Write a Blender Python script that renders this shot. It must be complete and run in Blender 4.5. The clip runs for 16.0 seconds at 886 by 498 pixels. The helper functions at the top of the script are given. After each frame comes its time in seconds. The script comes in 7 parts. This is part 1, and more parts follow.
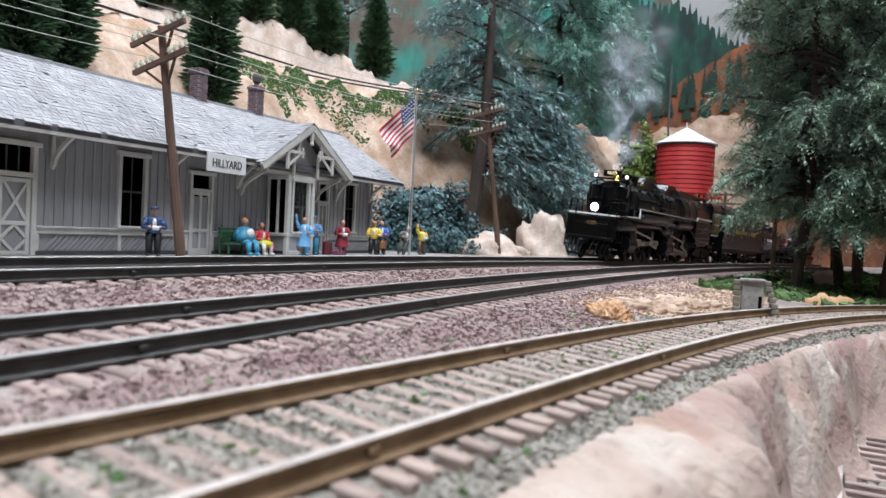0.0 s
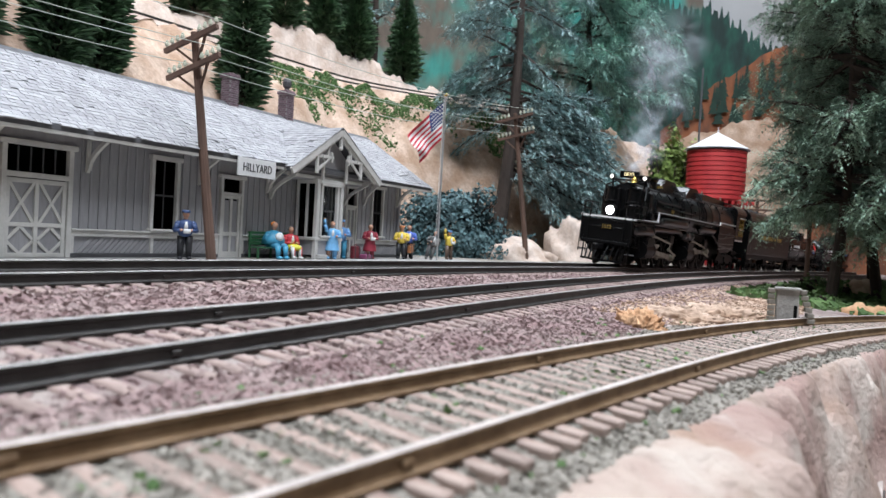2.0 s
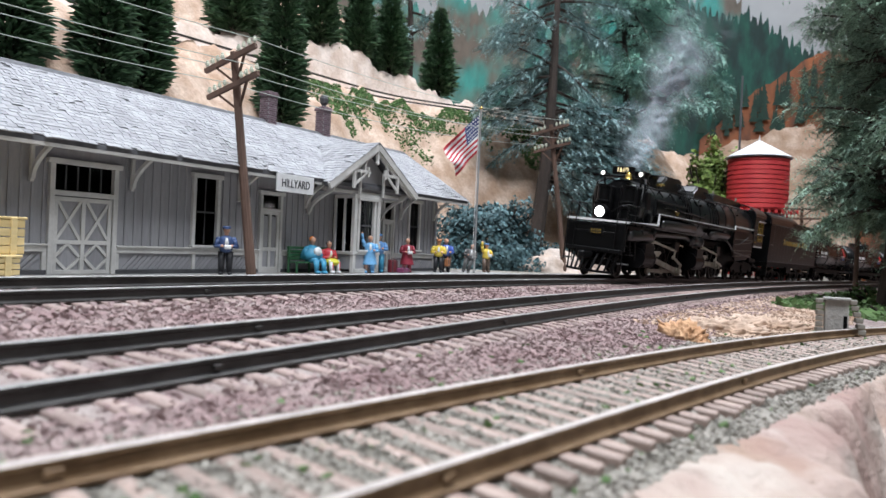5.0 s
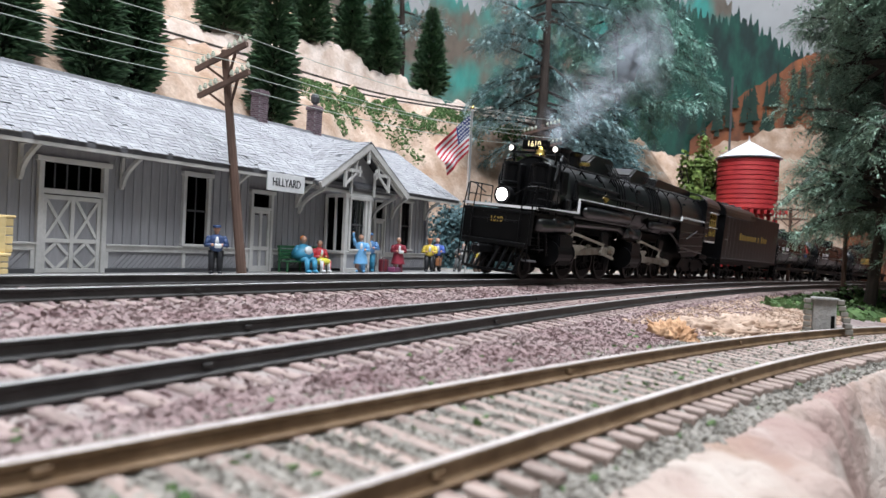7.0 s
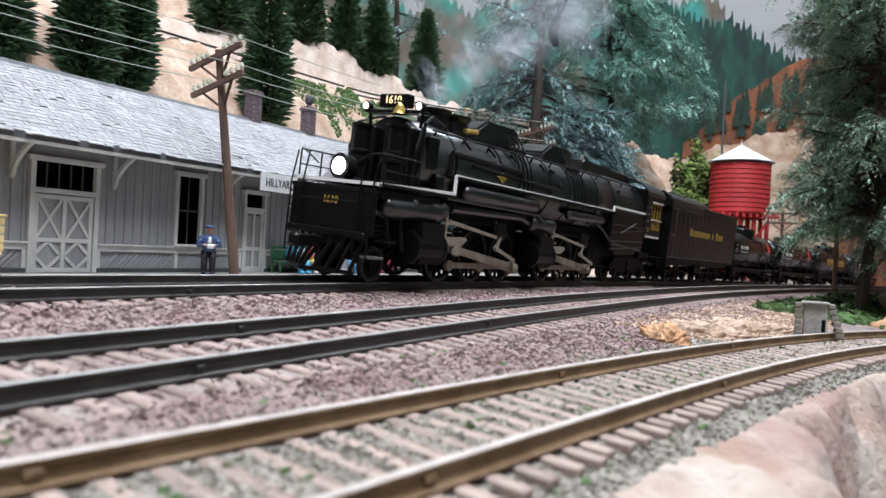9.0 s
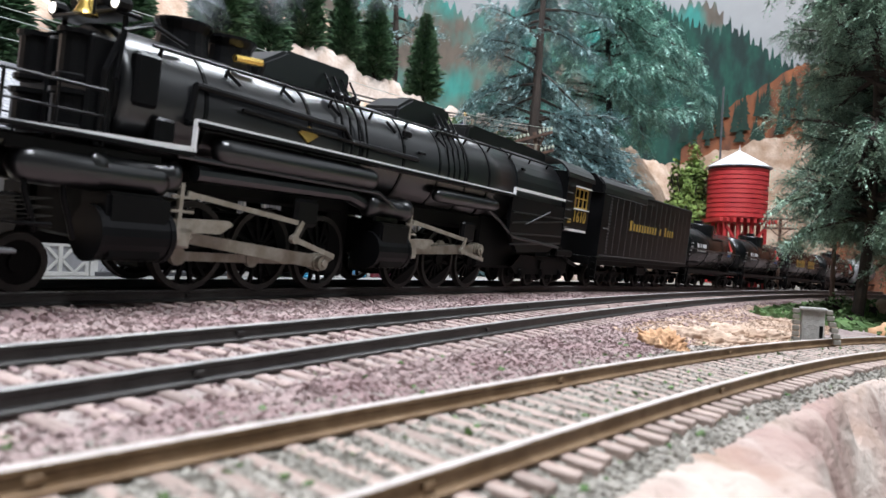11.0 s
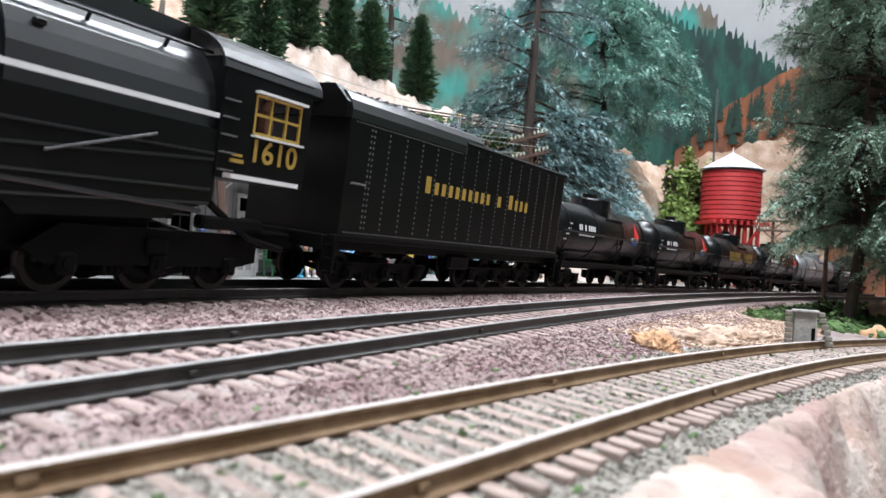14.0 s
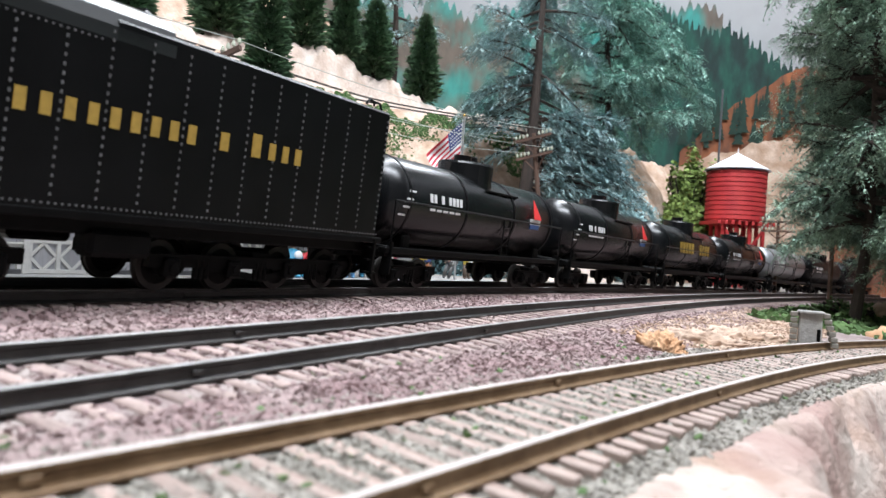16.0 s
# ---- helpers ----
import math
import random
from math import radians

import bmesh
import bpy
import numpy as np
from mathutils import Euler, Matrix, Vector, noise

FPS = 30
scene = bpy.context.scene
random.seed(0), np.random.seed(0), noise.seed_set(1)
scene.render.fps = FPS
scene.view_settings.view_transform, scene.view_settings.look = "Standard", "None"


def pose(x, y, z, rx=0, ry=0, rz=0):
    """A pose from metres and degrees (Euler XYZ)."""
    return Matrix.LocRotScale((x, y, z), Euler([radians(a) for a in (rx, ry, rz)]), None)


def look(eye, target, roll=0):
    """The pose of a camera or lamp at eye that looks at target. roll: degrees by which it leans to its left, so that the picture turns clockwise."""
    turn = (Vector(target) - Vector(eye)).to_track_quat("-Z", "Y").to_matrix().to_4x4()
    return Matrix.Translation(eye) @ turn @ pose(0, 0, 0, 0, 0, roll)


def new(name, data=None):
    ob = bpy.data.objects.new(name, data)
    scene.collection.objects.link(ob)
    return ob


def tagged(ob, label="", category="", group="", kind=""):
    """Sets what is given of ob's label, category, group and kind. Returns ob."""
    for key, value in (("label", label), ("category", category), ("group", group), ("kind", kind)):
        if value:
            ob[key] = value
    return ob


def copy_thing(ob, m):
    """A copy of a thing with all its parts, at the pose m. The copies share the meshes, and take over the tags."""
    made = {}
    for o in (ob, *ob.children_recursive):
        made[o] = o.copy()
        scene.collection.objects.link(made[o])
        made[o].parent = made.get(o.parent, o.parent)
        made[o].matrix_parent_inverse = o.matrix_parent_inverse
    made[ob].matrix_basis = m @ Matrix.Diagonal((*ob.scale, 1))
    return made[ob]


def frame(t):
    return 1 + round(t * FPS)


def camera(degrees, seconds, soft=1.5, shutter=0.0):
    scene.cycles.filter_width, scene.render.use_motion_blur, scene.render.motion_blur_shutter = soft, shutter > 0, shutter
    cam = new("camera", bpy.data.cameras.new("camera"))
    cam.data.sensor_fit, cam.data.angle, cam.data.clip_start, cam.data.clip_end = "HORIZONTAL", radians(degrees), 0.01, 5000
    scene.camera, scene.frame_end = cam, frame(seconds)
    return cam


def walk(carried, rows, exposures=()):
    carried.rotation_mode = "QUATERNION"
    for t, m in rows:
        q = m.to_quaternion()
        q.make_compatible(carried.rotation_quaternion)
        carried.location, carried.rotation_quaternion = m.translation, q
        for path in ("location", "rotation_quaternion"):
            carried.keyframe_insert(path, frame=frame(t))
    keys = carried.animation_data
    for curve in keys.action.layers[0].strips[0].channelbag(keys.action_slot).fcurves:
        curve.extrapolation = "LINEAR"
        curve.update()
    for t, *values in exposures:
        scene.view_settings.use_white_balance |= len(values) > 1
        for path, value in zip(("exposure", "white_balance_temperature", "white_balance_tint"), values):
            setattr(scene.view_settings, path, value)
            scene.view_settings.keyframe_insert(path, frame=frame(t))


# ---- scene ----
# A model railway at 1:87. Lengths below are written in full-size metres and scaled by K.
K = 1 / 87.0

cam = camera(63.4, 16.0)
cam.data.dof.use_dof, cam.data.dof.focus_distance, cam.data.dof.aperture_fstop = True, 0.30, 44.0
# seconds, eye x, y, z, pitch, roll, yaw
PATH = [
    (0.0, 0.098, -0.140, 1.373, -1.365, -2.831, -6.196),
    (0.5, 0.085, -0.145, 1.384, -1.336, -2.998, -5.970),
    (1.0, 0.084, -0.141, 1.385, -1.183, -2.945, -5.742),
    (1.5, 0.071, -0.115, 1.391, -1.180, -3.010, -5.008),
    (2.0, 0.033, -0.065, 1.406, -1.148, -3.229, -4.092),
    (2.5, -0.017, 0.003, 1.420, -0.700, -3.175, -1.860),
    (3.0, -0.010, 0.025, 1.401, -0.601, -2.643, -0.239),
    (3.5, -0.000, -0.000, 1.400, -0.400, -2.700, -0.000),
    (4.0, -0.005, 0.001, 1.407, -0.285, -2.970, -0.225),
    (4.5, 0.013, -0.007, 1.393, -0.235, -2.718, -0.808),
    (7.0, 0.033, -0.038, 1.389, -0.238, -2.690, -1.858),
    (7.5, 0.035, -0.056, 1.400, -0.239, -2.850, -2.059),
    (8.0, 0.026, -0.053, 1.406, -0.129, -3.021, -2.264),
    (8.5, 0.025, -0.041, 1.403, -0.087, -3.028, -2.401),
    (9.0, 0.025, -0.047, 1.406, -0.102, -3.058, -2.410),
    (11.5, 0.012, -0.074, 1.431, 0.281, -3.251, -2.567),
    (12.0, 0.023, -0.071, 1.422, 0.293, -3.073, -2.669),
    (12.5, 0.013, -0.078, 1.429, 0.359, -3.438, -2.758),
    (13.0, -0.006, -0.077, 1.450, 0.332, -3.847, -2.901),
    (13.5, 0.001, -0.074, 1.444, 0.354, -3.745, -2.952),
    (14.0, 0.003, -0.081, 1.438, 0.292, -3.507, -3.030),
    (14.5, 0.010, -0.085, 1.439, 0.237, -3.567, -3.031),
    (15.0, 0.004, -0.090, 1.451, 0.204, -3.802, -2.917),
    (15.5, -0.002, -0.081, 1.458, 0.394, -3.730, -2.824),
    (16.0, -0.002, -0.067, 1.443, 0.252, -3.652, -2.710),
]
walk(cam, [(t, pose(x * K, y * K, z * K, 90 + p, r, w)) for t, x, y, z, p, r, w in PATH],
     [(0.0, 0.0), (7.0, 0.05), (9.0, 0.1), (11.5, 0.32), (12.5, 0.38), (16.0, 0.38)])

# ---- light: a train room under ceiling tubes ----
world = bpy.data.worlds.new("world")
scene.world = world
world.use_nodes = True
world.node_tree.nodes["Background"].inputs[0].default_value = (0.75, 0.85, 1.0, 1)
world.node_tree.nodes["Background"].inputs[1].default_value = 0.1
scene.view_settings.exposure = 0.0


def area_lamp(name, x, y, z, sx, sy, watts, colour, aim=None):
    data = bpy.data.lights.new(name, "AREA")
    data.shape, data.size, data.size_y, data.energy, data.color = "RECTANGLE", sx, sy, watts, colour
    ob = new(name, data)
    ob.matrix_world = look((x, y, z), aim or (x, y, z - 1))
    return ob


area_lamp("room_light", 0.15, -0.40, 1.40, 1.2, 0.30, 35, (0.862, 0.92, 1.0), (0.1, 0.4, 0.0))
area_lamp("room_light", 1.55, 0.35, 1.42, 0.5, 1.4, 5, (0.862, 0.92, 1.0), (0.5, 0.4, 0.0))
# a long tube fixture over the main track
tube_lamp = area_lamp("room_light", 0.40, 0.95, 1.43, 2.2, 0.26, 47, (0.862, 0.92, 1.0))
tube_lamp.matrix_world = pose(0.40, 0.95, 1.43, 0, 0, 57)


# ---- materials ----
def material(name, colour, rough=0.8, metal=0.0, vary=0.25, scale=300.0, colour2=None, bump=0.0, fine=None, stretch=None, islands=0.0, objects=0.0, spec=0.5, coat=0.0):
    """Colour broken up at two scales, with fine relief; islands and objects shift the value of each piece."""
    m = bpy.data.materials.new(name)
    m.use_nodes = True
    t = m.node_tree
    n, l = t.nodes, t.links
    b = n["Principled BSDF"]
    b.inputs["Roughness"].default_value, b.inputs["Metallic"].default_value = rough, metal
    b.inputs["Specular IOR Level"].default_value = spec
    b.inputs["Coat Weight"].default_value = coat
    co = n.new("ShaderNodeTexCoord")
    src = co.outputs["Object"]
    if stretch:
        mp = n.new("ShaderNodeMapping")
        mp.inputs["Scale"].default_value = stretch
        l.new(src, mp.inputs["Vector"])
        src = mp.outputs["Vector"]
    big, small = n.new("ShaderNodeTexNoise"), n.new("ShaderNodeTexNoise")
    big.inputs["Scale"].default_value, big.inputs["Detail"].default_value = scale, 4
    small.inputs["Scale"].default_value, small.inputs["Detail"].default_value = fine or scale * 6, 5
    l.new(src, big.inputs["Vector"])
    l.new(src, small.inputs["Vector"])
    c2 = colour2 or tuple(c * (1 - vary) for c in colour)
    ramp = n.new("ShaderNodeMapRange")
    ramp.inputs["From Min"].default_value, ramp.inputs["From Max"].default_value = 0.38, 0.62
    l.new(big.outputs["Fac"], ramp.inputs["Value"])
    mix = n.new("ShaderNodeMix")
    mix.data_type = "RGBA"
    mix.inputs["A"].default_value, mix.inputs["B"].default_value = (*colour, 1), (*c2, 1)
    l.new(ramp.outputs["Result"], mix.inputs["Factor"])
    hsv = n.new("ShaderNodeHueSaturation")
    l.new(mix.outputs["Result"], hsv.inputs["Color"])
    val = n.new("ShaderNodeMath")
    val.operation = "MULTIPLY_ADD"
    val.inputs[1].default_value, val.inputs[2].default_value = vary * 1.6, 1 - vary * 0.8
    l.new(small.outputs["Fac"], val.inputs[0])
    out = val.outputs[0]
    for amount, node, sock in ((islands, "ShaderNodeNewGeometry", "Random Per Island"), (objects, "ShaderNodeObjectInfo", "Random")):
        if amount:
            g, a = n.new(node), n.new("ShaderNodeMath")
            a.operation = "MULTIPLY_ADD"
            a.inputs[1].default_value, a.inputs[2].default_value = amount, -amount / 2
            l.new(g.outputs[sock], a.inputs[0])
            s = n.new("ShaderNodeMath")
            l.new(out, s.inputs[0])
            l.new(a.outputs[0], s.inputs[1])
            out = s.outputs[0]
    l.new(out, hsv.inputs["Value"])
    l.new(hsv.outputs["Color"], b.inputs["Base Color"])
    if bump:
        bp = n.new("ShaderNodeBump")
        bp.inputs["Strength"].default_value, bp.inputs["Distance"].default_value = bump, 0.0006
        l.new(small.outputs["Fac"], bp.inputs["Height"])
        l.new(bp.outputs["Normal"], b.inputs["Normal"])
    return m


def glow(name, colour, strength):
    m = bpy.data.materials.new(name)
    m.use_nodes = True
    b = m.node_tree.nodes["Principled BSDF"]
    b.inputs["Base Color"].default_value = (*colour, 1)
    b.inputs["Emission Color"].default_value, b.inputs["Emission Strength"].default_value = (*colour, 1), strength
    return m


# ---- mesh helpers; all lengths in full-size metres ----
def link(name, bm, mat, parent=None, label="", smooth=False):
    me = bpy.data.meshes.new(name)
    bmesh.ops.scale(bm, vec=(K, K, K), verts=bm.verts)
    bm.normal_update()
    bm.to_mesh(me)
    bm.free()
    for m in (mat if isinstance(mat, (list, tuple)) else [mat]):
        me.materials.append(m)
    if smooth:
        me.polygons.foreach_set("use_smooth", [True] * len(me.polygons))
    ob = new(name, me)
    if parent:
        ob.parent = parent
    if label:
        ob["label"] = label
    return ob


def part(name, bm, mat, parent, label="", smooth=False):
    return link(name, bm, mat, parent, label, smooth)


def place(x, y, z, rz=0, rx=0, ry=0):
    return pose(x * K, y * K, z * K, rx, ry, rz)


def thing(name, m, label, category, group="", kind=""):
    ob = new(name)
    ob.empty_display_size = 0.005
    ob.matrix_world = m
    return tagged(ob, label, category, group, kind)


def again(ob, parent, m=None):
    """One more piece on the same mesh."""
    o = new(ob.name.split(".")[0], ob.data)
    o.parent = parent
    if m is not None:
        o.matrix_basis = m
    return o


def fresh():
    return bmesh.new()


def box(bm, x, y, z, sx, sy, sz, bevel=0.0, turn=None, mi=0):
    """A box centred at x, y, z."""
    m = Matrix.Translation((x, y, z)) @ (turn or Matrix()) @ Matrix.Diagonal((sx, sy, sz, 1))
    r = bmesh.ops.create_cube(bm, size=1, matrix=m)
    if bevel:
        es = {e for v in r["verts"] for e in v.link_edges}
        fs = bmesh.ops.bevel(bm, geom=list(es), offset=bevel, segments=1, affect="EDGES")["faces"]
        if mi:
            for f in {f for v in r["verts"] if v.is_valid for f in v.link_faces} | set(fs):
                f.material_index = mi
    elif mi:
        for f in {f for v in r["verts"] for f in v.link_faces}:
            f.material_index = mi
    return bm


def rod(bm, a, b, r0, r1=None, seg=10, caps=True):
    a, b = Vector(a), Vector(b)
    d = b - a
    m = Matrix.Translation((a + b) / 2) @ d.to_track_quat("Z", "Y").to_matrix().to_4x4()
    bmesh.ops.create_cone(bm, cap_ends=caps, segments=seg, radius1=r0, radius2=r0 if r1 is None else r1, depth=d.length, matrix=m)
    return bm


def bar(bm, a, b, w, h):
    """A square bar from a to b, w wide and h high."""
    a, b = Vector(a), Vector(b)
    d = b - a
    m = Matrix.Translation((a + b) / 2) @ d.to_track_quat("Y", "Z").to_matrix().to_4x4() @ Matrix.Diagonal((w, d.length, h, 1))
    bmesh.ops.create_cube(bm, size=1, matrix=m)
    return bm


def tube(bm, pts, r, seg=6):
    """A pipe bent through pts, in one piece."""
    pts = [Vector(p) for p in pts]
    rings, side = [], None
    for i, p in enumerate(pts):
        d = (pts[min(i + 1, len(pts) - 1)] - pts[max(i - 1, 0)]).normalized()
        side = d.orthogonal().normalized() if side is None else (side - d * side.dot(d)).normalized()
        up = d.cross(side)
        rings.append([bm.verts.new(p + (side * math.cos(2 * math.pi * k / seg) + up * math.sin(2 * math.pi * k / seg)) * r) for k in range(seg)])
    for a, b in zip(rings, rings[1:]):
        for k in range(seg):
            bm.faces.new((a[k], a[(k + 1) % seg], b[(k + 1) % seg], b[k]))
    bm.faces.new(rings[0][::-1])
    bm.faces.new(rings[-1])
    return bm


def ball(bm, x, y, z, rx, ry=None, rz=None, u=10, v=7, turn=None):
    bmesh.ops.create_uvsphere(bm, u_segments=u, v_segments=v, radius=1,
                              matrix=Matrix.Translation((x, y, z)) @ (turn or Matrix()) @ Matrix.Diagonal((rx, ry or rx, rz or rx, 1)))
    return bm


def extrude(bm, outline, a, b, axis="y"):
    """An outline in two axes, run from a to b along the third."""
    put = {"x": lambda p, c: (c, p[0], p[1]), "y": lambda p, c: (p[0], c, p[1]), "z": lambda p, c: (p[0], p[1], c)}[axis]
    v0, v1 = [bm.verts.new(put(p, a)) for p in outline], [bm.verts.new(put(p, b)) for p in outline]
    k = len(outline)
    fs = [bm.faces.new(v0), bm.faces.new(v1[::-1])]
    fs += [bm.faces.new((v0[i], v1[i], v1[(i + 1) % k], v0[(i + 1) % k])) for i in range(k)]
    bmesh.ops.recalc_face_normals(bm, faces=fs)
    return bm


def lathe(bm, profile, seg=24, axis="z", at=(0, 0, 0), closed=False):
    """A profile of (radius, height) turned about an axis; closed: the profile closes on itself."""
    rings = []
    for r, h in profile:
        ring = []
        for i in range(seg):
            c, s = math.cos(2 * math.pi * i / seg), math.sin(2 * math.pi * i / seg)
            p = {"z": (r * c, r * s, h), "x": (h, r * c, r * s), "y": (r * s, h, r * c)}[axis]
            ring.append(bm.verts.new((p[0] + at[0], p[1] + at[1], p[2] + at[2])))
        rings.append(ring)
    for a, b in zip(rings, rings[1:] + (rings[:1] if closed else [])):
        for i in range(seg):
            bm.faces.new((a[i], a[(i + 1) % seg], b[(i + 1) % seg], b[i]))
    if not closed:
        bm.faces.new(rings[0][::-1])
        bm.faces.new(rings[-1])
    return bm


def noise3(x, y, z=0.0, scale=1.0, octaves=3):
    return noise.fractal(Vector((x * scale, y * scale, z * scale)), 1.0, 2.0, octaves)


def chips(name, X, Y, z, size, mat, flat, r):
    """Many small broken lumps at the places given, in one mesh."""
    n = len(X)
    a = size[0] + (size[1] - size[0]) * r.rand(n) ** 2
    cube = np.array([(-1, -1, -1), (1, -1, -1), (1, 1, -1), (-1, 1, -1), (-1, -1, 1), (1, -1, 1), (1, 1, 1), (-1, 1, 1)], float) * 0.5
    ang = r.rand(n) * 6.283
    V = np.repeat(cube[None], n, 0) * (1 + 0.75 * (r.rand(n, 8, 3) - 0.5))
    V *= (a[:, None, None] * np.array([1.0, 0.85, flat]))
    tilt = (r.rand(n, 2) - 0.5) * 1.1
    V[:, :, 2] += V[:, :, 0] * tilt[:, :1] + V[:, :, 1] * tilt[:, 1:]
    c, s = np.cos(ang)[:, None], np.sin(ang)[:, None]
    x, y = V[:, :, 0] * c - V[:, :, 1] * s, V[:, :, 0] * s + V[:, :, 1] * c
    P3 = np.stack([x + X[:, None], y + Y[:, None], V[:, :, 2] + (z + a * flat * 0.18)[:, None]], 2) * K
    F = np.array([(0, 3, 2, 1), (4, 5, 6, 7), (0, 1, 5, 4), (1, 2, 6, 5), (2, 3, 7, 6), (3, 0, 4, 7)])
    faces = (F[None] + (np.arange(n) * 8)[:, None, None]).reshape(-1, 4)
    me = bpy.data.meshes.new(name)
    me.from_pydata(P3.reshape(-1, 3).tolist(), [], faces.tolist())
    me.materials.append(mat)
    return new(name, me)


# ---- materials of the layout ----
M_ballast = material("ballast", (0.215, 0.155, 0.15), 0.95, vary=0.45, scale=120, fine=1500, colour2=(0.32, 0.27, 0.25), bump=1.0)
M_stone = material("ballast_stone", (0.225, 0.15, 0.148), 0.95, vary=0.25, scale=60, colour2=(0.285, 0.215, 0.205), islands=0.45)
M_grey = material("grey_gravel", (0.27, 0.245, 0.215), 0.95, vary=0.25, scale=60, colour2=(0.19, 0.175, 0.15), islands=0.55)
M_silt = material("grey_silt", (0.19, 0.175, 0.15), 0.95, vary=0.35, scale=90, fine=1300, colour2=(0.27, 0.245, 0.215), bump=0.8)
M_rail = material("dark_rail", (0.055, 0.052, 0.05), 0.45, 0.6, 0.3, 200)
M_rust = material("rusty_rail", (0.125, 0.072, 0.033), 0.6, 0.2, 0.4, 200, colour2=(0.19, 0.12, 0.065))
M_head = material("pale_worn_rail_head", (0.50, 0.44, 0.41), 0.5, 0.2, 0.25, 150)
M_head_dark = material("grey_rail_head", (0.33, 0.315, 0.305), 0.42, 0.3, 0.25, 150)
M_tie = material("weathered_tie", (0.34, 0.265, 0.24), 0.9, vary=0.45, scale=250, colour2=(0.23, 0.165, 0.148), stretch=(0.25, 1, 1), objects=0.5, bump=0.6)
M_tie_brown = material("brown_tie", (0.225, 0.155, 0.13), 0.85, vary=0.5, scale=250, colour2=(0.37, 0.29, 0.255), stretch=(0.25, 1, 1), objects=0.4, bump=0.6)


def rock_material():
    """Tinted plaster: cream, pink and rust washes, dark pits and brushed streaks."""
    m = bpy.data.materials.new("pink_plaster_rock")
    m.use_nodes = True
    n, l = m.node_tree.nodes, m.node_tree.links
    b = n["Principled BSDF"]
    b.inputs["Roughness"].default_value, b.inputs["Specular IOR Level"].default_value = 0.85, 0.3
    co = n.new("ShaderNodeTexCoord")

    def cloud(scale, lo, hi, detail=5, stretch=None, warp=0.0):
        t, r = n.new("ShaderNodeTexNoise"), n.new("ShaderNodeMapRange")
        t.inputs["Scale"].default_value, t.inputs["Detail"].default_value, t.inputs["Distortion"].default_value = scale, detail, warp
        src = co.outputs["Object"]
        if stretch:
            mp = n.new("ShaderNodeMapping")
            mp.inputs["Scale"].default_value = stretch
            l.new(src, mp.inputs["Vector"])
            src = mp.outputs["Vector"]
        l.new(src, t.inputs["Vector"])
        r.inputs["From Min"].default_value, r.inputs["From Max"].default_value = lo, hi
        l.new(t.outputs["Fac"], r.inputs["Value"])
        return r.outputs["Result"]

    def wash(under, colour, fac):
        x = n.new("ShaderNodeMix")
        x.data_type = "RGBA"
        if isinstance(under, tuple):
            x.inputs["A"].default_value = (*under, 1)
        else:
            l.new(under, x.inputs["A"])
        x.inputs["B"].default_value = (*colour, 1)
        l.new(fac, x.inputs["Factor"])
        return x.outputs["Result"]
    c = wash((0.39, 0.312, 0.269), (0.296, 0.199, 0.176), cloud(24, 0.40, 0.62, warp=1.0))
    c = wash(c, (0.257, 0.152, 0.098), cloud(38, 0.56, 0.78, warp=0.6))
    c = wash(c, (0.468, 0.413, 0.367), cloud(60, 0.54, 0.7))
    c = wash(c, (0.187, 0.133, 0.101), cloud(120, 0.58, 0.85, 6, (1, 1, 0.3)))
    c = wash(c, (0.156, 0.101, 0.07), cloud(420, 0.70, 0.78, 3))
    l.new(c, b.inputs["Base Color"])
    last = None
    for fac, dist in ((cloud(130, 0.2, 0.8, 6, (1, 1, 0.45)), 0.003), (cloud(700, 0.2, 0.8, 4), 0.0004)):
        bp = n.new("ShaderNodeBump")
        bp.inputs["Strength"].default_value, bp.inputs["Distance"].default_value = 0.7, dist
        l.new(fac, bp.inputs["Height"])
        if last:
            l.new(last, bp.inputs["Normal"])
        last = bp.outputs["Normal"]
    l.new(last, b.inputs["Normal"])
    return m


M_rock = rock_material()
M_grass = material("ground_foam", (0.10, 0.17, 0.05), 0.95, vary=0.5, scale=400, colour2=(0.17, 0.25, 0.09), islands=0.6)


# ---- tracks: start x, y, heading, curvature, its growth, rail-top height, grade, its growth, cant ----
def course(x, y, heading, k0, k1, z, g, g2, cant, s0, s1, ds=0.25, kmax=1.0):
    """Points along a track: (s, heading, centre, right-hand normal), cant in radians."""
    n0, n1 = int(round(s0 / ds)), int(round(s1 / ds))
    head = lambda s: radians(heading) + min(k0 * s + k1 * s * s / 2, kmax)
    rows, steps = {}, lambda a, b: range(a, b)
    for sign, n in ((1, n1), (-1, -n0)):
        px, py = x, y
        for i in range(n + 1):
            s = sign * i * ds
            h = head(s)
            rows[sign * i] = (s, h, Vector((px, py, z + g * min(s, 80) + g2 * min(s, 80) ** 2 / 2)), Vector((math.cos(h), -math.sin(h), 0)))
            hm = head(s + sign * ds / 2)
            px, py = px + sign * ds * math.sin(hm), py + sign * ds * math.cos(hm)
    return [rows[i] for i in sorted(rows)], radians(cant)


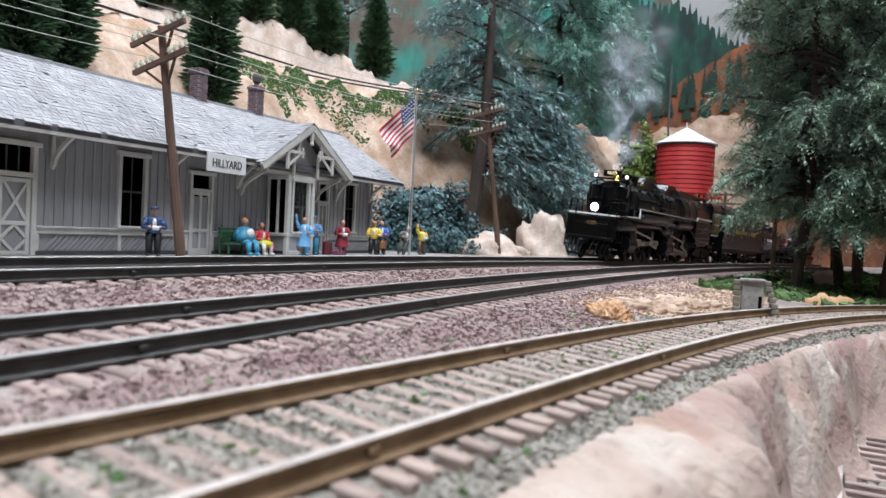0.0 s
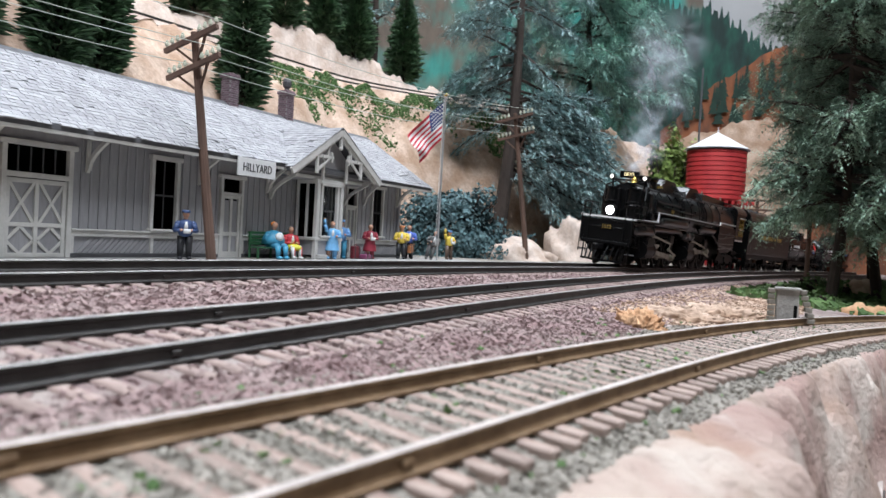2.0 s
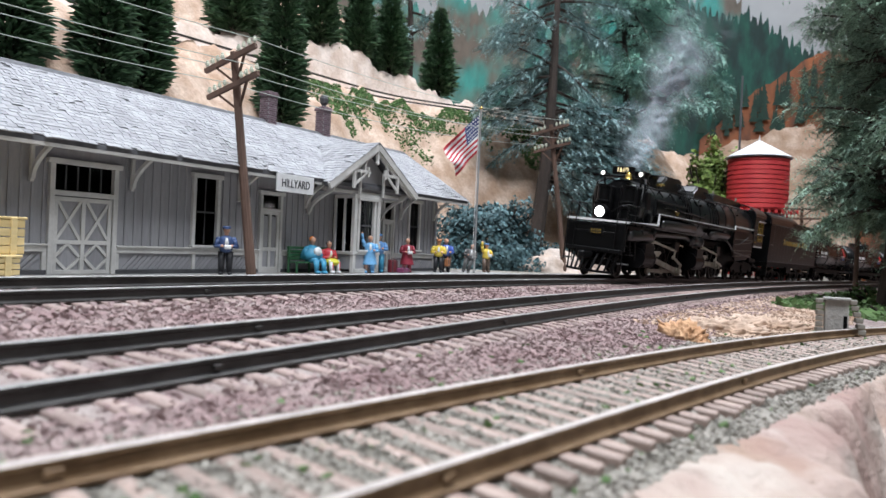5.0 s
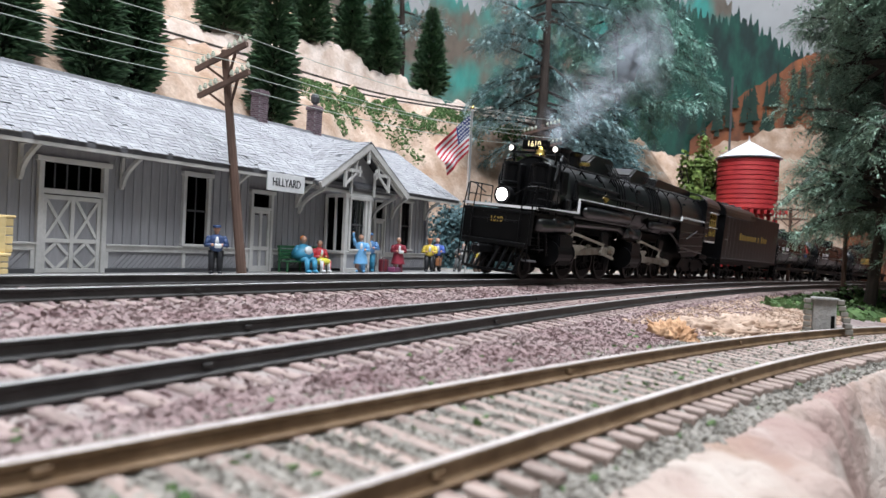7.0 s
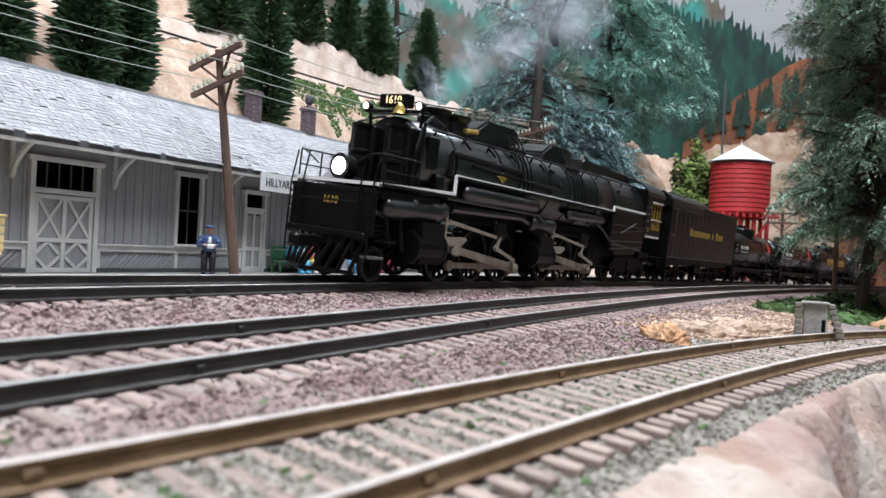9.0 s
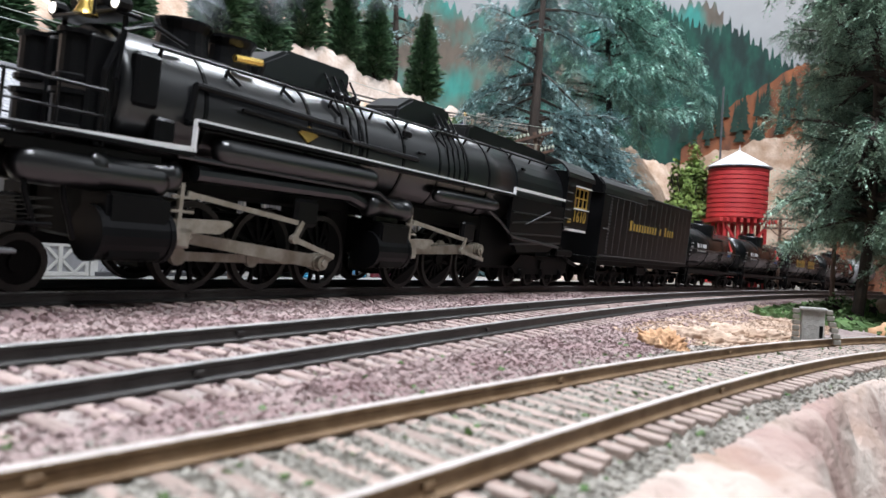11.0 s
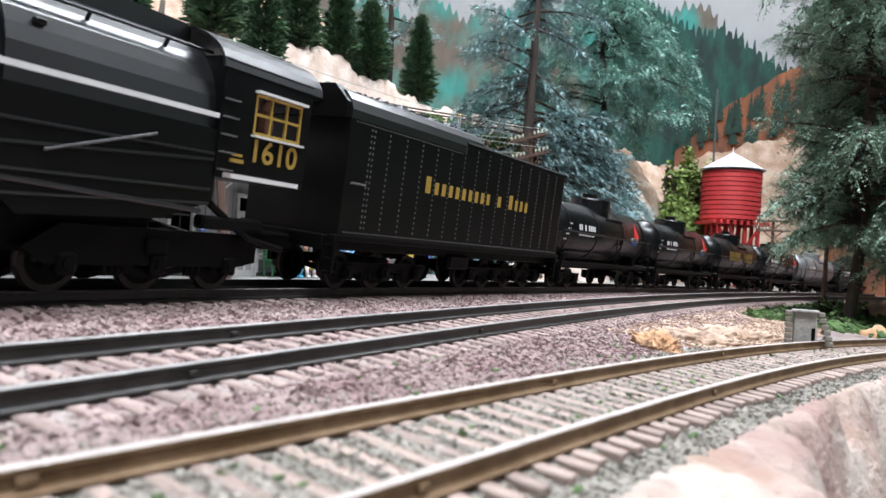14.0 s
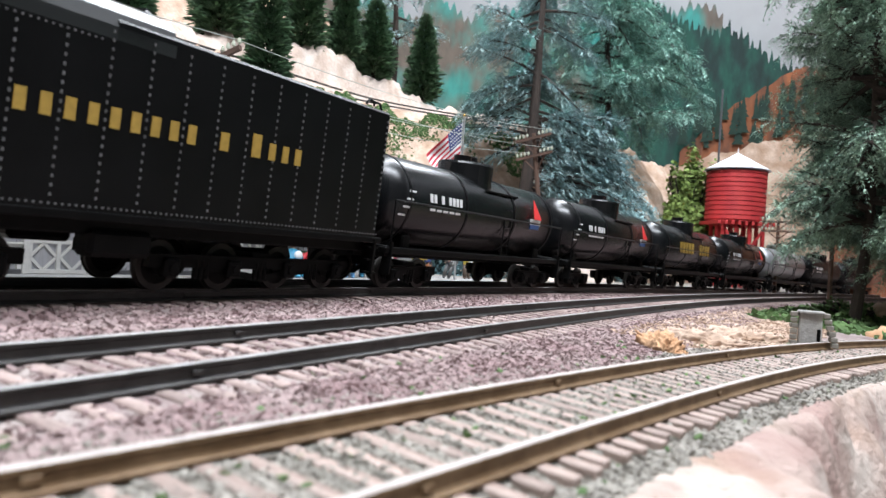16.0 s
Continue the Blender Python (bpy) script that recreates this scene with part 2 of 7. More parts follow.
MAIN = course(-6.041, 13.0, 33.528, 0.00219, 0.00002, 0.468, -0.00339, -0.00024, 4.6, -40, 170)
SIDING = course(-3.841, 6.3, 31.715, 0.00148, 0.00017, 0.183, 0.0002, 0, 5.0, -14, 66)
SPUR = course(-2.274, 3.0, 39.815, -0.00152, 0.00112, 0.019, -0.01618, 0, 3.7, -10, 38, kmax=0.62)
LOWER = course(9.75, 11.9, 36.0, 0.004, 0.0, -2.68, 0, 0, 0, -12, 22)


def on(track, s, off=0.0, up=0.0):
    """A point of a track at distance s, off to the right of its centre, with heading in degrees."""
    rows = track[0]
    i = min(max((s - rows[0][0]) / 0.25, 0), len(rows) - 1.001)
    a, b, w = rows[int(i)], rows[int(i) + 1], i % 1
    c, n = a[2].lerp(b[2], w), a[3].lerp(b[3], w)
    lean = math.tan(track[1])
    return c + n * off + Vector((0, 0, up - off * lean)), math.degrees(a[1] * (1 - w) + b[1] * w)


RAIL = [(-0.085, -1), (-0.085, -0.86), (-0.022, -0.74), (-0.022, -0.3), (-0.042, -0.24), (-0.042, -0.04), (-0.03, 0), (0.03, 0), (0.042, -0.04), (0.042, -0.24), (0.022, -0.3), (0.022, -0.74), (0.085, -0.86), (0.085, -1)]


def rail(track, side, high, mats, parent, s0, s1, step=0.75):
    bm, rings = fresh(), []
    s = s0
    while s <= s1:
        c, _ = on(track, s, side * 0.7175)
        n = (on(track, s, 1)[0] - on(track, s, 0)[0]).normalized()
        up = Vector((0, 0, 1))
        rings.append([bm.verts.new(c + n * a + up * (b * high)) for a, b in RAIL])
        s += step
    for a, b in zip(rings, rings[1:]):
        for i in range(len(RAIL)):
            f = bm.faces.new((a[i], a[(i + 1) % 14], b[(i + 1) % 14], b[i]))
            if 5 <= i <= 7:
                f.material_index = 1
    bm.faces.new(rings[0])
    bm.faces.new(rings[-1][::-1])
    bmesh.ops.recalc_face_normals(bm, faces=bm.faces)
    return part("rail", bm, mats, parent)


def tie_mesh(length=2.55, wide=0.24, deep=0.16):
    bm = fresh()
    box(bm, 0, 0, -deep / 2, length, wide, deep, 0.018)
    for v in bm.verts:
        v.co.z += 0.012 * noise3(v.co.x * 3, v.co.y * 5)
    return bm


def track(name, course_, high, mats, tie_mat, s0, s1, gap, label, jitter, length=2.55, wide=0.21):
    ob = tagged(new(name), label, "railway track")
    for side in (-1, 1):
        rail(course_, side, high, mats, ob, s0, s1)
    first = part("tie", tie_mesh(length, wide), tie_mat, ob)
    rnd = random.Random(name)
    s, k = s0 + 0.3, 0
    while s < s1 and k < 300:
        p, h = on(course_, s, rnd.uniform(-0.05, 0.05) * jitter, -high - 0.01)
        m = place(p.x, p.y, p.z, -h + rnd.uniform(-2, 2) * jitter) @ pose(0, 0, 0, 0, math.degrees(course_[1]), 0)
        if k == 0:
            first.matrix_basis = m
        else:
            again(first, ob, m)
        s += gap * (1 + rnd.uniform(-0.08, 0.08) * jitter)
        k += 1
    return ob


track("main_track", MAIN, 0.215, [M_rail, M_head_dark], M_tie, -26, 122, 0.5, "dark steel rails on pale ties beside the depot", 0.6)
track("siding_track", SIDING, 0.215, [M_rail, M_head_dark], M_tie, -10, 64, 0.45, "dark steel rails on pale ties in pink ballast", 0.6)
track("spur_track", SPUR, 0.185, [M_rust, M_head], M_tie_brown, -6, 37, 0.39, "rust-brown rails on weathered ties half sunk in gravel", 1.3, 2.24, 0.165)
track("lower_track", LOWER, 0.185, [M_rail, M_head], M_tie, -10, 20, 0.5, "rails below the rock face on closely spaced ties", 0.6)


# ---- ground ----
def arrays(t):
    return np.array([r[2][:] for r in t[0][::4]]), np.array([r[3][:] for r in t[0][::4]]), math.tan(t[1])


LINES = [arrays(t) for t in (MAIN, SIDING, SPUR)]
LOW = arrays(LOWER)


def near(line, X, Y):
    """Signed distance to the right of a track, its rail height there."""
    C, N, lean = line
    d2 = (X[:, None] - C[None, :, 0]) ** 2 + (Y[:, None] - C[None, :, 1]) ** 2
    i = d2.argmin(1)
    off = (X - C[i, 0]) * N[i, 0] + (Y - C[i, 1]) * N[i, 1]
    return off, C[i, 2] - np.clip(off, -1.6, 1.6) * lean


def fuzz(X, Y, scale, seed=0.0, octaves=3):
    return np.array([noise3(x * scale + seed, y * scale - seed, seed, 1, octaves) for x, y in zip(X, Y)])


def smooth(a, b, x):
    t = np.clip((x - a) / (b - a), 0, 1)
    return t * t * (3 - 2 * t)


def level(X, Y, rough=True):
    """Height of the ground."""
    dm, zm = near(LINES[0], X, Y)
    ds, zs = near(LINES[1], X, Y)
    df, zf = near(LINES[2], X, Y)
    zm, zs, zf = zm - 0.262, zs - 0.256, zf - 0.222 - 0.07 * smooth(0.75, 0.95, df)
    w = [1 / np.maximum(np.abs(d) - 1.25, 0.04) ** 2 for d in (dm, ds, df)]
    z = (w[0] * zm + w[1] * zs + w[2] * zf) / sum(w)
    z = z - 0.05 * smooth(1.3, 2.0, np.minimum(np.minimum(np.abs(dm), np.abs(ds)), np.abs(df)))
    back = smooth(1.5, 2.6, -dm)
    z = z * (1 - back) + 0.0 * back
    n1 = fuzz(X, Y, 0.55, 3.1)
    n2 = fuzz(X, Y, 2.2, 7.7)
    # rock shelf beside the spur, its face, and the ground below
    edge = 1.35 + 0.14 * n1
    rise = smooth(edge, edge + 0.35, df)
    z = z + rise * (0.10 + 0.10 * n1 + 0.06 * n2)
    crest = 1.98 + 0.75 * (1 - smooth(6, 13, np.hypot(X, Y))) + 0.3 * n1 + 0.17 * n2
    z = z - 0.25 * smooth(edge, crest, df) ** 2
    cliff = smooth(crest - 0.35, crest + 0.6 + 0.2 * n1, df)
    z = z * (1 - cliff) + (-3.0 + 0.05 * n1) * cliff
    if rough:
        z = z + 0.02 * n2 * (df < 1.4) + 0.16 * fuzz(X, Y, 4.0, 2.2, 3) * smooth(0.02, 0.4, cliff) * (1 - smooth(0.85, 1.0, cliff)) + 0.03 * fuzz(X, Y, 5.0, 3.3, 2) * rise
    return z, dm, ds, df, cliff, edge


def spacing(a, b, focus, fine, grow):
    out, x = [focus], focus
    while x < b:
        x += fine + grow * abs(x - focus)
        out.append(x)
    x = focus
    while x > a:
        x -= fine + grow * abs(x - focus)
        out.insert(0, x)
    return np.array(out)


A34 = radians(34)


def ground():
    us, vs = spacing(-26, 120, 4, 0.09, 0.022), spacing(-30, 24, -3.5, 0.07, 0.016)
    U, V = (g.ravel() for g in np.meshgrid(us, vs, indexing="ij"))
    X, Y = U * math.sin(A34) + V * math.cos(A34), U * math.cos(A34) - V * math.sin(A34)
    z, dm, ds, df, cliff, edge = level(X, Y)
    nv = len(vs)
    quads = [(i * nv + j, i * nv + j + 1, (i + 1) * nv + j + 1, (i + 1) * nv + j) for i in range(len(us) - 1) for j in range(nv - 1)]
    me = bpy.data.meshes.new("ground")
    me.from_pydata(np.stack([X * K, Y * K, z * K], 1).tolist(), [], quads)
    for m in (M_ballast, M_silt, M_rock, M_grass):
        me.materials.append(m)
    q = np.array(quads)
    cd, cm, cs, ce, cc = (a[q].mean(1) for a in (df, dm, ds, edge, cliff))
    jag = fuzz(X[q[:, 0]], Y[q[:, 0]], 1.7, 5.0) * 0.45
    far = fuzz(X[q[:, 0]], Y[q[:, 0]], 0.4, 9.0)
    u0 = U[q[:, 0]]
    mat = np.zeros(len(q), int)
    mat[(cd > -1.35 + jag) | (cm < -1.7)] = 1
    mat[(cd > ce + 0.15)] = 2
    mat[cc > 0.985] = 1
    mat[(u0 > 30) & (cd > -6 + 3 * far) & (cs > 3)] = 3
    me.polygons.foreach_set("material_index", mat.tolist())
    me.polygons.foreach_set("use_smooth", [True] * len(q))
    ob = new("ground", me)
    return tagged(ob, "ballasted ground with a pink plaster rock shelf", "ground", kind="structure")


ground()


# ---- the depot's front wall runs at 33 degrees; its door sill is at BASE ----
BASE = Vector((-6.81, 28.87, 0))


# ---- depot: local x along the track, y away from it, z up ----
M_board = material("grey_painted_boards", (0.33, 0.325, 0.34), 0.8, vary=0.22, scale=60, fine=900, colour2=(0.28, 0.275, 0.29), stretch=(1, 1, 0.2), bump=0.3, objects=0.16)
M_white = material("off_white_trim", (0.60, 0.585, 0.565), 0.7, vary=0.15, scale=120, fine=1200)
M_shingle = material("pale_shingles", (0.345, 0.345, 0.36), 0.9, vary=0.2, scale=90, colour2=(0.285, 0.285, 0.30), islands=0.26, bump=0.4)
M_under = material("dark_underlay", (0.12, 0.12, 0.13), 0.9, vary=0.3, scale=200)
# near-black: the shade inside the depot is put into this colour
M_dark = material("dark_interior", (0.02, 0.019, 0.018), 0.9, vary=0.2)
M_brick = material("purple_brick", (0.20, 0.14, 0.16), 0.9, vary=0.3, scale=500, objects=0.6)
M_mortar = material("grey_mortar", (0.36, 0.35, 0.35), 0.9, vary=0.25, scale=600)
M_cement = material("grey_platform", (0.30, 0.295, 0.29), 0.95, vary=0.25, scale=150, bump=0.4)
M_ink = material("black_paint", (0.03, 0.03, 0.035), 0.7, vary=0.1)
M_sign = material("white_sign", (0.72, 0.72, 0.73), 0.6, vary=0.08)
M_tooth = material("dark_trim", (0.07, 0.07, 0.075), 0.7, vary=0.2)


def pane_glass():
    m = bpy.data.materials.new("window_glass")
    m.use_nodes = True
    b = m.node_tree.nodes["Principled BSDF"]
    b.inputs["Base Color"].default_value = (0.55, 0.58, 0.58, 1)
    b.inputs["Roughness"].default_value, b.inputs["Transmission Weight"].default_value = 0.06, 1.0
    b.inputs["IOR"].default_value = 1.1
    return m


M_glass = pane_glass()


def text_mesh(name, words, size, mat, parent, m, label="", depth=0.01, width=None, bold=0.0):
    cu = bpy.data.curves.new(name, "FONT")
    cu.body, cu.size, cu.align_x, cu.align_y, cu.extrude = words, size * K, "CENTER", "CENTER", depth * K
    cu.offset = bold * K
    tmp = bpy.data.objects.new("lettering", cu)
    scene.collection.objects.link(tmp)
    bpy.context.view_layer.update()
    me = bpy.data.meshes.new_from_object(tmp.evaluated_get(bpy.context.evaluated_depsgraph_get()))
    bpy.data.objects.remove(tmp)
    if width:
        xs = [v.co.x for v in me.vertices]
        f = width * K / (max(xs) - min(xs))
        for v in me.vertices:
            v.co.x *= f
    me.materials.clear()
    me.materials.append(mat)
    ob = new(name, me)
    ob.parent, ob.matrix_basis = parent, m
    if label:
        ob["label"] = label
    return ob


OPENINGS = [(-17.4, -15.1, 0.0, 3.45), (-13.1, -11.8, 0.95, 3.55), (-8.5, -6.25, 0.0, 3.45), (-3.27, -2.02, 0.95, 3.55), (0.0, 1.24, 0.0, 3.2), (4.55, 6.25, 0.0, 3.5), (8.2, 9.2, 0.0, 3.5), (10.45, 11.6, 1.05, 3.64)]
X0, X1 = -18.0, 13.15


def sash(name, st, x0, x1, z0, z1, y, bars, label, rows=2):
    """A framed window: frame, sill, each pane, glazing bars."""
    w = tagged(new(name), label)
    w.parent = st
    bm, t = fresh(), 0.14
    box(bm, x0 + t / 2, y, (z0 + z1) / 2, t, 0.16, z1 - z0, 0.015)
    box(bm, x1 - t / 2, y, (z0 + z1) / 2, t, 0.16, z1 - z0, 0.015)
    box(bm, (x0 + x1) / 2, y - 0.03, z1 + 0.03, x1 - x0 + 0.12, 0.24, 0.17, 0.02)
    part("window_frame", bm, M_white, w)
    part("window_sill", box(fresh(), (x0 + x1) / 2, y - 0.05, z0 + 0.03, x1 - x0 + 0.1, 0.26, 0.1, 0.02), M_white, w)
    bm = fresh()
    for i in range(1, rows):
        box(bm, (x0 + x1) / 2, y + 0.05, z0 + (z1 - z0) * i / rows, x1 - x0 - 2 * t, 0.05, 0.07)
    for i in range(1, bars + 1):
        box(bm, x0 + t + (x1 - x0 - 2 * t) * i / (bars + 1), y + 0.05, (z0 + z1) / 2, 0.035, 0.04, z1 - z0)
    part("glazing_bar", bm, M_tooth, w, "dark glazing bars")
    for i in range(rows):
        h = (z1 - z0) / rows
        g = part("pane", box(fresh(), (x0 + x1) / 2, y + 0.07, z0 + h * (i + 0.5), x1 - x0 - 2 * t, 0.015, h - 0.06), M_glass, w)
        g.visible_shadow = False
    return w


def panel_door(st, x0, x1, z1, top, label):
    d = tagged(new("door"), label)
    d.parent = st
    bm, t = fresh(), 0.13
    for x in (x0 + t / 2, x1 - t / 2):
        box(bm, x, 0, top / 2, t, 0.18, top, 0.015)
    box(bm, (x0 + x1) / 2, -0.03, top + 0.03, x1 - x0 + 0.14, 0.24, 0.16, 0.02)
    box(bm, (x0 + x1) / 2, 0, z1 + 0.05, x1 - x0, 0.17, 0.12, 0.015)
    part("door_frame", bm, M_white, d)
    g = part("pane", box(fresh(), (x0 + x1) / 2, 0.08, (z1 + top) / 2, x1 - x0 - 2 * t, 0.015, top - z1 - 0.1), M_glass, d)
    g.visible_shadow = False
    bm = fresh()
    w, c = x1 - x0 - 2 * t, (x0 + x1) / 2
    for x in (-1, 0, 1):
        box(bm, c + x * (w / 2 - 0.06), 0.02, z1 / 2, 0.12, 0.09, z1)
    for z, h in ((0.12, 0.24), (0.95, 0.16), (z1 - 0.07, 0.14)):
        box(bm, c, 0.02, z, w, 0.085, h)
    part("door_leaf", bm, M_white, d)
    for x in (-1, 1):
        for z, h in ((0.55, 0.66), (1.66, 1.28)):
            part("door_panel", box(fresh(), c + x * w / 4, 0.045, z, w / 2 - 0.1, 0.04, h, 0.02), M_board, d)
    return d


def freight_door(st, x0, x1, label):
    d = tagged(new("freight_door"), label)
    d.parent = st
    bm = fresh()
    for x in (x0 + 0.08, x1 - 0.08):
        box(bm, x, 0, 1.72, 0.16, 0.2, 3.44, 0.015)
    box(bm, (x0 + x1) / 2, -0.03, 3.46, x1 - x0 + 0.2, 0.26, 0.16, 0.02)
    box(bm, (x0 + x1) / 2, 0, 2.5, x1 - x0, 0.2, 0.16, 0.02)
    part("door_frame", bm, M_white, d)
    n = 5
    for i in range(n):
        w = (x1 - x0 - 0.32) / n
        g = part("pane", box(fresh(), x0 + 0.16 + w * (i + 0.5), 0.07, 2.98, w - 0.04, 0.015, 0.76), M_glass, d)
        g.visible_shadow = False
    bm = fresh()
    for i in range(1, n):
        box(bm, x0 + 0.16 + (x1 - x0 - 0.32) / n * i, 0.05, 2.98, 0.04, 0.05, 0.8)
    part("glazing_bar", bm, M_tooth, d)
    a, b, c = x0 + 0.18, x1 - 0.18, (x0 + x1) / 2
    part("door_panel", box(fresh(), c, 0.06, 1.2, b - a, 0.06, 2.4), M_board, d)
    bm = fresh()
    for x in (a + 0.06, c, b - 0.06):
        box(bm, x, 0, 1.2, 0.13, 0.08, 2.38, 0.01)
    for z in (0.08, 1.0, 2.32):
        box(bm, c, 0, z, b - a, 0.075, 0.13, 0.01)
    for p, q in ((a, c), (c, b)):
        bar(bm, (p + 0.1, 0, 1.06), (q - 0.08, 0, 2.28), 0.05, 0.09)
        bar(bm, (p + 0.1, 0.004, 2.28), (q - 0.08, 0.004, 1.06), 0.05, 0.09)
        m = (p + q) / 2
        for u, v in (((p + 0.08, 0.55), (m, 0.95)), ((m, 0.95), (q - 0.08, 0.55)), ((p + 0.08, 0.5), (m, 0.12)), ((m, 0.12), (q - 0.08, 0.5))):
            bar(bm, (u[0], 0, u[1]), (v[0], 0, v[1]), 0.05, 0.09)
    part("cross_brace", bm, M_white, d)
    return d


def eave_bracket(st, x, reach=1.15, y=0.0, low=2.65, high=3.85):
    bm = fresh()
    box(bm, x, y - 0.06, (low + high) / 2, 0.12, 0.12, high - low, 0.015)
    box(bm, x, y - reach / 2, high, 0.12, reach, 0.12, 0.015)
    pts = [(y - 0.1 - (reach - 0.15) * (i / 6) ** 1.5, low + 0.1 + (high - low - 0.12) * (i / 6) ** 0.8) for i in range(7)]
    for a, b in zip(pts, pts[1:]):
        bar(bm, (x, *a), (x, *b), 0.11, 0.13)
    return part("bracket", bm, M_white, st)


def shingles(bm, origin, along, up, width, height, rnd, course=0.25, skip=lambda u, v: False):
    """Lapped shingles over a slope, each a thin wedge."""
    o, a, u = Vector(origin), Vector(along).normalized(), Vector(up).normalized()
    n = a.cross(u).normalized()
    if n.z < 0:
        n = -n
    rows = int(height / course) + 1
    for r in range(rows):
        x = -rnd.uniform(0, 0.25)
        while x < width:
            w = rnd.uniform(0.16, 0.34)
            x0, x1 = max(x, 0), min(x + w - 0.018, width)
            x += w
            v0, v1 = r * course - rnd.uniform(0, 0.03) - (rnd.choice((-0.1, -0.12, 0.06)) if rnd.random() < 0.07 else 0), min((r + 1.15) * course, height)
            if x1 - x0 < 0.03 or skip((x0 + x1) / 2, (v0 + v1) / 2):
                continue
            if rnd.random() < 0.003:
                continue
            lift = rnd.uniform(0.028, 0.042)
            q = [o + a * x0 + u * v0, o + a * x1 + u * v0, o + a * x1 + u * v1, o + a * x0 + u * v1]
            top = [q[0] + n * lift, q[1] + n * (lift + rnd.uniform(-0.015, 0.015)), q[2] + n * 0.02, q[3] + n * 0.02]
            vb, vt = [bm.verts.new(p) for p in q[:2]], [bm.verts.new(p) for p in top]
            bm.faces.new(vt)
            bm.faces.new((vb[0], vb[1], vt[1], vt[0]))
            bm.faces.new((vb[1], vt[2], vt[1]))
            bm.faces.new((vb[0], vt[0], vt[3]))
    return bm


def chimney(st, x, y, z0, z1, pot):
    c = tagged(new("chimney"), "purple brick chimney" + (" with a metal pot" if pot else ""))
    c.parent = st
    c.matrix_basis = place(x, y, 0) @ Matrix.Diagonal((0.69, 0.69, 1, 1)) @ place(-x, -y, 0)
    part("core", box(fresh(), x, y, (z0 + z1) / 2, 0.72, 0.72, z1 - z0), M_mortar, c)
    first = None
    z, k = z0, 0
    while z < z1 - 0.09:
        for i in range(3):
            for side in range(4):
                o = (i - 1) * 0.25 + (0.06 if k % 2 else -0.06)
                px, py, rz = ((o, -0.37, 0), (o, 0.37, 0), (-0.37, o, 90), (0.37, o, 90))[side]
                m = place(x + px, y + py, z + 0.05, rz)
                if first is None:
                    first = part("brick", box(fresh(), 0, 0, 0, 0.225, 0.05, 0.078, 0.008), M_brick, c)
                    first.matrix_basis = m
                elif k * 12 < 300:
                    again(first, c, m)
        z += 0.1
        k += 1
    bm = fresh()
    box(bm, x, y, z1 + 0.04, 0.98, 0.98, 0.12, 0.02)
    box(bm, x, y, z1 + 0.14, 0.86, 0.86, 0.1, 0.02)
    box(bm, x, y, z0 + 0.05, 0.95, 0.95, 0.25, 0.03)
    part("cap", bm, M_brick, c)
    if pot:
        part("pot", lathe(fresh(), [(0.2, z1 + 0.15), (0.16, z1 + 0.3), (0.3, z1 + 0.4), (0.34, z1 + 0.62), (0.22, z1 + 0.8), (0.05, z1 + 0.84)], 10, at=(x, y, 0)), M_tooth, c, "dark metal pot")
    return c


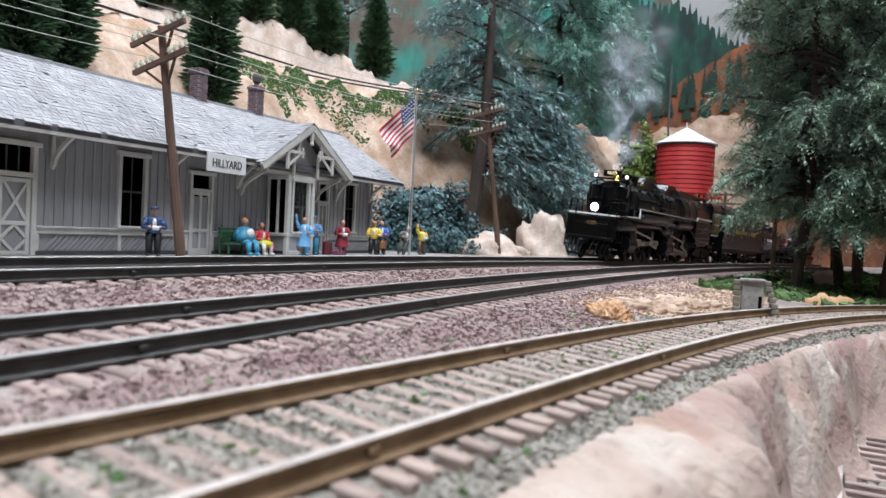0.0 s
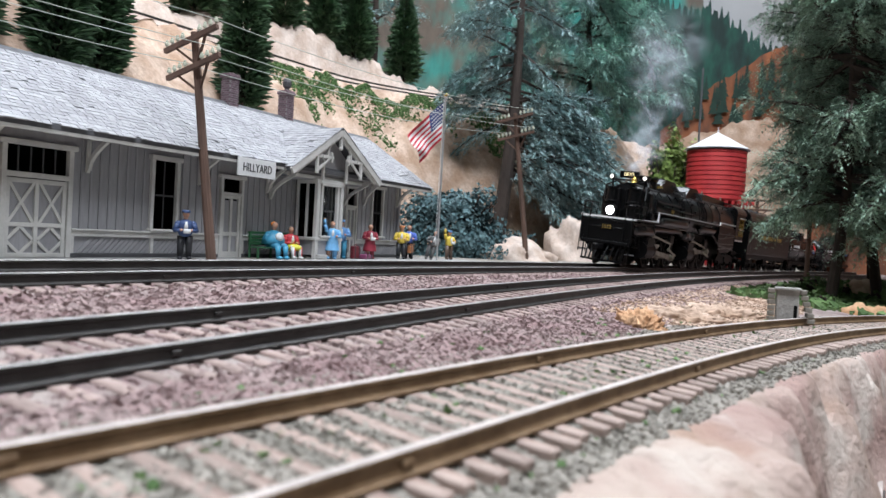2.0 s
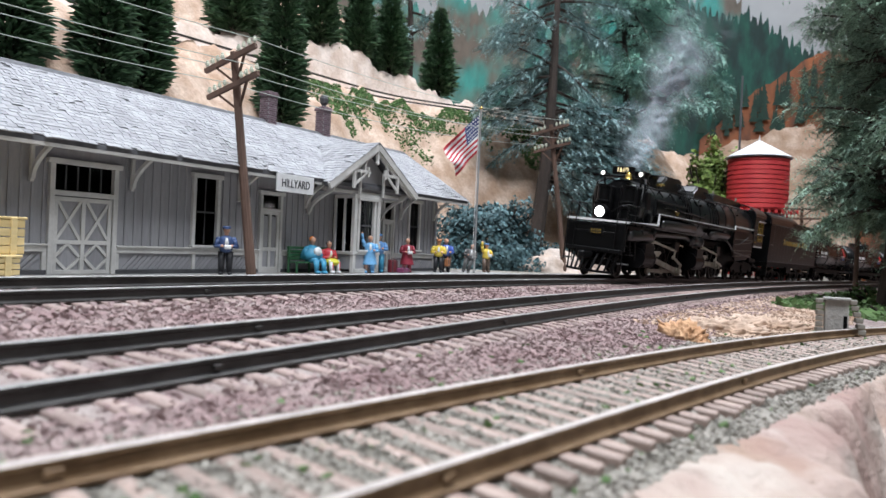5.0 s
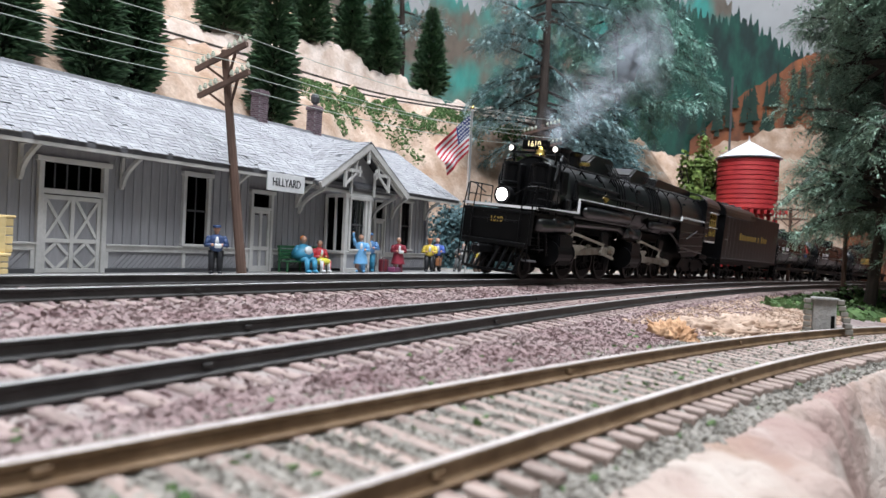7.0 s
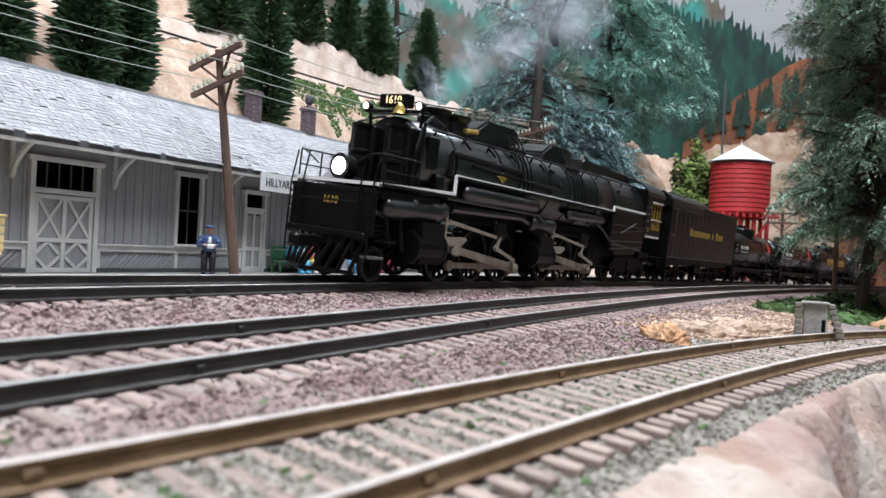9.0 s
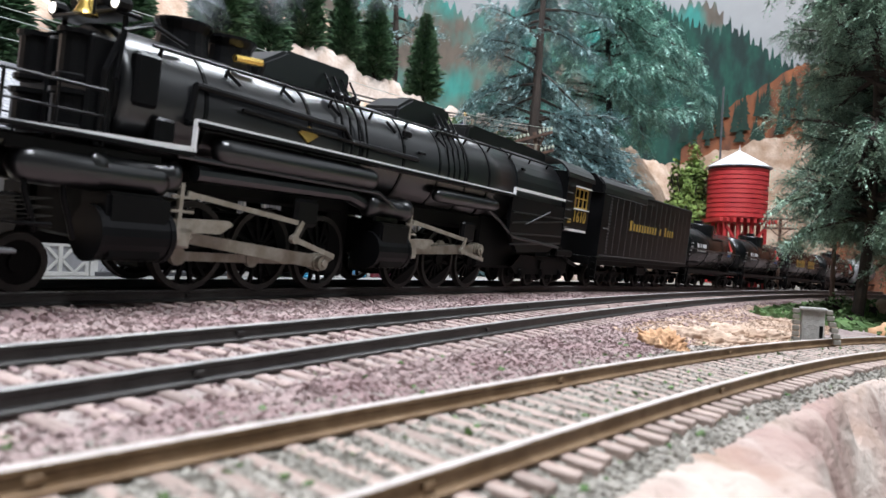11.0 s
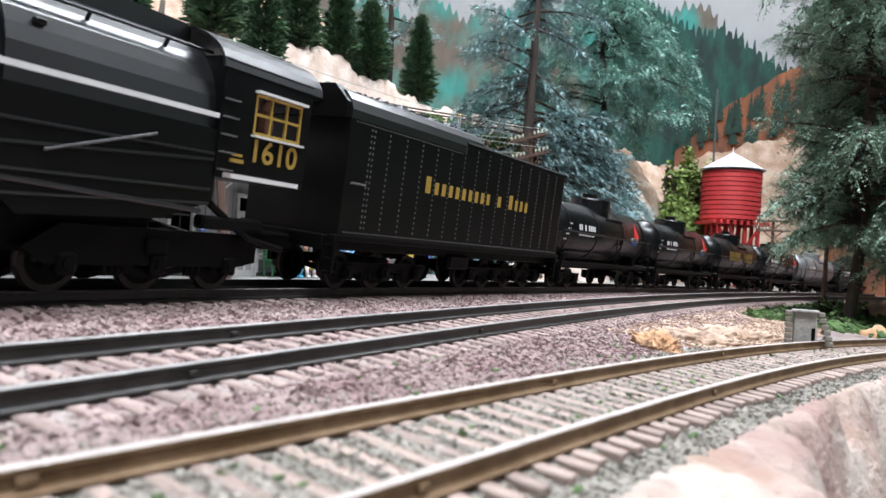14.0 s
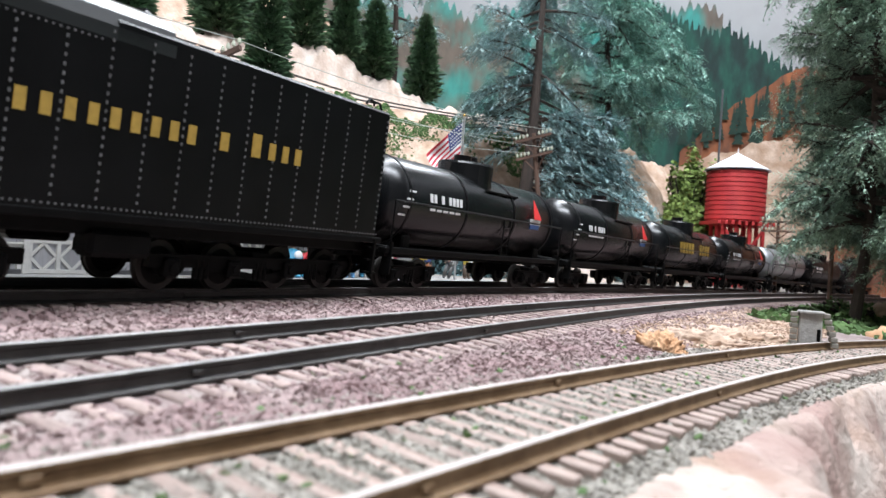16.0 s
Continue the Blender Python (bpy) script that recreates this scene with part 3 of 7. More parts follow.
def depot():
    st = thing("depot", place(BASE.x, BASE.y, 0, 57), "grey board-and-batten railway depot with pale shingle roof", "building")
    rnd = random.Random(5)
    # front wall, cut round its openings
    xs = [X0] + [v for o in OPENINGS for v in o[:2]] + [X1]
    for a, b in zip(xs[::2], xs[1::2]):
        part("wall_panel", box(fresh(), (a + b) / 2, 0.15, 2.2, b - a, 0.2, 4.4), M_board, st)
    for a, b, z0, z1 in OPENINGS:
        if z0 > 0:
            part("wall_panel", box(fresh(), (a + b) / 2, 0.15, z0 / 2, b - a, 0.2, z0), M_board, st)
        part("wall_panel", box(fresh(), (a + b) / 2, 0.15, (z1 + 4.4) / 2, b - a, 0.2, 4.4 - z1), M_board, st)
    bm = fresh()
    extrude(bm, [(0.05, 0), (6.6, 0), (6.6, 4.0), (3.3, 6.55), (0.05, 4.3)], X1 - 0.2, X1, "x")
    extrude(bm, [(0.05, 0), (6.6, 0), (6.6, 4.0), (3.3, 6.55), (0.05, 4.3)], X0, X0 + 0.2, "x")
    box(bm, (X0 + X1) / 2, 6.5, 2.1, X1 - X0, 0.2, 4.2)
    part("wall", bm, M_board, st)
    # floor and upright sheet added behind the openings, coloured as the shaded room
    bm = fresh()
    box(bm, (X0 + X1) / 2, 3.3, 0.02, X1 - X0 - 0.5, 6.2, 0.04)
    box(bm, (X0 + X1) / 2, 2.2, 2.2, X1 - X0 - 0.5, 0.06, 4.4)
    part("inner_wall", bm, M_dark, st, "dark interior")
    # battens and the slanted boards of the dado
    batten = part("batten", box(fresh(), 0, 0, 0, 0.07, 0.045, 3.3, 0.01), M_board, st)
    first = True
    x = X0 + 0.2
    while x < X1:
        clear = all(x < a - 0.1 or x > b + 0.1 for a, b, z0, z1 in OPENINGS)
        if clear:
            m = place(x, 0.03, 2.55)
            if first:
                batten.matrix_basis, first = m, False
            else:
                again(batten, st, m)
        x += 0.34
    slat, first = part("dado_board", bar(fresh(), (-0.24, 0, -0.24), (0.24, 0, 0.24), 0.03, 0.1), M_board, st), True
    x = X0 + 0.3
    while x < X1:
        if all(x < a - 0.35 or x > b + 0.35 for a, b, z0, z1 in OPENINGS if z0 == 0):
            m = place(x, 0.03, 0.38)
            if first:
                slat.matrix_basis, first = m, False
            else:
                again(slat, st, m)
        x += 0.2
    # belt, posts and base between the doors
    stops = [X0, -17.4, -15.1, -8.5, -6.25, 0.0, 1.24, 4.3, 6.4, 8.2, 9.2, X1]
    for a, b in zip(stops[::2], stops[1::2]):
        if b - a < 0.3:
            continue
        bm = fresh()
        box(bm, (a + b) / 2, 0.0, 0.79, b - a, 0.12, 0.2, 0.02)
        box(bm, (a + b) / 2, -0.03, 0.91, b - a, 0.2, 0.06, 0.01)
        part("belt_board", bm, M_white, st)
        part("base_board", box(fresh(), (a + b) / 2, 0.0, 0.07, b - a, 0.14, 0.16, 0.02), M_tooth, st)
        for x in [a + 0.07, b - 0.07] + ([(a + b) / 2] if b - a > 4 else []):
            part("dado_post", box(fresh(), x, 0.0, 0.4, 0.13, 0.1, 0.6, 0.01), M_white, st)
    part("corner_board", box(fresh(), X1 - 0.03, 0.0, 2.2, 0.2, 0.16, 4.3, 0.02), M_board, st)
    freight_door(st, -8.5, -6.25, "white cross-braced freight door with transom")
    freight_door(st, -17.4, -15.1, "white cross-braced freight door with transom")
    panel_door(st, 0.0, 1.24, 2.5, 3.2, "white panelled door with transom")
    panel_door(st, 8.2, 9.2, 2.5, 3.5, "white panelled door with transom")
    for a, b, z0, z1 in ((-3.27, -2.02, 0.95, 3.55), (-13.1, -11.8, 0.95, 3.55), (10.45, 11.6, 1.05, 3.64)):
        sash("window", st, a, b, z0, z1, 0.0, 1, "tall dark sash window with white frame")
    for x in (-14.2, -9.05, -5.75, -1.1, 2.6, 12.85):
        eave_bracket(st, x, low=2.75 if x > -9.5 else 2.65)
    for x in (9.7,):
        eave_bracket(st, x)
    # bay
    bay = tagged(new("bay"), "white-trimmed bay with tall dark windows")
    bay.parent = st
    yb, a, b = -1.2, 4.55, 6.25
    bm = fresh()
    for x in (a, b):
        box(bm, x, yb, 1.72, 0.2, 0.2, 3.44, 0.02)
        box(bm, x, -0.1, 1.72, 0.14, 0.14, 3.44, 0.02)
    box(bm, (a + b) / 2, yb, 3.45, b - a + 0.3, 0.24, 0.2, 0.02)
    box(bm, (a + b) / 2, yb, 0.9, b - a + 0.28, 0.24, 0.14, 0.02)
    for x in (a, b):
        box(bm, x, yb / 2, 3.45, 0.24, -yb - 0.2, 0.2, 0.02)
        box(bm, x, yb / 2, 0.9, 0.24, -yb - 0.2, 0.14, 0.02)
        box(bm, x, yb / 2 - 0.05, 2.18, 0.1, 0.12, 2.4, 0.01)
    box(bm, (a + b) / 2, yb, 0.1, b - a + 0.1, 0.2, 0.2, 0.02)
    part("bay_frame", bm, M_white, bay)
    bm = fresh()
    box(bm, (a + b) / 2, yb + 0.04, 0.5, b - a - 0.2, 0.1, 0.66)
    for x in (a, b):
        box(bm, x, yb / 2, 0.5, 0.1, -yb - 0.2, 0.66)
    part("bay_panel", bm, M_board, bay)
    sash("window", st, a + 0.2, b - 0.2, 0.98, 3.34, yb, 1, "tall dark bay window with white frame")
    for x in (a, b):
        for y0 in (yb / 2 - 0.32, yb / 2 + 0.28):
            g = part("pane", box(fresh(), x, y0, 2.15, 0.015, 0.5, 2.4), M_glass, bay)
            g.visible_shadow = False
    # cross gable over the bay
    gc, gw, gz, gp, gy = 5.4, 3.2, 3.86, 5.92, -1.75
    slope = 0.62
    yr = lambda z: -1.3 + (z - 3.97) / slope
    bm = fresh()
    for s in (-1, 1):
        e0, e1 = Vector((gc + s * gw, gy, gz)), Vector((gc, gy, gp))
        q = [e0, e1, Vector((gc, yr(gp) + 0.15, gp)), Vector((gc + s * gw, yr(gz) + 0.05, gz))]
        vs = [bm.verts.new(p) for p in q] + [bm.verts.new(p - Vector((0, 0, 0.16))) for p in q]
        for f in ((0, 1, 2, 3), (7, 6, 5, 4), (0, 4, 5, 1), (1, 5, 6, 2), (2, 6, 7, 3), (3, 7, 4, 0)):
            bm.faces.new([vs[i] for i in f])
    bmesh.ops.recalc_face_normals(bm, faces=bm.faces)
    part("gable_roof", bm, M_under, st)
    bm = fresh()
    for s in (-1, 1):
        up = Vector((-s * gw, 0, gp - gz))
        L = yr(gp) - gy
        shingles(bm, (gc + s * gw, gy - 0.05, gz), (0, 1, 0), up, L + 0.1, up.length, rnd,
                 skip=lambda u, v: gy + u > yr(gz + (gp - gz) * v / math.hypot(gw, gp - gz)) + 0.1)
    part("shingles", bm, M_shingle, st, "pale lapped shingles")["kind"] = "stuff"
    bm = fresh()
    for s in (-1, 1):
        bar(bm, (gc + s * (gw + 0.03), gy + 0.02, gz - 0.18), (gc, gy + 0.02, gp - 0.19), 0.12, 0.26)
        bar(bm, (gc + s * (gw - 0.3), gy + 0.12, gz - 0.2), (gc, gy + 0.12, gp - 0.4), 0.1, 0.14)
    part("verge_board", bm, M_white, st)
    bm = fresh()
    for s in (-1, 1):
        x = gc + s * 1.25
        bar(bm, (x, gy - 0.05, 4.5), (x, yb, 4.5), 0.12, 0.12)
        bar(bm, (x - s * 0.75, gy + 0.05, 4.52), (x + s * 0.6, gy + 0.05, 4.52), 0.1, 0.12)
        bar(bm, (x + s * 0.35, gy + 0.05, 3.75), (x + s * 0.35, gy + 0.05, 4.9), 0.12, 0.12)
        bar(bm, (x + s * 0.35, gy + 0.05, 3.85), (x - s * 0.5, gy + 0.05, 4.5), 0.08, 0.1)
        bar(bm, (x - s * 0.62, gy + 0.05, 4.3), (x - s * 0.62, gy + 0.05, 4.75), 0.1, 0.1)
        arch = [(gc + s * 0.85 * math.cos(t), 4.55 + 0.95 * math.sin(t)) for t in [i * math.pi / 12 for i in range(7)]]
        for p, q in zip(arch, arch[1:]):
            bar(bm, (p[0], gy + 0.1, p[1]), (q[0], gy + 0.1, q[1]), 0.1, 0.1)
        bar(bm, (gc + s * 0.85, gy + 0.3, 3.5), (gc + s * 0.85, gy + 0.3, 4.6), 0.1, 0.1)
    bar(bm, (gc, gy + 0.05, 5.05), (gc, gy + 0.05, 5.7), 0.12, 0.12)
    ball(bm, gc, gy + 0.05, 5.0, 0.1)
    part("gable_truss", bm, M_white, st, "white fretwork gable truss")
    bm = fresh()
    extrude(bm, [(gc - gw + 0.5, gz - 0.25), (gc + gw - 0.5, gz - 0.25), (gc, gp - 0.3)], -1.05, -0.95, "y")
    box(bm, gc, -0.5, 3.55, 2 * gw - 1.0, 1.0, 0.08)
    part("gable_wall", bm, M_board, st)
    part("gable_beam", box(fresh(), gc, -1.08, 3.62, 2 * gw - 0.8, 0.12, 0.16, 0.02), M_white, st)
    for s in (-1, 1):
        eave_bracket(st, gc + s * (gw - 0.6), 1.5, 0.0, 2.5, 3.62)
    # main roof
    xe0, xe1 = X0 - 1.3, 14.45
    bm = fresh()
    for s in (-1, 1):
        q = [(3.3 + s * 4.6, 3.97), (3.3, 6.82), (3.3, 6.66), (3.3 + s * 4.6, 3.82)]
        extrude(bm, q, xe0, xe1, "x")
    part("roof", bm, M_under, st)
    bm = fresh()
    L = math.hypot(4.6, 2.85)

    def inside_gable(u, v):
        x, z = xe0 + u, 3.97 + 2.85 * v / L
        return abs(x - gc) < gw * (gp - z) / (gp - gz) - 0.15
    shingles(bm, (xe0, -1.36, 3.95), (1, 0, 0), (0, 4.6, 2.85), xe1 - xe0, L, rnd, 0.25, inside_gable)
    part("shingles", bm, M_shingle, st, "pale lapped shingles, some chipped")["kind"] = "stuff"
    bm = fresh()
    shingles(bm, (xe0, 7.9, 3.97), (1, 0, 0), (0, -4.6, 2.85), xe1 - xe0, L, rnd, 0.6)
    part("shingles", bm, M_shingle, st, "pale lapped shingles")["kind"] = "stuff"
    bm = fresh()
    box(bm, (xe0 + gc - gw) / 2, -1.25, 3.83, gc - gw - xe0, 0.08, 0.24, 0.01)
    box(bm, (xe1 + gc + gw) / 2, -1.25, 3.83, xe1 - gc - gw, 0.08, 0.24, 0.01)
    part("fascia", bm, M_white, st)
    bm = fresh()
    for s in (-1, 1):
        bar(bm, (xe1 - 0.05, 3.3 + s * 4.6, 3.84), (xe1 - 0.05, 3.3, 6.7), 0.1, 0.22)
    part("verge_board", bm, M_white, st)
    part("ridge_cap", extrude(fresh(), [(3.05, 6.72), (3.3, 6.9), (3.55, 6.72), (3.3, 6.8)], xe0, xe1, "x"), M_under, st)
    part("soffit", box(fresh(), (xe0 + xe1) / 2, -0.55, 3.93, xe1 - xe0, 1.35, 0.03, turn=Matrix.Rotation(0.0, 4, "X")), M_board, st)
    chimney(st, 3.45, 3.3, 6.45, 8.0, False)
    chimney(st, 7.25, 3.3, 6.45, 8.0, True)
    # lamp by the door, sign under the eave
    lamp = tagged(new("wall_lamp"), "small dark wall lamp")
    lamp.parent = st
    part("shade", lathe(fresh(), [(0.05, 0.2), (0.14, 0.0), (0.1, -0.1), (0.02, -0.14)], 8, at=(-1.0, -0.25, 2.45)), M_tooth, lamp)
    part("arm", tube(fresh(), [(-1.0, 0.05, 2.75), (-1.0, -0.2, 2.8), (-1.0, -0.25, 2.6)], 0.025), M_tooth, lamp)
    sg = thing("station_sign", place(BASE.x, BASE.y, 0, 57) @ place(0.5, -1.42, 3.58), "white board sign lettered in black, hung from the eave", "sign")
    part("board", box(fresh(), 0, 0, 0, 2.08, 0.06, 0.7, 0.01), M_sign, sg)
    text_mesh("lettering", "HILLYARD", 0.46, M_ink, sg, pose(0, -0.04 * K, -0.02 * K, 90), "black sans lettering", width=1.55)
    # platform
    pf = new("platform")
    tagged(pf, "low grey platform in front of the depot", "platform", kind="structure")
    pf.matrix_world = place(BASE.x, BASE.y, 0, 57)
    part("slab", box(fresh(), -1, -1.8, -0.07, 36, 3.8, 0.15, 0.02), M_cement, pf)


depot()


# ---- train: local x runs back from a mark on the locomotive's firebox, y away from the depot's far side, z up from the rail ----
M_black = material("gloss_black_enamel", (0.006, 0.0065, 0.0075), 0.29, vary=0.3, scale=60, spec=0.95)
M_tank = material("black_tank_paint", (0.006, 0.0065, 0.0075), 0.27, vary=0.3, scale=60, spec=0.42)
M_satin = material("satin_black", (0.0045, 0.0045, 0.005), 0.36, vary=0.35, scale=100, fine=1500, spec=0.16)
M_soot = material("dull_black_frame", (0.004, 0.004, 0.004), 0.5, vary=0.4, scale=200, spec=0.1)
M_stripe = material("white_running_stripe", (0.80, 0.80, 0.80), 0.4, vary=0.06)
M_gold = material("gold_lettering", (0.44, 0.285, 0.055), 0.5, vary=0.15, scale=600)
M_rod = material("grey_steel_rods", (0.33, 0.30, 0.25), 0.42, 0.2, 0.25, 250, colour2=(0.24, 0.21, 0.165))
M_tyre = material("worn_wheel_tyre", (0.03, 0.027, 0.024), 0.5, 0.4, 0.3, 300)
M_brass = material("polished_brass", (0.75, 0.52, 0.14), 0.25, 0.9, 0.1)
M_coal = material("coal", (0.02, 0.02, 0.022), 0.45, vary=0.5, scale=900, islands=0.5)
M_lens = glow("headlight_lens", (1.0, 0.93, 0.95), 30.0)
M_class = glow("class_lamp_lens", (1.0, 0.95, 0.85), 2.2)
M_board_no = glow("lit_number_glass", (1.0, 0.82, 0.45), 0.9)
M_cream = material("lit_cab_lining", (0.45, 0.38, 0.30), 0.7, vary=0.3, scale=400)
M_rivet = material("worn_rivets", (0.15, 0.15, 0.155), 0.4, vary=0.3)
M_paint_white = material("white_stencil", (0.70, 0.70, 0.70), 0.6, vary=0.1)
M_red = material("red_emblem", (0.60, 0.03, 0.03), 0.5, vary=0.1)
M_blue = material("blue_emblem", (0.06, 0.16, 0.45), 0.5, vary=0.1)
M_silver = material("grey_tank_paint", (0.30, 0.30, 0.31), 0.4, 0.4, 0.25, 80)


def wheel(name, parent, x, y, r, wide=0.14, spokes=14, weight=False):
    """A wheel about the y axis: tyre, hub and spokes."""
    w = new(name)
    w.parent = parent
    w.matrix_basis = place(x, y, r)
    part("tyre", lathe(fresh(), [(r - 0.11, -wide / 2), (r, -wide / 2), (r, wide / 2 - 0.03), (r + 0.03, wide / 2), (r - 0.11, wide / 2)], 28, "y", closed=True), M_tyre, w, smooth=False)
    bm = fresh()
    rod(bm, (0, -wide / 2 - 0.04, 0), (0, wide / 2, 0), 0.17, seg=14)
    if spokes:
        first = part("spoke", bar(fresh(), (0.12, 0, 0), (r - 0.09, 0, 0), 0.07, 0.08), M_soot, w)
        for i in range(1, spokes):
            again(first, w, Matrix.Rotation(2 * math.pi * i / spokes, 4, "Y"))
    else:
        rod(bm, (0, -0.03, 0), (0, 0.03, 0), r - 0.08, seg=24)
    if weight:
        pts = [(0.72 * math.cos(t), 0.72 * math.sin(t)) for t in [math.pi + 0.9 * (i / 6 - 0.5) * 2 for i in range(7)]]
        extrude(bm, [(a * (r - 0.1) / 0.72, b * (r - 0.1) / 0.72) for a, b in pts], -0.075, 0.05, "y")
        rod(bm, (0.42, -wide / 2 - 0.12, 0), (0.42, 0, 0), 0.13, seg=12)
    part("wheel_centre", bm, M_soot, w)
    return w


def rail_truck(parent, xs, r, label, side_y=1.02):
    t = tagged(new("truck"), label)
    t.parent = parent
    bm = fresh()
    a, b = min(xs), max(xs)
    for s in (-1, 1):
        y = s * side_y
        bar(bm, (a - 0.45, y, r + 0.12), (b + 0.45, y, r + 0.12), 0.14, 0.24)
        bar(bm, (a, y - s * 0.02, r + 0.14), ((a + b) / 2, y - s * 0.02, r - 0.2), 0.1, 0.14)
        bar(bm, (b, y - s * 0.02, r + 0.14), ((a + b) / 2, y - s * 0.02, r - 0.2), 0.1, 0.14)
        for x in xs:
            box(bm, x, y + s * 0.06, r, 0.34, 0.26, 0.36, 0.05)
            rod(bm, (x, y + s * 0.15, r), (x, y + s * 0.22, r), 0.1, seg=8)
        for x in [(p + q) / 2 for p, q in zip(xs, xs[1:])]:
            for d in (-0.13, 0, 0.13):
                rod(bm, (x + d, y + s * 0.03, r - 0.2), (x + d, y + s * 0.03, r + 0.14), 0.06, seg=6)
    box(bm, (a + b) / 2, 0, r + 0.2, 0.5, 2 * side_y, 0.3, 0.03)
    part("side_frame", bm, M_soot, t)
    for x in xs:
        for s in (-1, 1):
            wheel("wheel", t, x, s * 0.76, r, 0.12, 0)
    return t


def locomotive():
    lo = thing("steam_locomotive", place(0, 0, 0), "glossy black articulated steam locomotive with white running stripe", "locomotive")
    # boiler
    zc = 3.32
    bm = fresh()
    lathe(bm, [(1.17, -14.0), (1.2, -13.85), (1.2, -9.5), (1.22, -9.45), (1.27, -6.0), (1.29, -5.95), (1.36, -1.6), (1.38, -1.5), (1.38, 0.6)], 40, "x", (0, 0, zc))
    part("boiler", bm, M_black, lo, "rounded black boiler", True)
    for x, r in ((-12.3, 1.2), (-9.5, 1.215), (-7.7, 1.245), (-6.0, 1.28), (-4.3, 1.315), (-2.8, 1.345), (-1.5, 1.375), (0.5, 1.38)):
        part("boiler_band", lathe(fresh(), [(r, x - 0.05), (r + 0.022, x - 0.04), (r + 0.022, x + 0.04), (r, x + 0.05)], 40, "x", (0, 0, zc)), M_satin, lo)
    # firebox: rounded top, straight sides that lean in
    bm = fresh()
    arc = [(1.42 * math.cos(t), zc + 0.05 + 1.36 * math.sin(t)) for t in [math.pi * i / 16 for i in range(17)]]
    extrude(bm, [(1.5, 2.3)] + arc + [(-1.5, 2.3)], 0.4, 4.35, "x")
    part("firebox", bm, M_black, lo)
    bm = fresh()
    for s in (-1, 1):
        extrude(bm, [(-0.1, 3.05), (4.3, 3.05), (4.3, 1.75), (3.2, 1.35), (0.7, 1.25), (-0.1, 1.9)], s * 1.5 - 0.06, s * 1.5 + 0.06, "y")
        for z0, z1 in ((2.55, 2.6), (2.2, 2.5), (1.85, 1.95), (1.5, 1.7)):
            part("pipe", rod(fresh(), (0.0, s * 1.58, z0), (4.2, s * 1.58, z1), 0.03, seg=6), M_black, lo)
        part("pipe", rod(fresh(), (1.0, s * 1.6, 2.2), (2.9, s * 1.6, 2.75), 0.025, seg=6), M_rivet, lo)
    part("ash_pan", bm, M_satin, lo, "slanted plates below the firebox with pipes")
    part("grate_casing", box(fresh(), 1.2, 0, 1.5, 4.6, 2.0, 1.7, 0.1), M_soot, lo)
    # smokebox front, pumps and deck
    part("smokebox_door", lathe(fresh(), [(1.1, -14.0), (1.1, -14.1), (0.75, -14.2), (0.3, -14.25)], 28, "x", (0, 0, zc)), M_satin, lo)
    for s in (-1, 1):
        p = tagged(new("air_pump"), "twin-cylinder air pump on the smokebox front")
        p.parent = lo
        for i, (a, b, r) in enumerate(((2.55, 3.25, 0.34), (3.35, 4.2, 0.3))):
            part("pump_cylinder", lathe(fresh(), [(r, a), (r + 0.05, a + 0.03), (r + 0.05, a + 0.1), (r, a + 0.13), (r, b - 0.13), (r + 0.05, b - 0.1), (r + 0.05, b - 0.02), (r * 0.6, b)], 18, "z", (-14.5, s * 0.62, 0)), M_satin, p)
        part("pump_bracket", box(fresh(), -14.3, s * 0.62, 3.3, 0.5, 0.9, 1.7, 0.05), M_satin, p)
    bm = fresh()
    box(bm, -14.9, 0, 2.32, 2.6, 2.9, 0.12, 0.02)
    box(bm, -16.1, 0, 1.75, 0.12, 2.9, 1.1, 0.03)
    for s in (-1, 1):
        box(bm, -14.6, s * 1.42, 2.27, 2.6, 0.08, 0.22, 0.02)
    part("front_deck", bm, M_satin, lo)
    bm = fresh()
    for i in range(9):
        y = -1.2 + 0.3 * i
        part("pilot_slat", bar(fresh(), (-16.1, y, 1.2), (-17.0 + abs(y) * 0.5, y * 0.9, 0.28), 0.07, 0.09), M_satin, lo)
    box(bm, -16.2, 0, 1.2, 0.25, 2.7, 0.18, 0.03)
    bar(bm, (-17.0, 0, 0.28), (-16.3, 1.15, 0.28), 0.1, 0.1)
    bar(bm, (-17.0, 0, 0.28), (-16.3, -1.15, 0.28), 0.1, 0.1)
    box(bm, -16.9, 0, 0.95, 1.0, 0.22, 0.3, 0.05)
    box(bm, -17.3, 0, 0.95, 0.25, 0.34, 0.36, 0.08)
    part("pilot", bm, M_satin, lo, "black slatted pilot with coupler")
    bm = fresh()
    for s in (-1, 1):
        for x in (-16.0, -15.2, -14.4):
            rod(bm, (x, s * 1.42, 2.35), (x, s * 1.42, 3.25), 0.025, seg=6)
        tube(bm, [(-16.0, s * 1.42, 3.25), (-14.4, s * 1.42, 3.25)], 0.025)
        tube(bm, [(-16.0, s * 1.42, 2.85), (-14.4, s * 1.42, 2.85)], 0.02)
        for i in range(5):
            bar(bm, (-16.25, s * 1.42, 0.75 + 0.34 * i), (-16.25, s * 1.0, 0.75 + 0.34 * i), 0.05, 0.03)
        for y in (1.42, 1.0):
            tube(bm, [(-16.25, s * y, 0.6), (-16.25, s * y, 2.4), (-16.1, s * y, 3.2)], 0.025)
        tube(bm, [(-16.0, s * 1.42, 3.25), (-16.15, s * 1.1, 3.2), (-16.15, s * 0.6, 2.9)], 0.022)
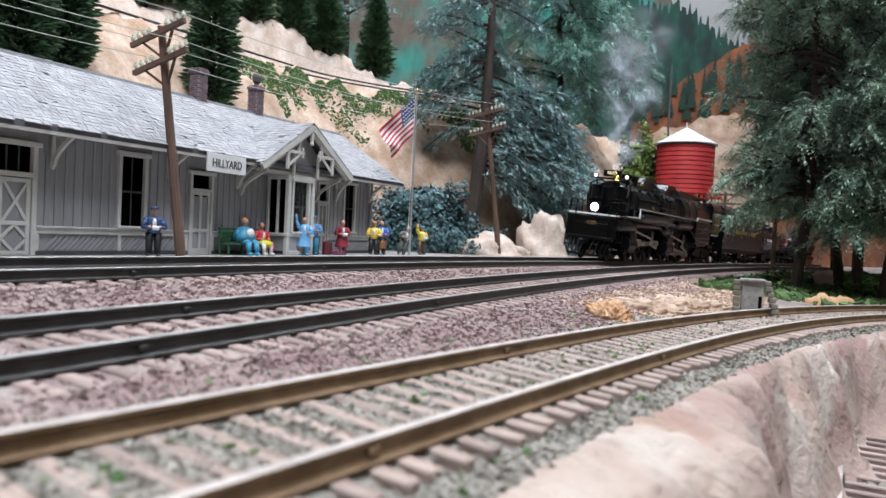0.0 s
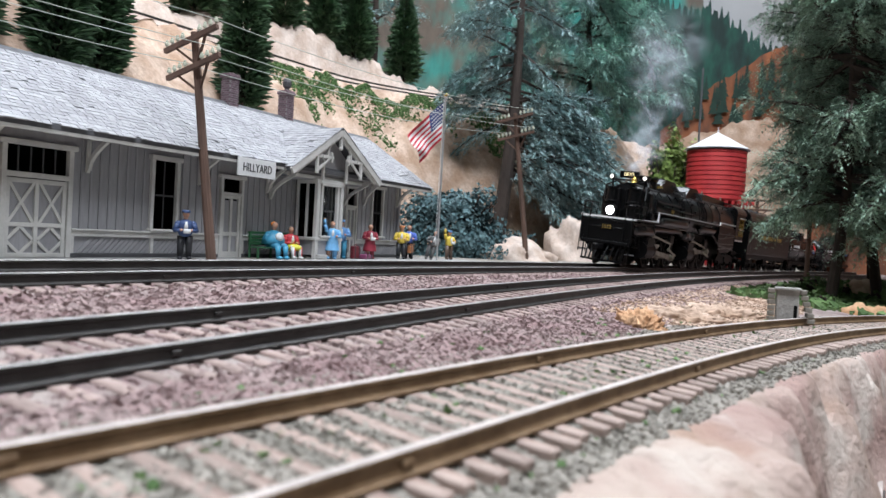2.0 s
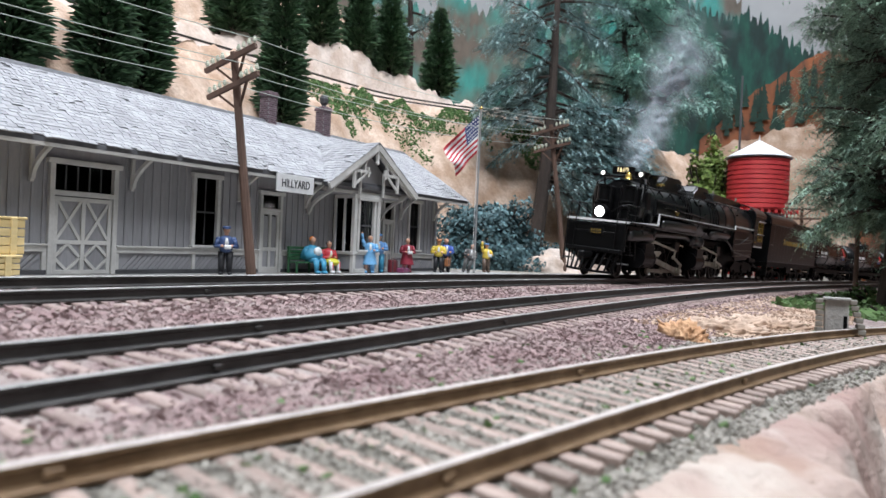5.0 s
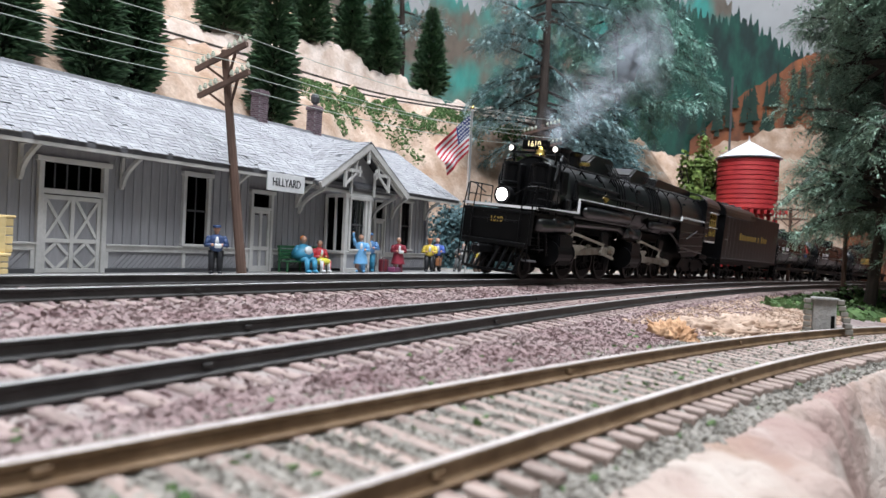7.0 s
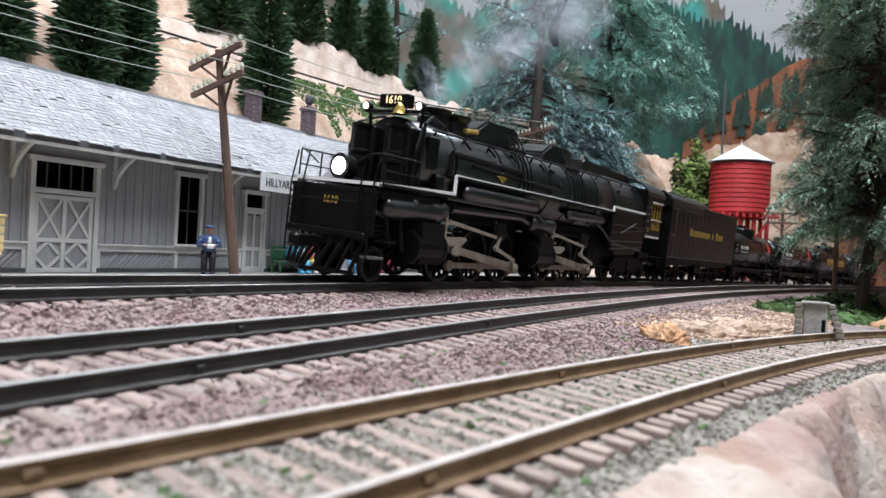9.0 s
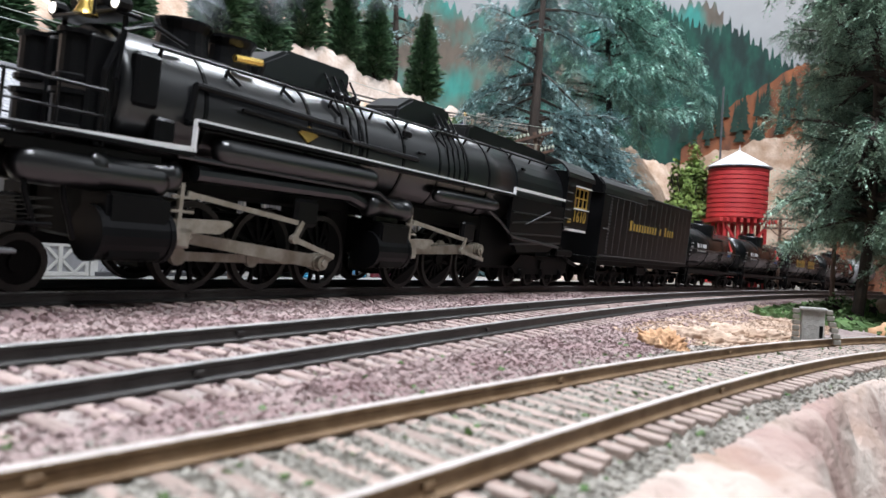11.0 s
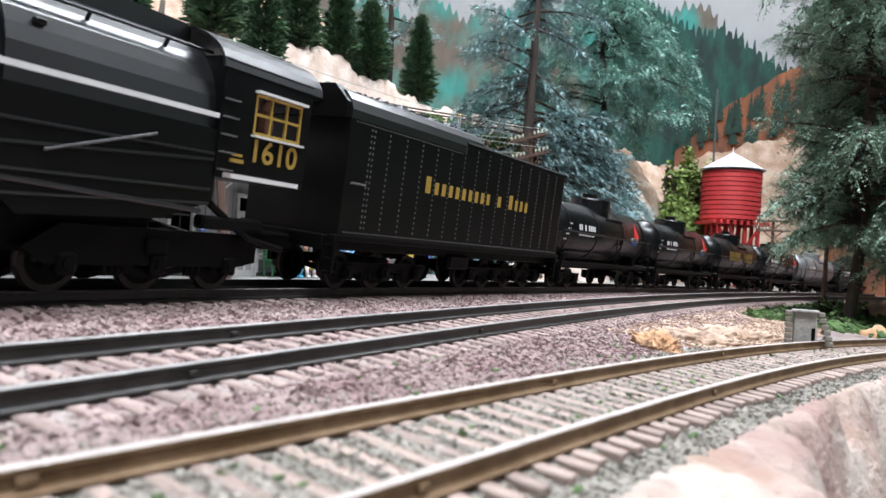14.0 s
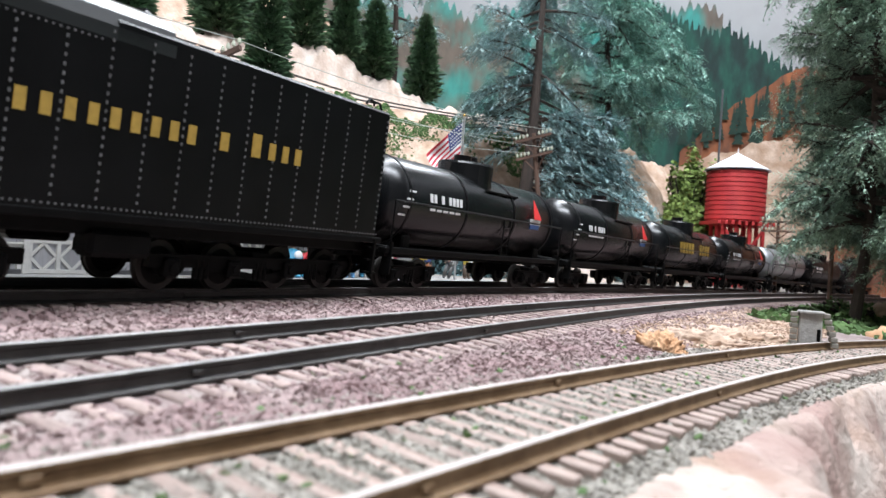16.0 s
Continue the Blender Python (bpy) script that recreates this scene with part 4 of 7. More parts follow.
    tube(bm, [(-16.25, -1.0, 2.0), (-16.3, 0, 2.0), (-16.25, 1.0, 2.0)], 0.025)
    part("hand_rail", bm, M_satin, lo)
    hl = tagged(new("headlight"), "lit round headlight on the front deck")
    hl.parent = lo
    part("casing", lathe(fresh(), [(0.2, -15.5), (0.3, -15.6), (0.3, -15.95), (0.33, -15.98), (0.33, -16.02)], 18, "x", (0, 0, 2.88)), M_satin, hl)
    part("lens", ball(fresh(), -16.03, 0, 2.88, 0.08, 0.22, 0.22, 20, 12), M_lens, hl)
    part("bracket", box(fresh(), -15.75, 0, 2.5, 0.3, 0.3, 0.35, 0.04), M_satin, hl)
    for s in (-1, 1):
        for k, (x, z0, z1) in enumerate(((-15.6, 1.0, 2.2), (-15.0, 0.9, 2.2), (-14.2, 0.8, 2.3))):
            part("pipe", tube(fresh(), [(x, s * 1.35, z1), (x + 0.05, s * 1.42, (z0 + z1) / 2), (x + 0.3, s * 1.38, z0)], 0.045, 8), M_satin, lo)
        part("cooler_coil", tube(fresh(), [(-16.0 + 0.9 * (i % 2), s * (1.3 + 0.02 * i), 1.5 - 0.13 * (i // 2)) for i in range(8)], 0.04, 6), M_satin, lo)
        part("step_plate", box(fresh(), -15.9, s * 1.35, 0.7, 0.6, 0.3, 0.06, 0.01), M_rivet, lo)
    # number plate below the deck (gold), number board on top, bell, lamps
    part("number_plate", box(fresh(), -16.17, 0, 2.0, 0.03, 0.75, 0.3, 0.01), M_satin, lo)
    text_mesh("number", "1610", 0.27, M_gold, lo, place(-16.2, 0, 2.0, -90, 90), "gold number")
    nb = tagged(new("number_board"), "dark number board with lit digits")
    nb.parent = lo
    part("board", box(fresh(), -13.95, 0, 4.92, 0.3, 1.05, 0.36, 0.03), M_satin, nb)
    part("glass", box(fresh(), -14.105, 0, 4.92, 0.02, 0.95, 0.27), M_soot, nb)
    text_mesh("number", "1610", 0.3, M_board_no, nb, place(-14.125, 0, 4.92, -90, 90), "lit number")
    for s in (-1, 1):
        cl = tagged(new("class_lamp"), "small lit class lamp")
        cl.parent = lo
        part("casing", lathe(fresh(), [(0.1, -13.9), (0.14, -13.98), (0.14, -14.16)], 10, "x", (0, s * 0.95, 4.75)), M_satin, cl)
        part("lens", ball(fresh(), -14.16, s * 0.95, 4.75, 0.05, 0.1, 0.1), M_class, cl)
        part("post", rod(fresh(), (-13.9, s * 0.9, 4.2), (-13.95, s * 0.95, 4.75), 0.05, seg=6), M_satin, cl)
    be = tagged(new("bell"), "polished brass bell")
    be.parent = lo
    part("bell_body", lathe(fresh(), [(0.2, 4.5), (0.17, 4.56), (0.11, 4.72), (0.06, 4.8), (0.02, 4.82)], 16, "z", (-14.35, -0.45, 0)), M_brass, be)
    part("yoke", tube(fresh(), [(-14.35, -0.68, 4.5), (-14.35, -0.68, 4.85), (-14.35, -0.22, 4.85), (-14.35, -0.22, 4.5)], 0.03), M_satin, be)
    part("lamp_shelf", box(fresh(), -13.9, 0, 4.62, 0.5, 2.0, 0.08, 0.02), M_satin, lo)
    for s in (-1, 1):
        part("pipe", tube(fresh(), [(-14.2, s * 1.25, 3.5), (-14.1, s * 1.2, 4.3), (-13.4, s * 0.9, 4.6), (-12.6, s * 0.8, 4.45)], 0.05), M_satin, lo)
        part("pipe", tube(fresh(), [(-14.3, s * 1.05, 2.4), (-14.35, s * 1.2, 3.6), (-14.1, s * 1.15, 4.2)], 0.06), M_satin, lo)
        part("check_valve", box(fresh(), -13.6, s * 1.15, 3.6, 0.5, 0.25, 0.9, 0.06), M_satin, lo)
        part("lubricator", box(fresh(), -13.2, s * 1.2, 2.8, 0.4, 0.3, 0.5, 0.06), M_satin, lo)
    # stack, domes, sand boxes, turret
    part("smokestack", lathe(fresh(), [(0.55, 4.3), (0.5, 4.6), (0.48, 4.85), (0.56, 4.98), (0.56, 5.04), (0.4, 5.04), (0.4, 4.6)], 22, "z", (-12.1, 0, 0)), M_satin, lo)
    part("smokestack", lathe(fresh(), [(0.55, 4.3), (0.5, 4.6), (0.48, 4.85), (0.56, 4.98), (0.56, 5.04), (0.4, 5.04), (0.4, 4.6)], 22, "z", (-10.95, 0, 0)), M_satin, lo)
    part("whistle", rod(fresh(), (-11.4, -0.75, 4.55), (-10.7, -0.75, 4.62), 0.08, seg=8), M_brass, lo, "brass whistle")
    for x0, x1 in ((-10.6, -7.7), (-5.75, -3.05)):
        sb = tagged(new("sand_box"), "long black sand box on the boiler top")
        sb.parent = lo
        bm = fresh()
        extrude(bm, [(x0, 4.35), (x0 + 0.1, 4.75), (x0 + 0.75, 5.12), (x1 - 0.12, 5.16), (x1, 5.05), (x1, 4.35)], -0.62, 0.62, "y")
        bmesh.ops.bevel(bm, geom=[e for e in bm.edges], offset=0.08, segments=2, affect="EDGES")
        part("casing", bm, M_black, sb)
        part("lid", box(fresh(), (x0 + x1) / 2 + 0.3, 0, 5.18, 1.0, 0.5, 0.06, 0.02), M_satin, sb)
        bm = fresh()
        for i in range(4):
            x = x1 - 0.9 + i * 0.3
            for s in (-1, 1):
                rod(bm, (x, s * 0.78, 4.52), (x, s * 0.92, 4.42), 0.1, seg=8)
                tube(bm, [(x, s * 0.95, 4.4), (x + 0.05, s * 1.2, 4.0), (x + 0.1, s * 1.34, 3.4), (x + 0.1, s * 1.35, 3.0)], 0.03, 5)
                tube(bm, [(x - 0.05, s * 0.64, 4.9), (x - 0.05, s * 0.9, 4.55)], 0.03, 5)
        part("sand_pipe", bm, M_satin, sb)
    bm = fresh()
    extrude(bm, [(-1.8, 4.5), (-1.7, 4.98), (-1.4, 5.05), (4.3, 4.98), (4.3, 4.5)], -0.5, 0.5, "y")
    bmesh.ops.bevel(bm, geom=[e for e in bm.edges], offset=0.07, segments=2, affect="EDGES")
    part("turret_casing", bm, M_black, lo)
    bm = fresh()
    for s in (-1, 1):
        tube(bm, [(-13.4, s * 0.98, 4.25), (-9.0, s * 1.0, 4.3), (-5.0, s * 1.03, 4.37), (-1.4, s * 1.08, 4.42), (4.3, s * 1.12, 4.45)], 0.03, 6)
        for i in range(12):
            x = -13.2 + 1.5 * i
            rod(bm, (x, s * 0.9, 4.1), (x, s * (0.98 + (x + 13.4) * 0.008), 4.27 + (x + 13.4) * 0.012), 0.035, seg=6)
        tube(bm, [(-12.6, s * 1.22, 3.75), (-8.5, s * 1.3, 3.7), (-8.2, s * 1.3, 3.45), (-5.5, s * 1.36, 3.42)], 0.07, 8)
        tube(bm, [(-12.6, s * 1.22, 3.75), (-12.7, s * 1.25, 3.1)], 0.07, 8)
        tube(bm, [(-11.5, s * 1.28, 3.52), (-6.6, s * 1.36, 3.4)], 0.045, 6)
        for x in (-11.8, -10.3, -8.8, -6.6, -4.2, -1.0):
            bar(bm, (x, s * 1.02, 4.2), (x + 0.3, s * 1.12, 3.98), 0.05, 0.05)
        box(bm, -5.9, s * 1.2, 4.02, 0.35, 0.12, 0.16, 0.03)
        box(bm, -5.3, s * 1.33, 3.62, 0.3, 0.1, 0.08, 0.02)
        box(bm, 0.9, s * 1.3, 4.0, 0.2, 0.1, 0.1, 0.02)
    part("boiler_piping", bm, M_satin, lo)
    for x, s in ((-1.2, 1), (3.7, 1)):
        part("safety_valve", rod(fresh(), (x, -0.3, 4.95), (x, -0.3, 5.25), 0.05, seg=6), M_rod, lo)
    # maker's plate: a yellow lozenge
    for s in (-1, 1):
        bm = fresh()
        extrude(bm, [(-9.9, 3.38), (-9.6, 3.55), (-9.3, 3.38), (-9.6, 3.21)], s * 1.25 - 0.03, s * 1.25 + 0.03, "y")
        part("maker_plate", bm, M_gold, lo, "yellow lozenge plate")
    # running boards and their stripe
    for s in (-1, 1):
        y = s * 1.5
        bm = fresh()
        for x0, x1, z in ((-16.1, -12.75, 2.5), (-12.75, 0.0, 3.05)):
            box(bm, (x0 + x1) / 2, y * 0.93, z, x1 - x0, 0.42, 0.08, 0.01)
        part("running_board", bm, M_satin, lo)
        bm = fresh()
        for (xa, za), (xb, zb) in (((-16.1, 2.5), (-12.7, 2.6)), ((-12.75, 2.56), (-12.75, 3.12)), ((-12.75, 3.09), (0.06, 3.09)), ((0.02, 3.05), (0.02, 3.32)), ((0.0, 3.3), (4.3, 3.3))):
            bar(bm, (xa, y + s * 0.04, za), (xb, y + s * 0.04, zb), 0.05, 0.09)
        part("stripe", bm, M_stripe, lo, "white edge stripe")
    part("stripe", box(fresh(), -16.14, 0, 2.5, 0.05, 3.0, 0.09), M_stripe, lo, "white edge stripe")
    # tanks slung below the boards
    for s in (-1, 1):
        for x0, x1, z, r, y in ((-15.75, -13.05, 1.98, 0.3, 1.28), (-12.2, -7.3, 2.68, 0.25, 1.42), (-4.6, -0.9, 2.62, 0.19, 1.42)):
            part("air_tank", lathe(fresh(), [(r * 0.4, x0), (r * 0.85, x0 + 0.1), (r, x0 + 0.25), (r, x1 - 0.25), (r * 0.85, x1 - 0.1), (r * 0.4, x1)], 18, "x", (0, s * y, z)), M_black, lo, smooth=True)
        for pts, r in (([(-13.0, s * 1.45, 2.45), (-7.2, s * 1.5, 2.4), (-6.4, s * 1.5, 2.1)], 0.05),
                       ([(-1.5, s * 1.4, 2.5), (-0.6, s * 1.45, 2.2), (0.2, s * 1.55, 1.75), (4.0, s * 1.6, 1.55)], 0.05),
                       ([(-12.4, s * 1.2, 2.2), (-8.0, s * 1.2, 2.25), (-6.8, s * 1.25, 1.95)], 0.16)):
            part("pipe", tube(fresh(), pts, r, 10), M_black, lo)
    # two engines: frames, cylinders, wheels, rods
    for e, (xs, xc) in enumerate((((-12.05, -10.2, -8.35), -13.75), ((-4.95, -3.1, -1.25), -6.5))):
        bm = fresh()
        for s in (-1, 1):
            box(bm, (xc + xs[2]) / 2 + 0.4, s * 0.55, 1.15, xs[2] - xc + 1.4, 0.14, 0.55, 0.02)
        box(bm, xc, 0, 1.3, 0.9, 1.6, 0.9, 0.05)
        box(bm, (xs[0] + xs[2]) / 2, 0, 2.05, 5.2, 1.9, 0.5, 0.08)
        part("frame", bm, M_soot, lo)
        # plain black box added behind the wheels to block light through the spokes
        part("brake_rigging", box(fresh(), (xs[0] + xs[2]) / 2, 0, 0.92, xs[2] - xs[0] + 1.5, 0.9, 1.2, 0.06), M_soot, lo)
        for s in (-1, 1):
            cy = tagged(new("cylinder"), "black cylinder block with valve chest")
            cy.parent = lo
            bm = fresh()
            part("cylinder_barrel", rod(fresh(), (xc - 0.62, s * 1.3, 1.02), (xc + 0.62, s * 1.3, 1.02), 0.44, seg=20), M_satin, cy)
            for e0 in (-0.7, 0.6):
                part("cylinder_head", rod(fresh(), (xc + e0, s * 1.3, 1.02), (xc + e0 + 0.1, s * 1.3, 1.02), 0.46, seg=20), M_satin, cy)
            extrude(bm, [(xc - 0.55, 0.62), (xc + 0.5, 0.62), (xc + 0.62, 1.5), (xc + 0.5, 1.72), (xc - 0.6, 1.72)], s * 1.25 - 0.42, s * 1.25 + 0.42, "y")
            bmesh.ops.bevel(bm, geom=[e for e in bm.edges if e.calc_length() > 0.3 and len(e.link_faces) == 2 and e.calc_face_angle(0) > 0.9], offset=0.06, segments=2, affect="EDGES")
            part("block", bm, M_satin, cy)
            part("valve_chest", lathe(fresh(), [(0.2, xc - 0.9), (0.27, xc - 0.82), (0.27, xc - 0.6), (0.24, xc - 0.58), (0.24, xc + 0.58), (0.27, xc + 0.6), (0.27, xc + 0.82), (0.1, xc + 0.9)], 16, "x", (0, s * 1.3, 2.08)), M_black, cy, smooth=True)
            part("chest_saddle", box(fresh(), xc, s * 1.1, 1.88, 1.0, 0.5, 0.4, 0.06), M_satin, cy)
            # guides and valve gear frame
            bm = fresh()
            extrude(bm, [(xc + 0.65, 1.12), (xc + 0.65, 1.36), (xc + 2.15, 1.4), (xc + 2.25, 1.33), (xc + 1.95, 1.14)], s * 1.32 - 0.07, s * 1.32 + 0.07, "y")
            part("crosshead_guide", bm, M_rod, lo)
            part("piston_rod", rod(fresh(), (xc + 0.6, s * 1.3, 1.02), (xc + 1.35, s * 1.3, 1.02), 0.06, seg=8), M_rod, lo)
            bm = fresh()
            bar(bm, (xc + 0.95, s * 1.4, 1.0), (xc + 0.95, s * 1.4, 2.0), 0.08, 0.1)
            bar(bm, (xc + 0.9, s * 1.4, 1.95), (xc + 0.6, s * 1.35, 1.9), 0.08, 0.08)
            for z in (1.5, 1.75):
                bar(bm, (xc + 0.75, s * 1.42, z), (xc + 1.25, s * 1.42, z), 0.05, 0.05)
            part("combination_lever", bm, M_rod, lo)
            part("radius_rod", bar(fresh(), (xc + 1.1, s * 1.4, 1.82), (xs[1] + 0.45, s * 1.4, 1.5), 0.06, 0.1), M_rod, lo)
            part("link_bracket", box(fresh(), xs[1] + 0.75, s * 1.3, 1.72, 0.75, 0.2, 0.6, 0.08), M_satin, lo)
            # rods that move
            sr = tagged(new("side_rod"), "grey steel side rod")
            sr.parent = lo
            bm = fresh()
            for a, b in zip(xs, xs[1:]):
                bar(bm, (a - xs[1], s * 0.98, 0), (b - xs[1], s * 0.98, 0), 0.08, 0.17)
            for x in xs:
                rod(bm, (x - xs[1], s * 0.93, 0), (x - xs[1], s * 1.05, 0), 0.17, seg=12)
            part("bar", bm, M_rod, sr)
            mr = tagged(new("main_rod"), "grey steel main rod")
            mr.parent = lo
            L = xs[2] - xc - 1.45
            bm = fresh()
            extrude(bm, [(-L, -0.1), (0, -0.15), (0, 0.15), (-L, 0.1)], s * 1.14 - 0.04, s * 1.14 + 0.04, "y")
            rod(bm, (0, s * 1.05, 0), (0, s * 1.24, 0), 0.2, seg=12)
            rod(bm, (-L, s * 1.05, 0), (-L, s * 1.3, 0), 0.14, seg=10)
            box(bm, -L, s * 1.32, 0, 0.42, 0.14, 0.4, 0.04)
            part("bar", bm, M_rod, mr)
            er = tagged(new("eccentric_crank"), "grey steel eccentric crank and rod")
            er.parent = lo
            bm = fresh()
            bar(bm, (0, s * 1.3, 0), (-0.34, s * 1.3, 0), 0.06, 0.15)
            rod(bm, (0, s * 1.22, 0), (0, s * 1.36, 0), 0.17, seg=12)
            rod(bm, (0, s * 1.34, 0), (0, s * 1.4, 0), 0.08, seg=8)
            part("bar", bm, M_rod, er)
            ec = tagged(new("eccentric_rod"), "thin grey steel eccentric rod")
            ec.parent = lo
            reach = xs[2] - xs[1] - 0.45
            bm = bar(fresh(), (0, s * 1.38, 0), (-reach, s * 1.38, 0.0), 0.05, 0.11)
            rod(bm, (-reach, s * 1.32, 0), (-reach, s * 1.44, 0), 0.1, seg=10)
            bar(bm, (-reach, s * 1.38, 0), (-reach + 0.12, s * 1.38, 0.42), 0.05, 0.12)
            part("bar", bm, M_rod, ec)
            RODS.append((sr, mr, er, ec, xs[1], xs[2], L, reach, 0.42, 0.0 if s < 0 else math.pi / 2, (0.0, math.pi / 2)[e]))
            for x in xs:
                DRIVERS.append((wheel("driving_wheel", lo, x, s * 0.78, 0.85, 0.16, 14, True), x, s * 0.78, 0.0 if s < 0 else math.pi / 2, (0.0, math.pi / 2)[e]))
    # plain black box added to close off the bright gap between the engines
    part("hinge_casting", box(fresh(), -7.75, 0, 1.25, 0.75, 1.7, 1.9, 0.08), M_soot, lo)
    rail_truck(lo, (-15.2,), 0.46, "lead truck with one pair of wheels", 0.6)
    rail_truck(lo, (1.75, 3.5, 5.2), 0.52, "six-wheeled trailing truck with heavy side frames", 1.15)
    bm = fresh()
    for s in (-1, 1):
        extrude(bm, [(1.0, 0.75), (1.6, 1.15), (5.3, 1.15), (5.9, 0.9), (5.9, 0.6), (5.4, 0.5), (1.4, 0.5)], s * 1.2 - 0.07, s * 1.2 + 0.07, "y")
        box(bm, 3.4, s * 1.3, 0.85, 0.45, 0.1, 0.32, 0.04)
        box(bm, 5.0, s * 1.35, 1.35, 1.6, 0.3, 0.25, 0.05)
        tube(bm, [(4.4, s * 1.4, 1.7), (5.4, s * 1.45, 1.1), (6.5, s * 1.4, 0.9)], 0.07)
    part("truck_frame", bm, M_soot, lo)
    # cab
    cab = tagged(new("cab"), "black cab with yellow-framed window and gold number")
    cab.parent = lo
    bm = fresh()
    for s in (-1, 1):
        y = s * 1.56
        for x0, x1, z0, z1 in ((4.25, 5.1, 2.2, 4.35), (6.45, 6.72, 2.2, 4.35), (5.1, 6.45, 2.2, 3.12), (5.1, 6.45, 3.88, 4.35)):
            part("cab_wall", box(fresh(), (x0 + x1) / 2, y, (z0 + z1) / 2, x1 - x0, 0.06, z1 - z0), M_satin, cab)
    roof = [(1.62 * math.cos(t), 4.2 + 0.78 * math.sin(t)) for t in [math.pi * i / 14 for i in range(15)]]
    box(bm, 4.3, 0, 3.3, 0.08, 3.1, 2.2)
    part("cab_wall", bm, M_satin, cab)
    inner = [(a * 0.96, 4.2 + (b - 4.2) * 0.94) for a, b in roof]
    part("cab_roof", extrude(fresh(), roof + inner[::-1], 4.2, 7.0, "x"), M_black, cab)
    part("cab_floor", box(fresh(), 5.5, 0, 2.25, 2.4, 3.0, 0.1), M_soot, cab)
    part("cab_lining", box(fresh(), 5.0, 0.4, 3.3, 0.3, 1.6, 1.7, 0.1), M_cream, cab)
    for s in (-1, 1):
        y = s * 1.57
        bm = fresh()
        for x in (5.12, 5.55, 6.0, 6.42):
            box(bm, x, y, 3.5, 0.05, 0.05, 0.76)
        for z in (3.14, 3.5, 3.86):
            box(bm, 5.77, y, z, 1.34, 0.045, 0.05)
        part("window_frame", bm, M_gold, cab, "yellow window frame")
        bm = fresh()
        bar(bm, (5.05, y + s * 0.08, 3.92), (6.5, y + s * 0.08, 3.92), 0.12, 0.05)
        bar(bm, (5.05, y + s * 0.08, 3.08), (6.5, y + s * 0.08, 3.08), 0.1, 0.04)
        part("sill", bm, M_stripe, cab)
        part("stripe", box(fresh(), 5.5, y + s * 0.02, 2.26, 2.1, 0.06, 0.09), M_stripe, cab, "white edge stripe")
        text_mesh("number", "1610", 0.62, M_gold, cab, place(5.72, y + s * 0.045, 2.78, 0 if s < 0 else 180, 90), "gold number", width=1.25, bold=0.007)
        part("bar_mark", box(fresh(), 4.75, y + s * 0.03, 2.55, 0.36, 0.02, 0.07), M_gold, cab)
        part("bar_mark", box(fresh(), 4.75, y + s * 0.03, 2.66, 0.26, 0.02, 0.05), M_gold, cab)
        bm = fresh()
        for i in range(5):
            box(bm, 4.45, y + s * 0.08, 2.35 + 0.32 * i, 0.35, 0.08, 0.03)
        part("step", bm, M_rivet, cab)
    ball_ = fresh()
    ball(ball_, 5.75, -1.2, 3.35, 0.22, 0.2, 0.35)
    ball(ball_, 5.75, -1.2, 3.75, 0.13, 0.12, 0.15)
    part("painted_doll", ball_, material("painted_doll", (0.25, 0.12, 0.10), 0.6, vary=0.3), cab, "painted model crew figure")
    return lo


RODS, DRIVERS = [], []


def lettering_bars(parent, x0, x1, y, z, high, mat, widths, side):
    """A run of plain letter-sized blocks."""
    total, k = sum(w for w, h in widths), (x1 - x0)
    x = x0
    for w, h in widths:
        d = w / total * k
        if h:
            part("letter_bar", box(fresh(), x + d * 0.46, y, z - high / 2 + high * h / 2, d * 0.46, 0.02, high * h), mat, parent)
        x += d


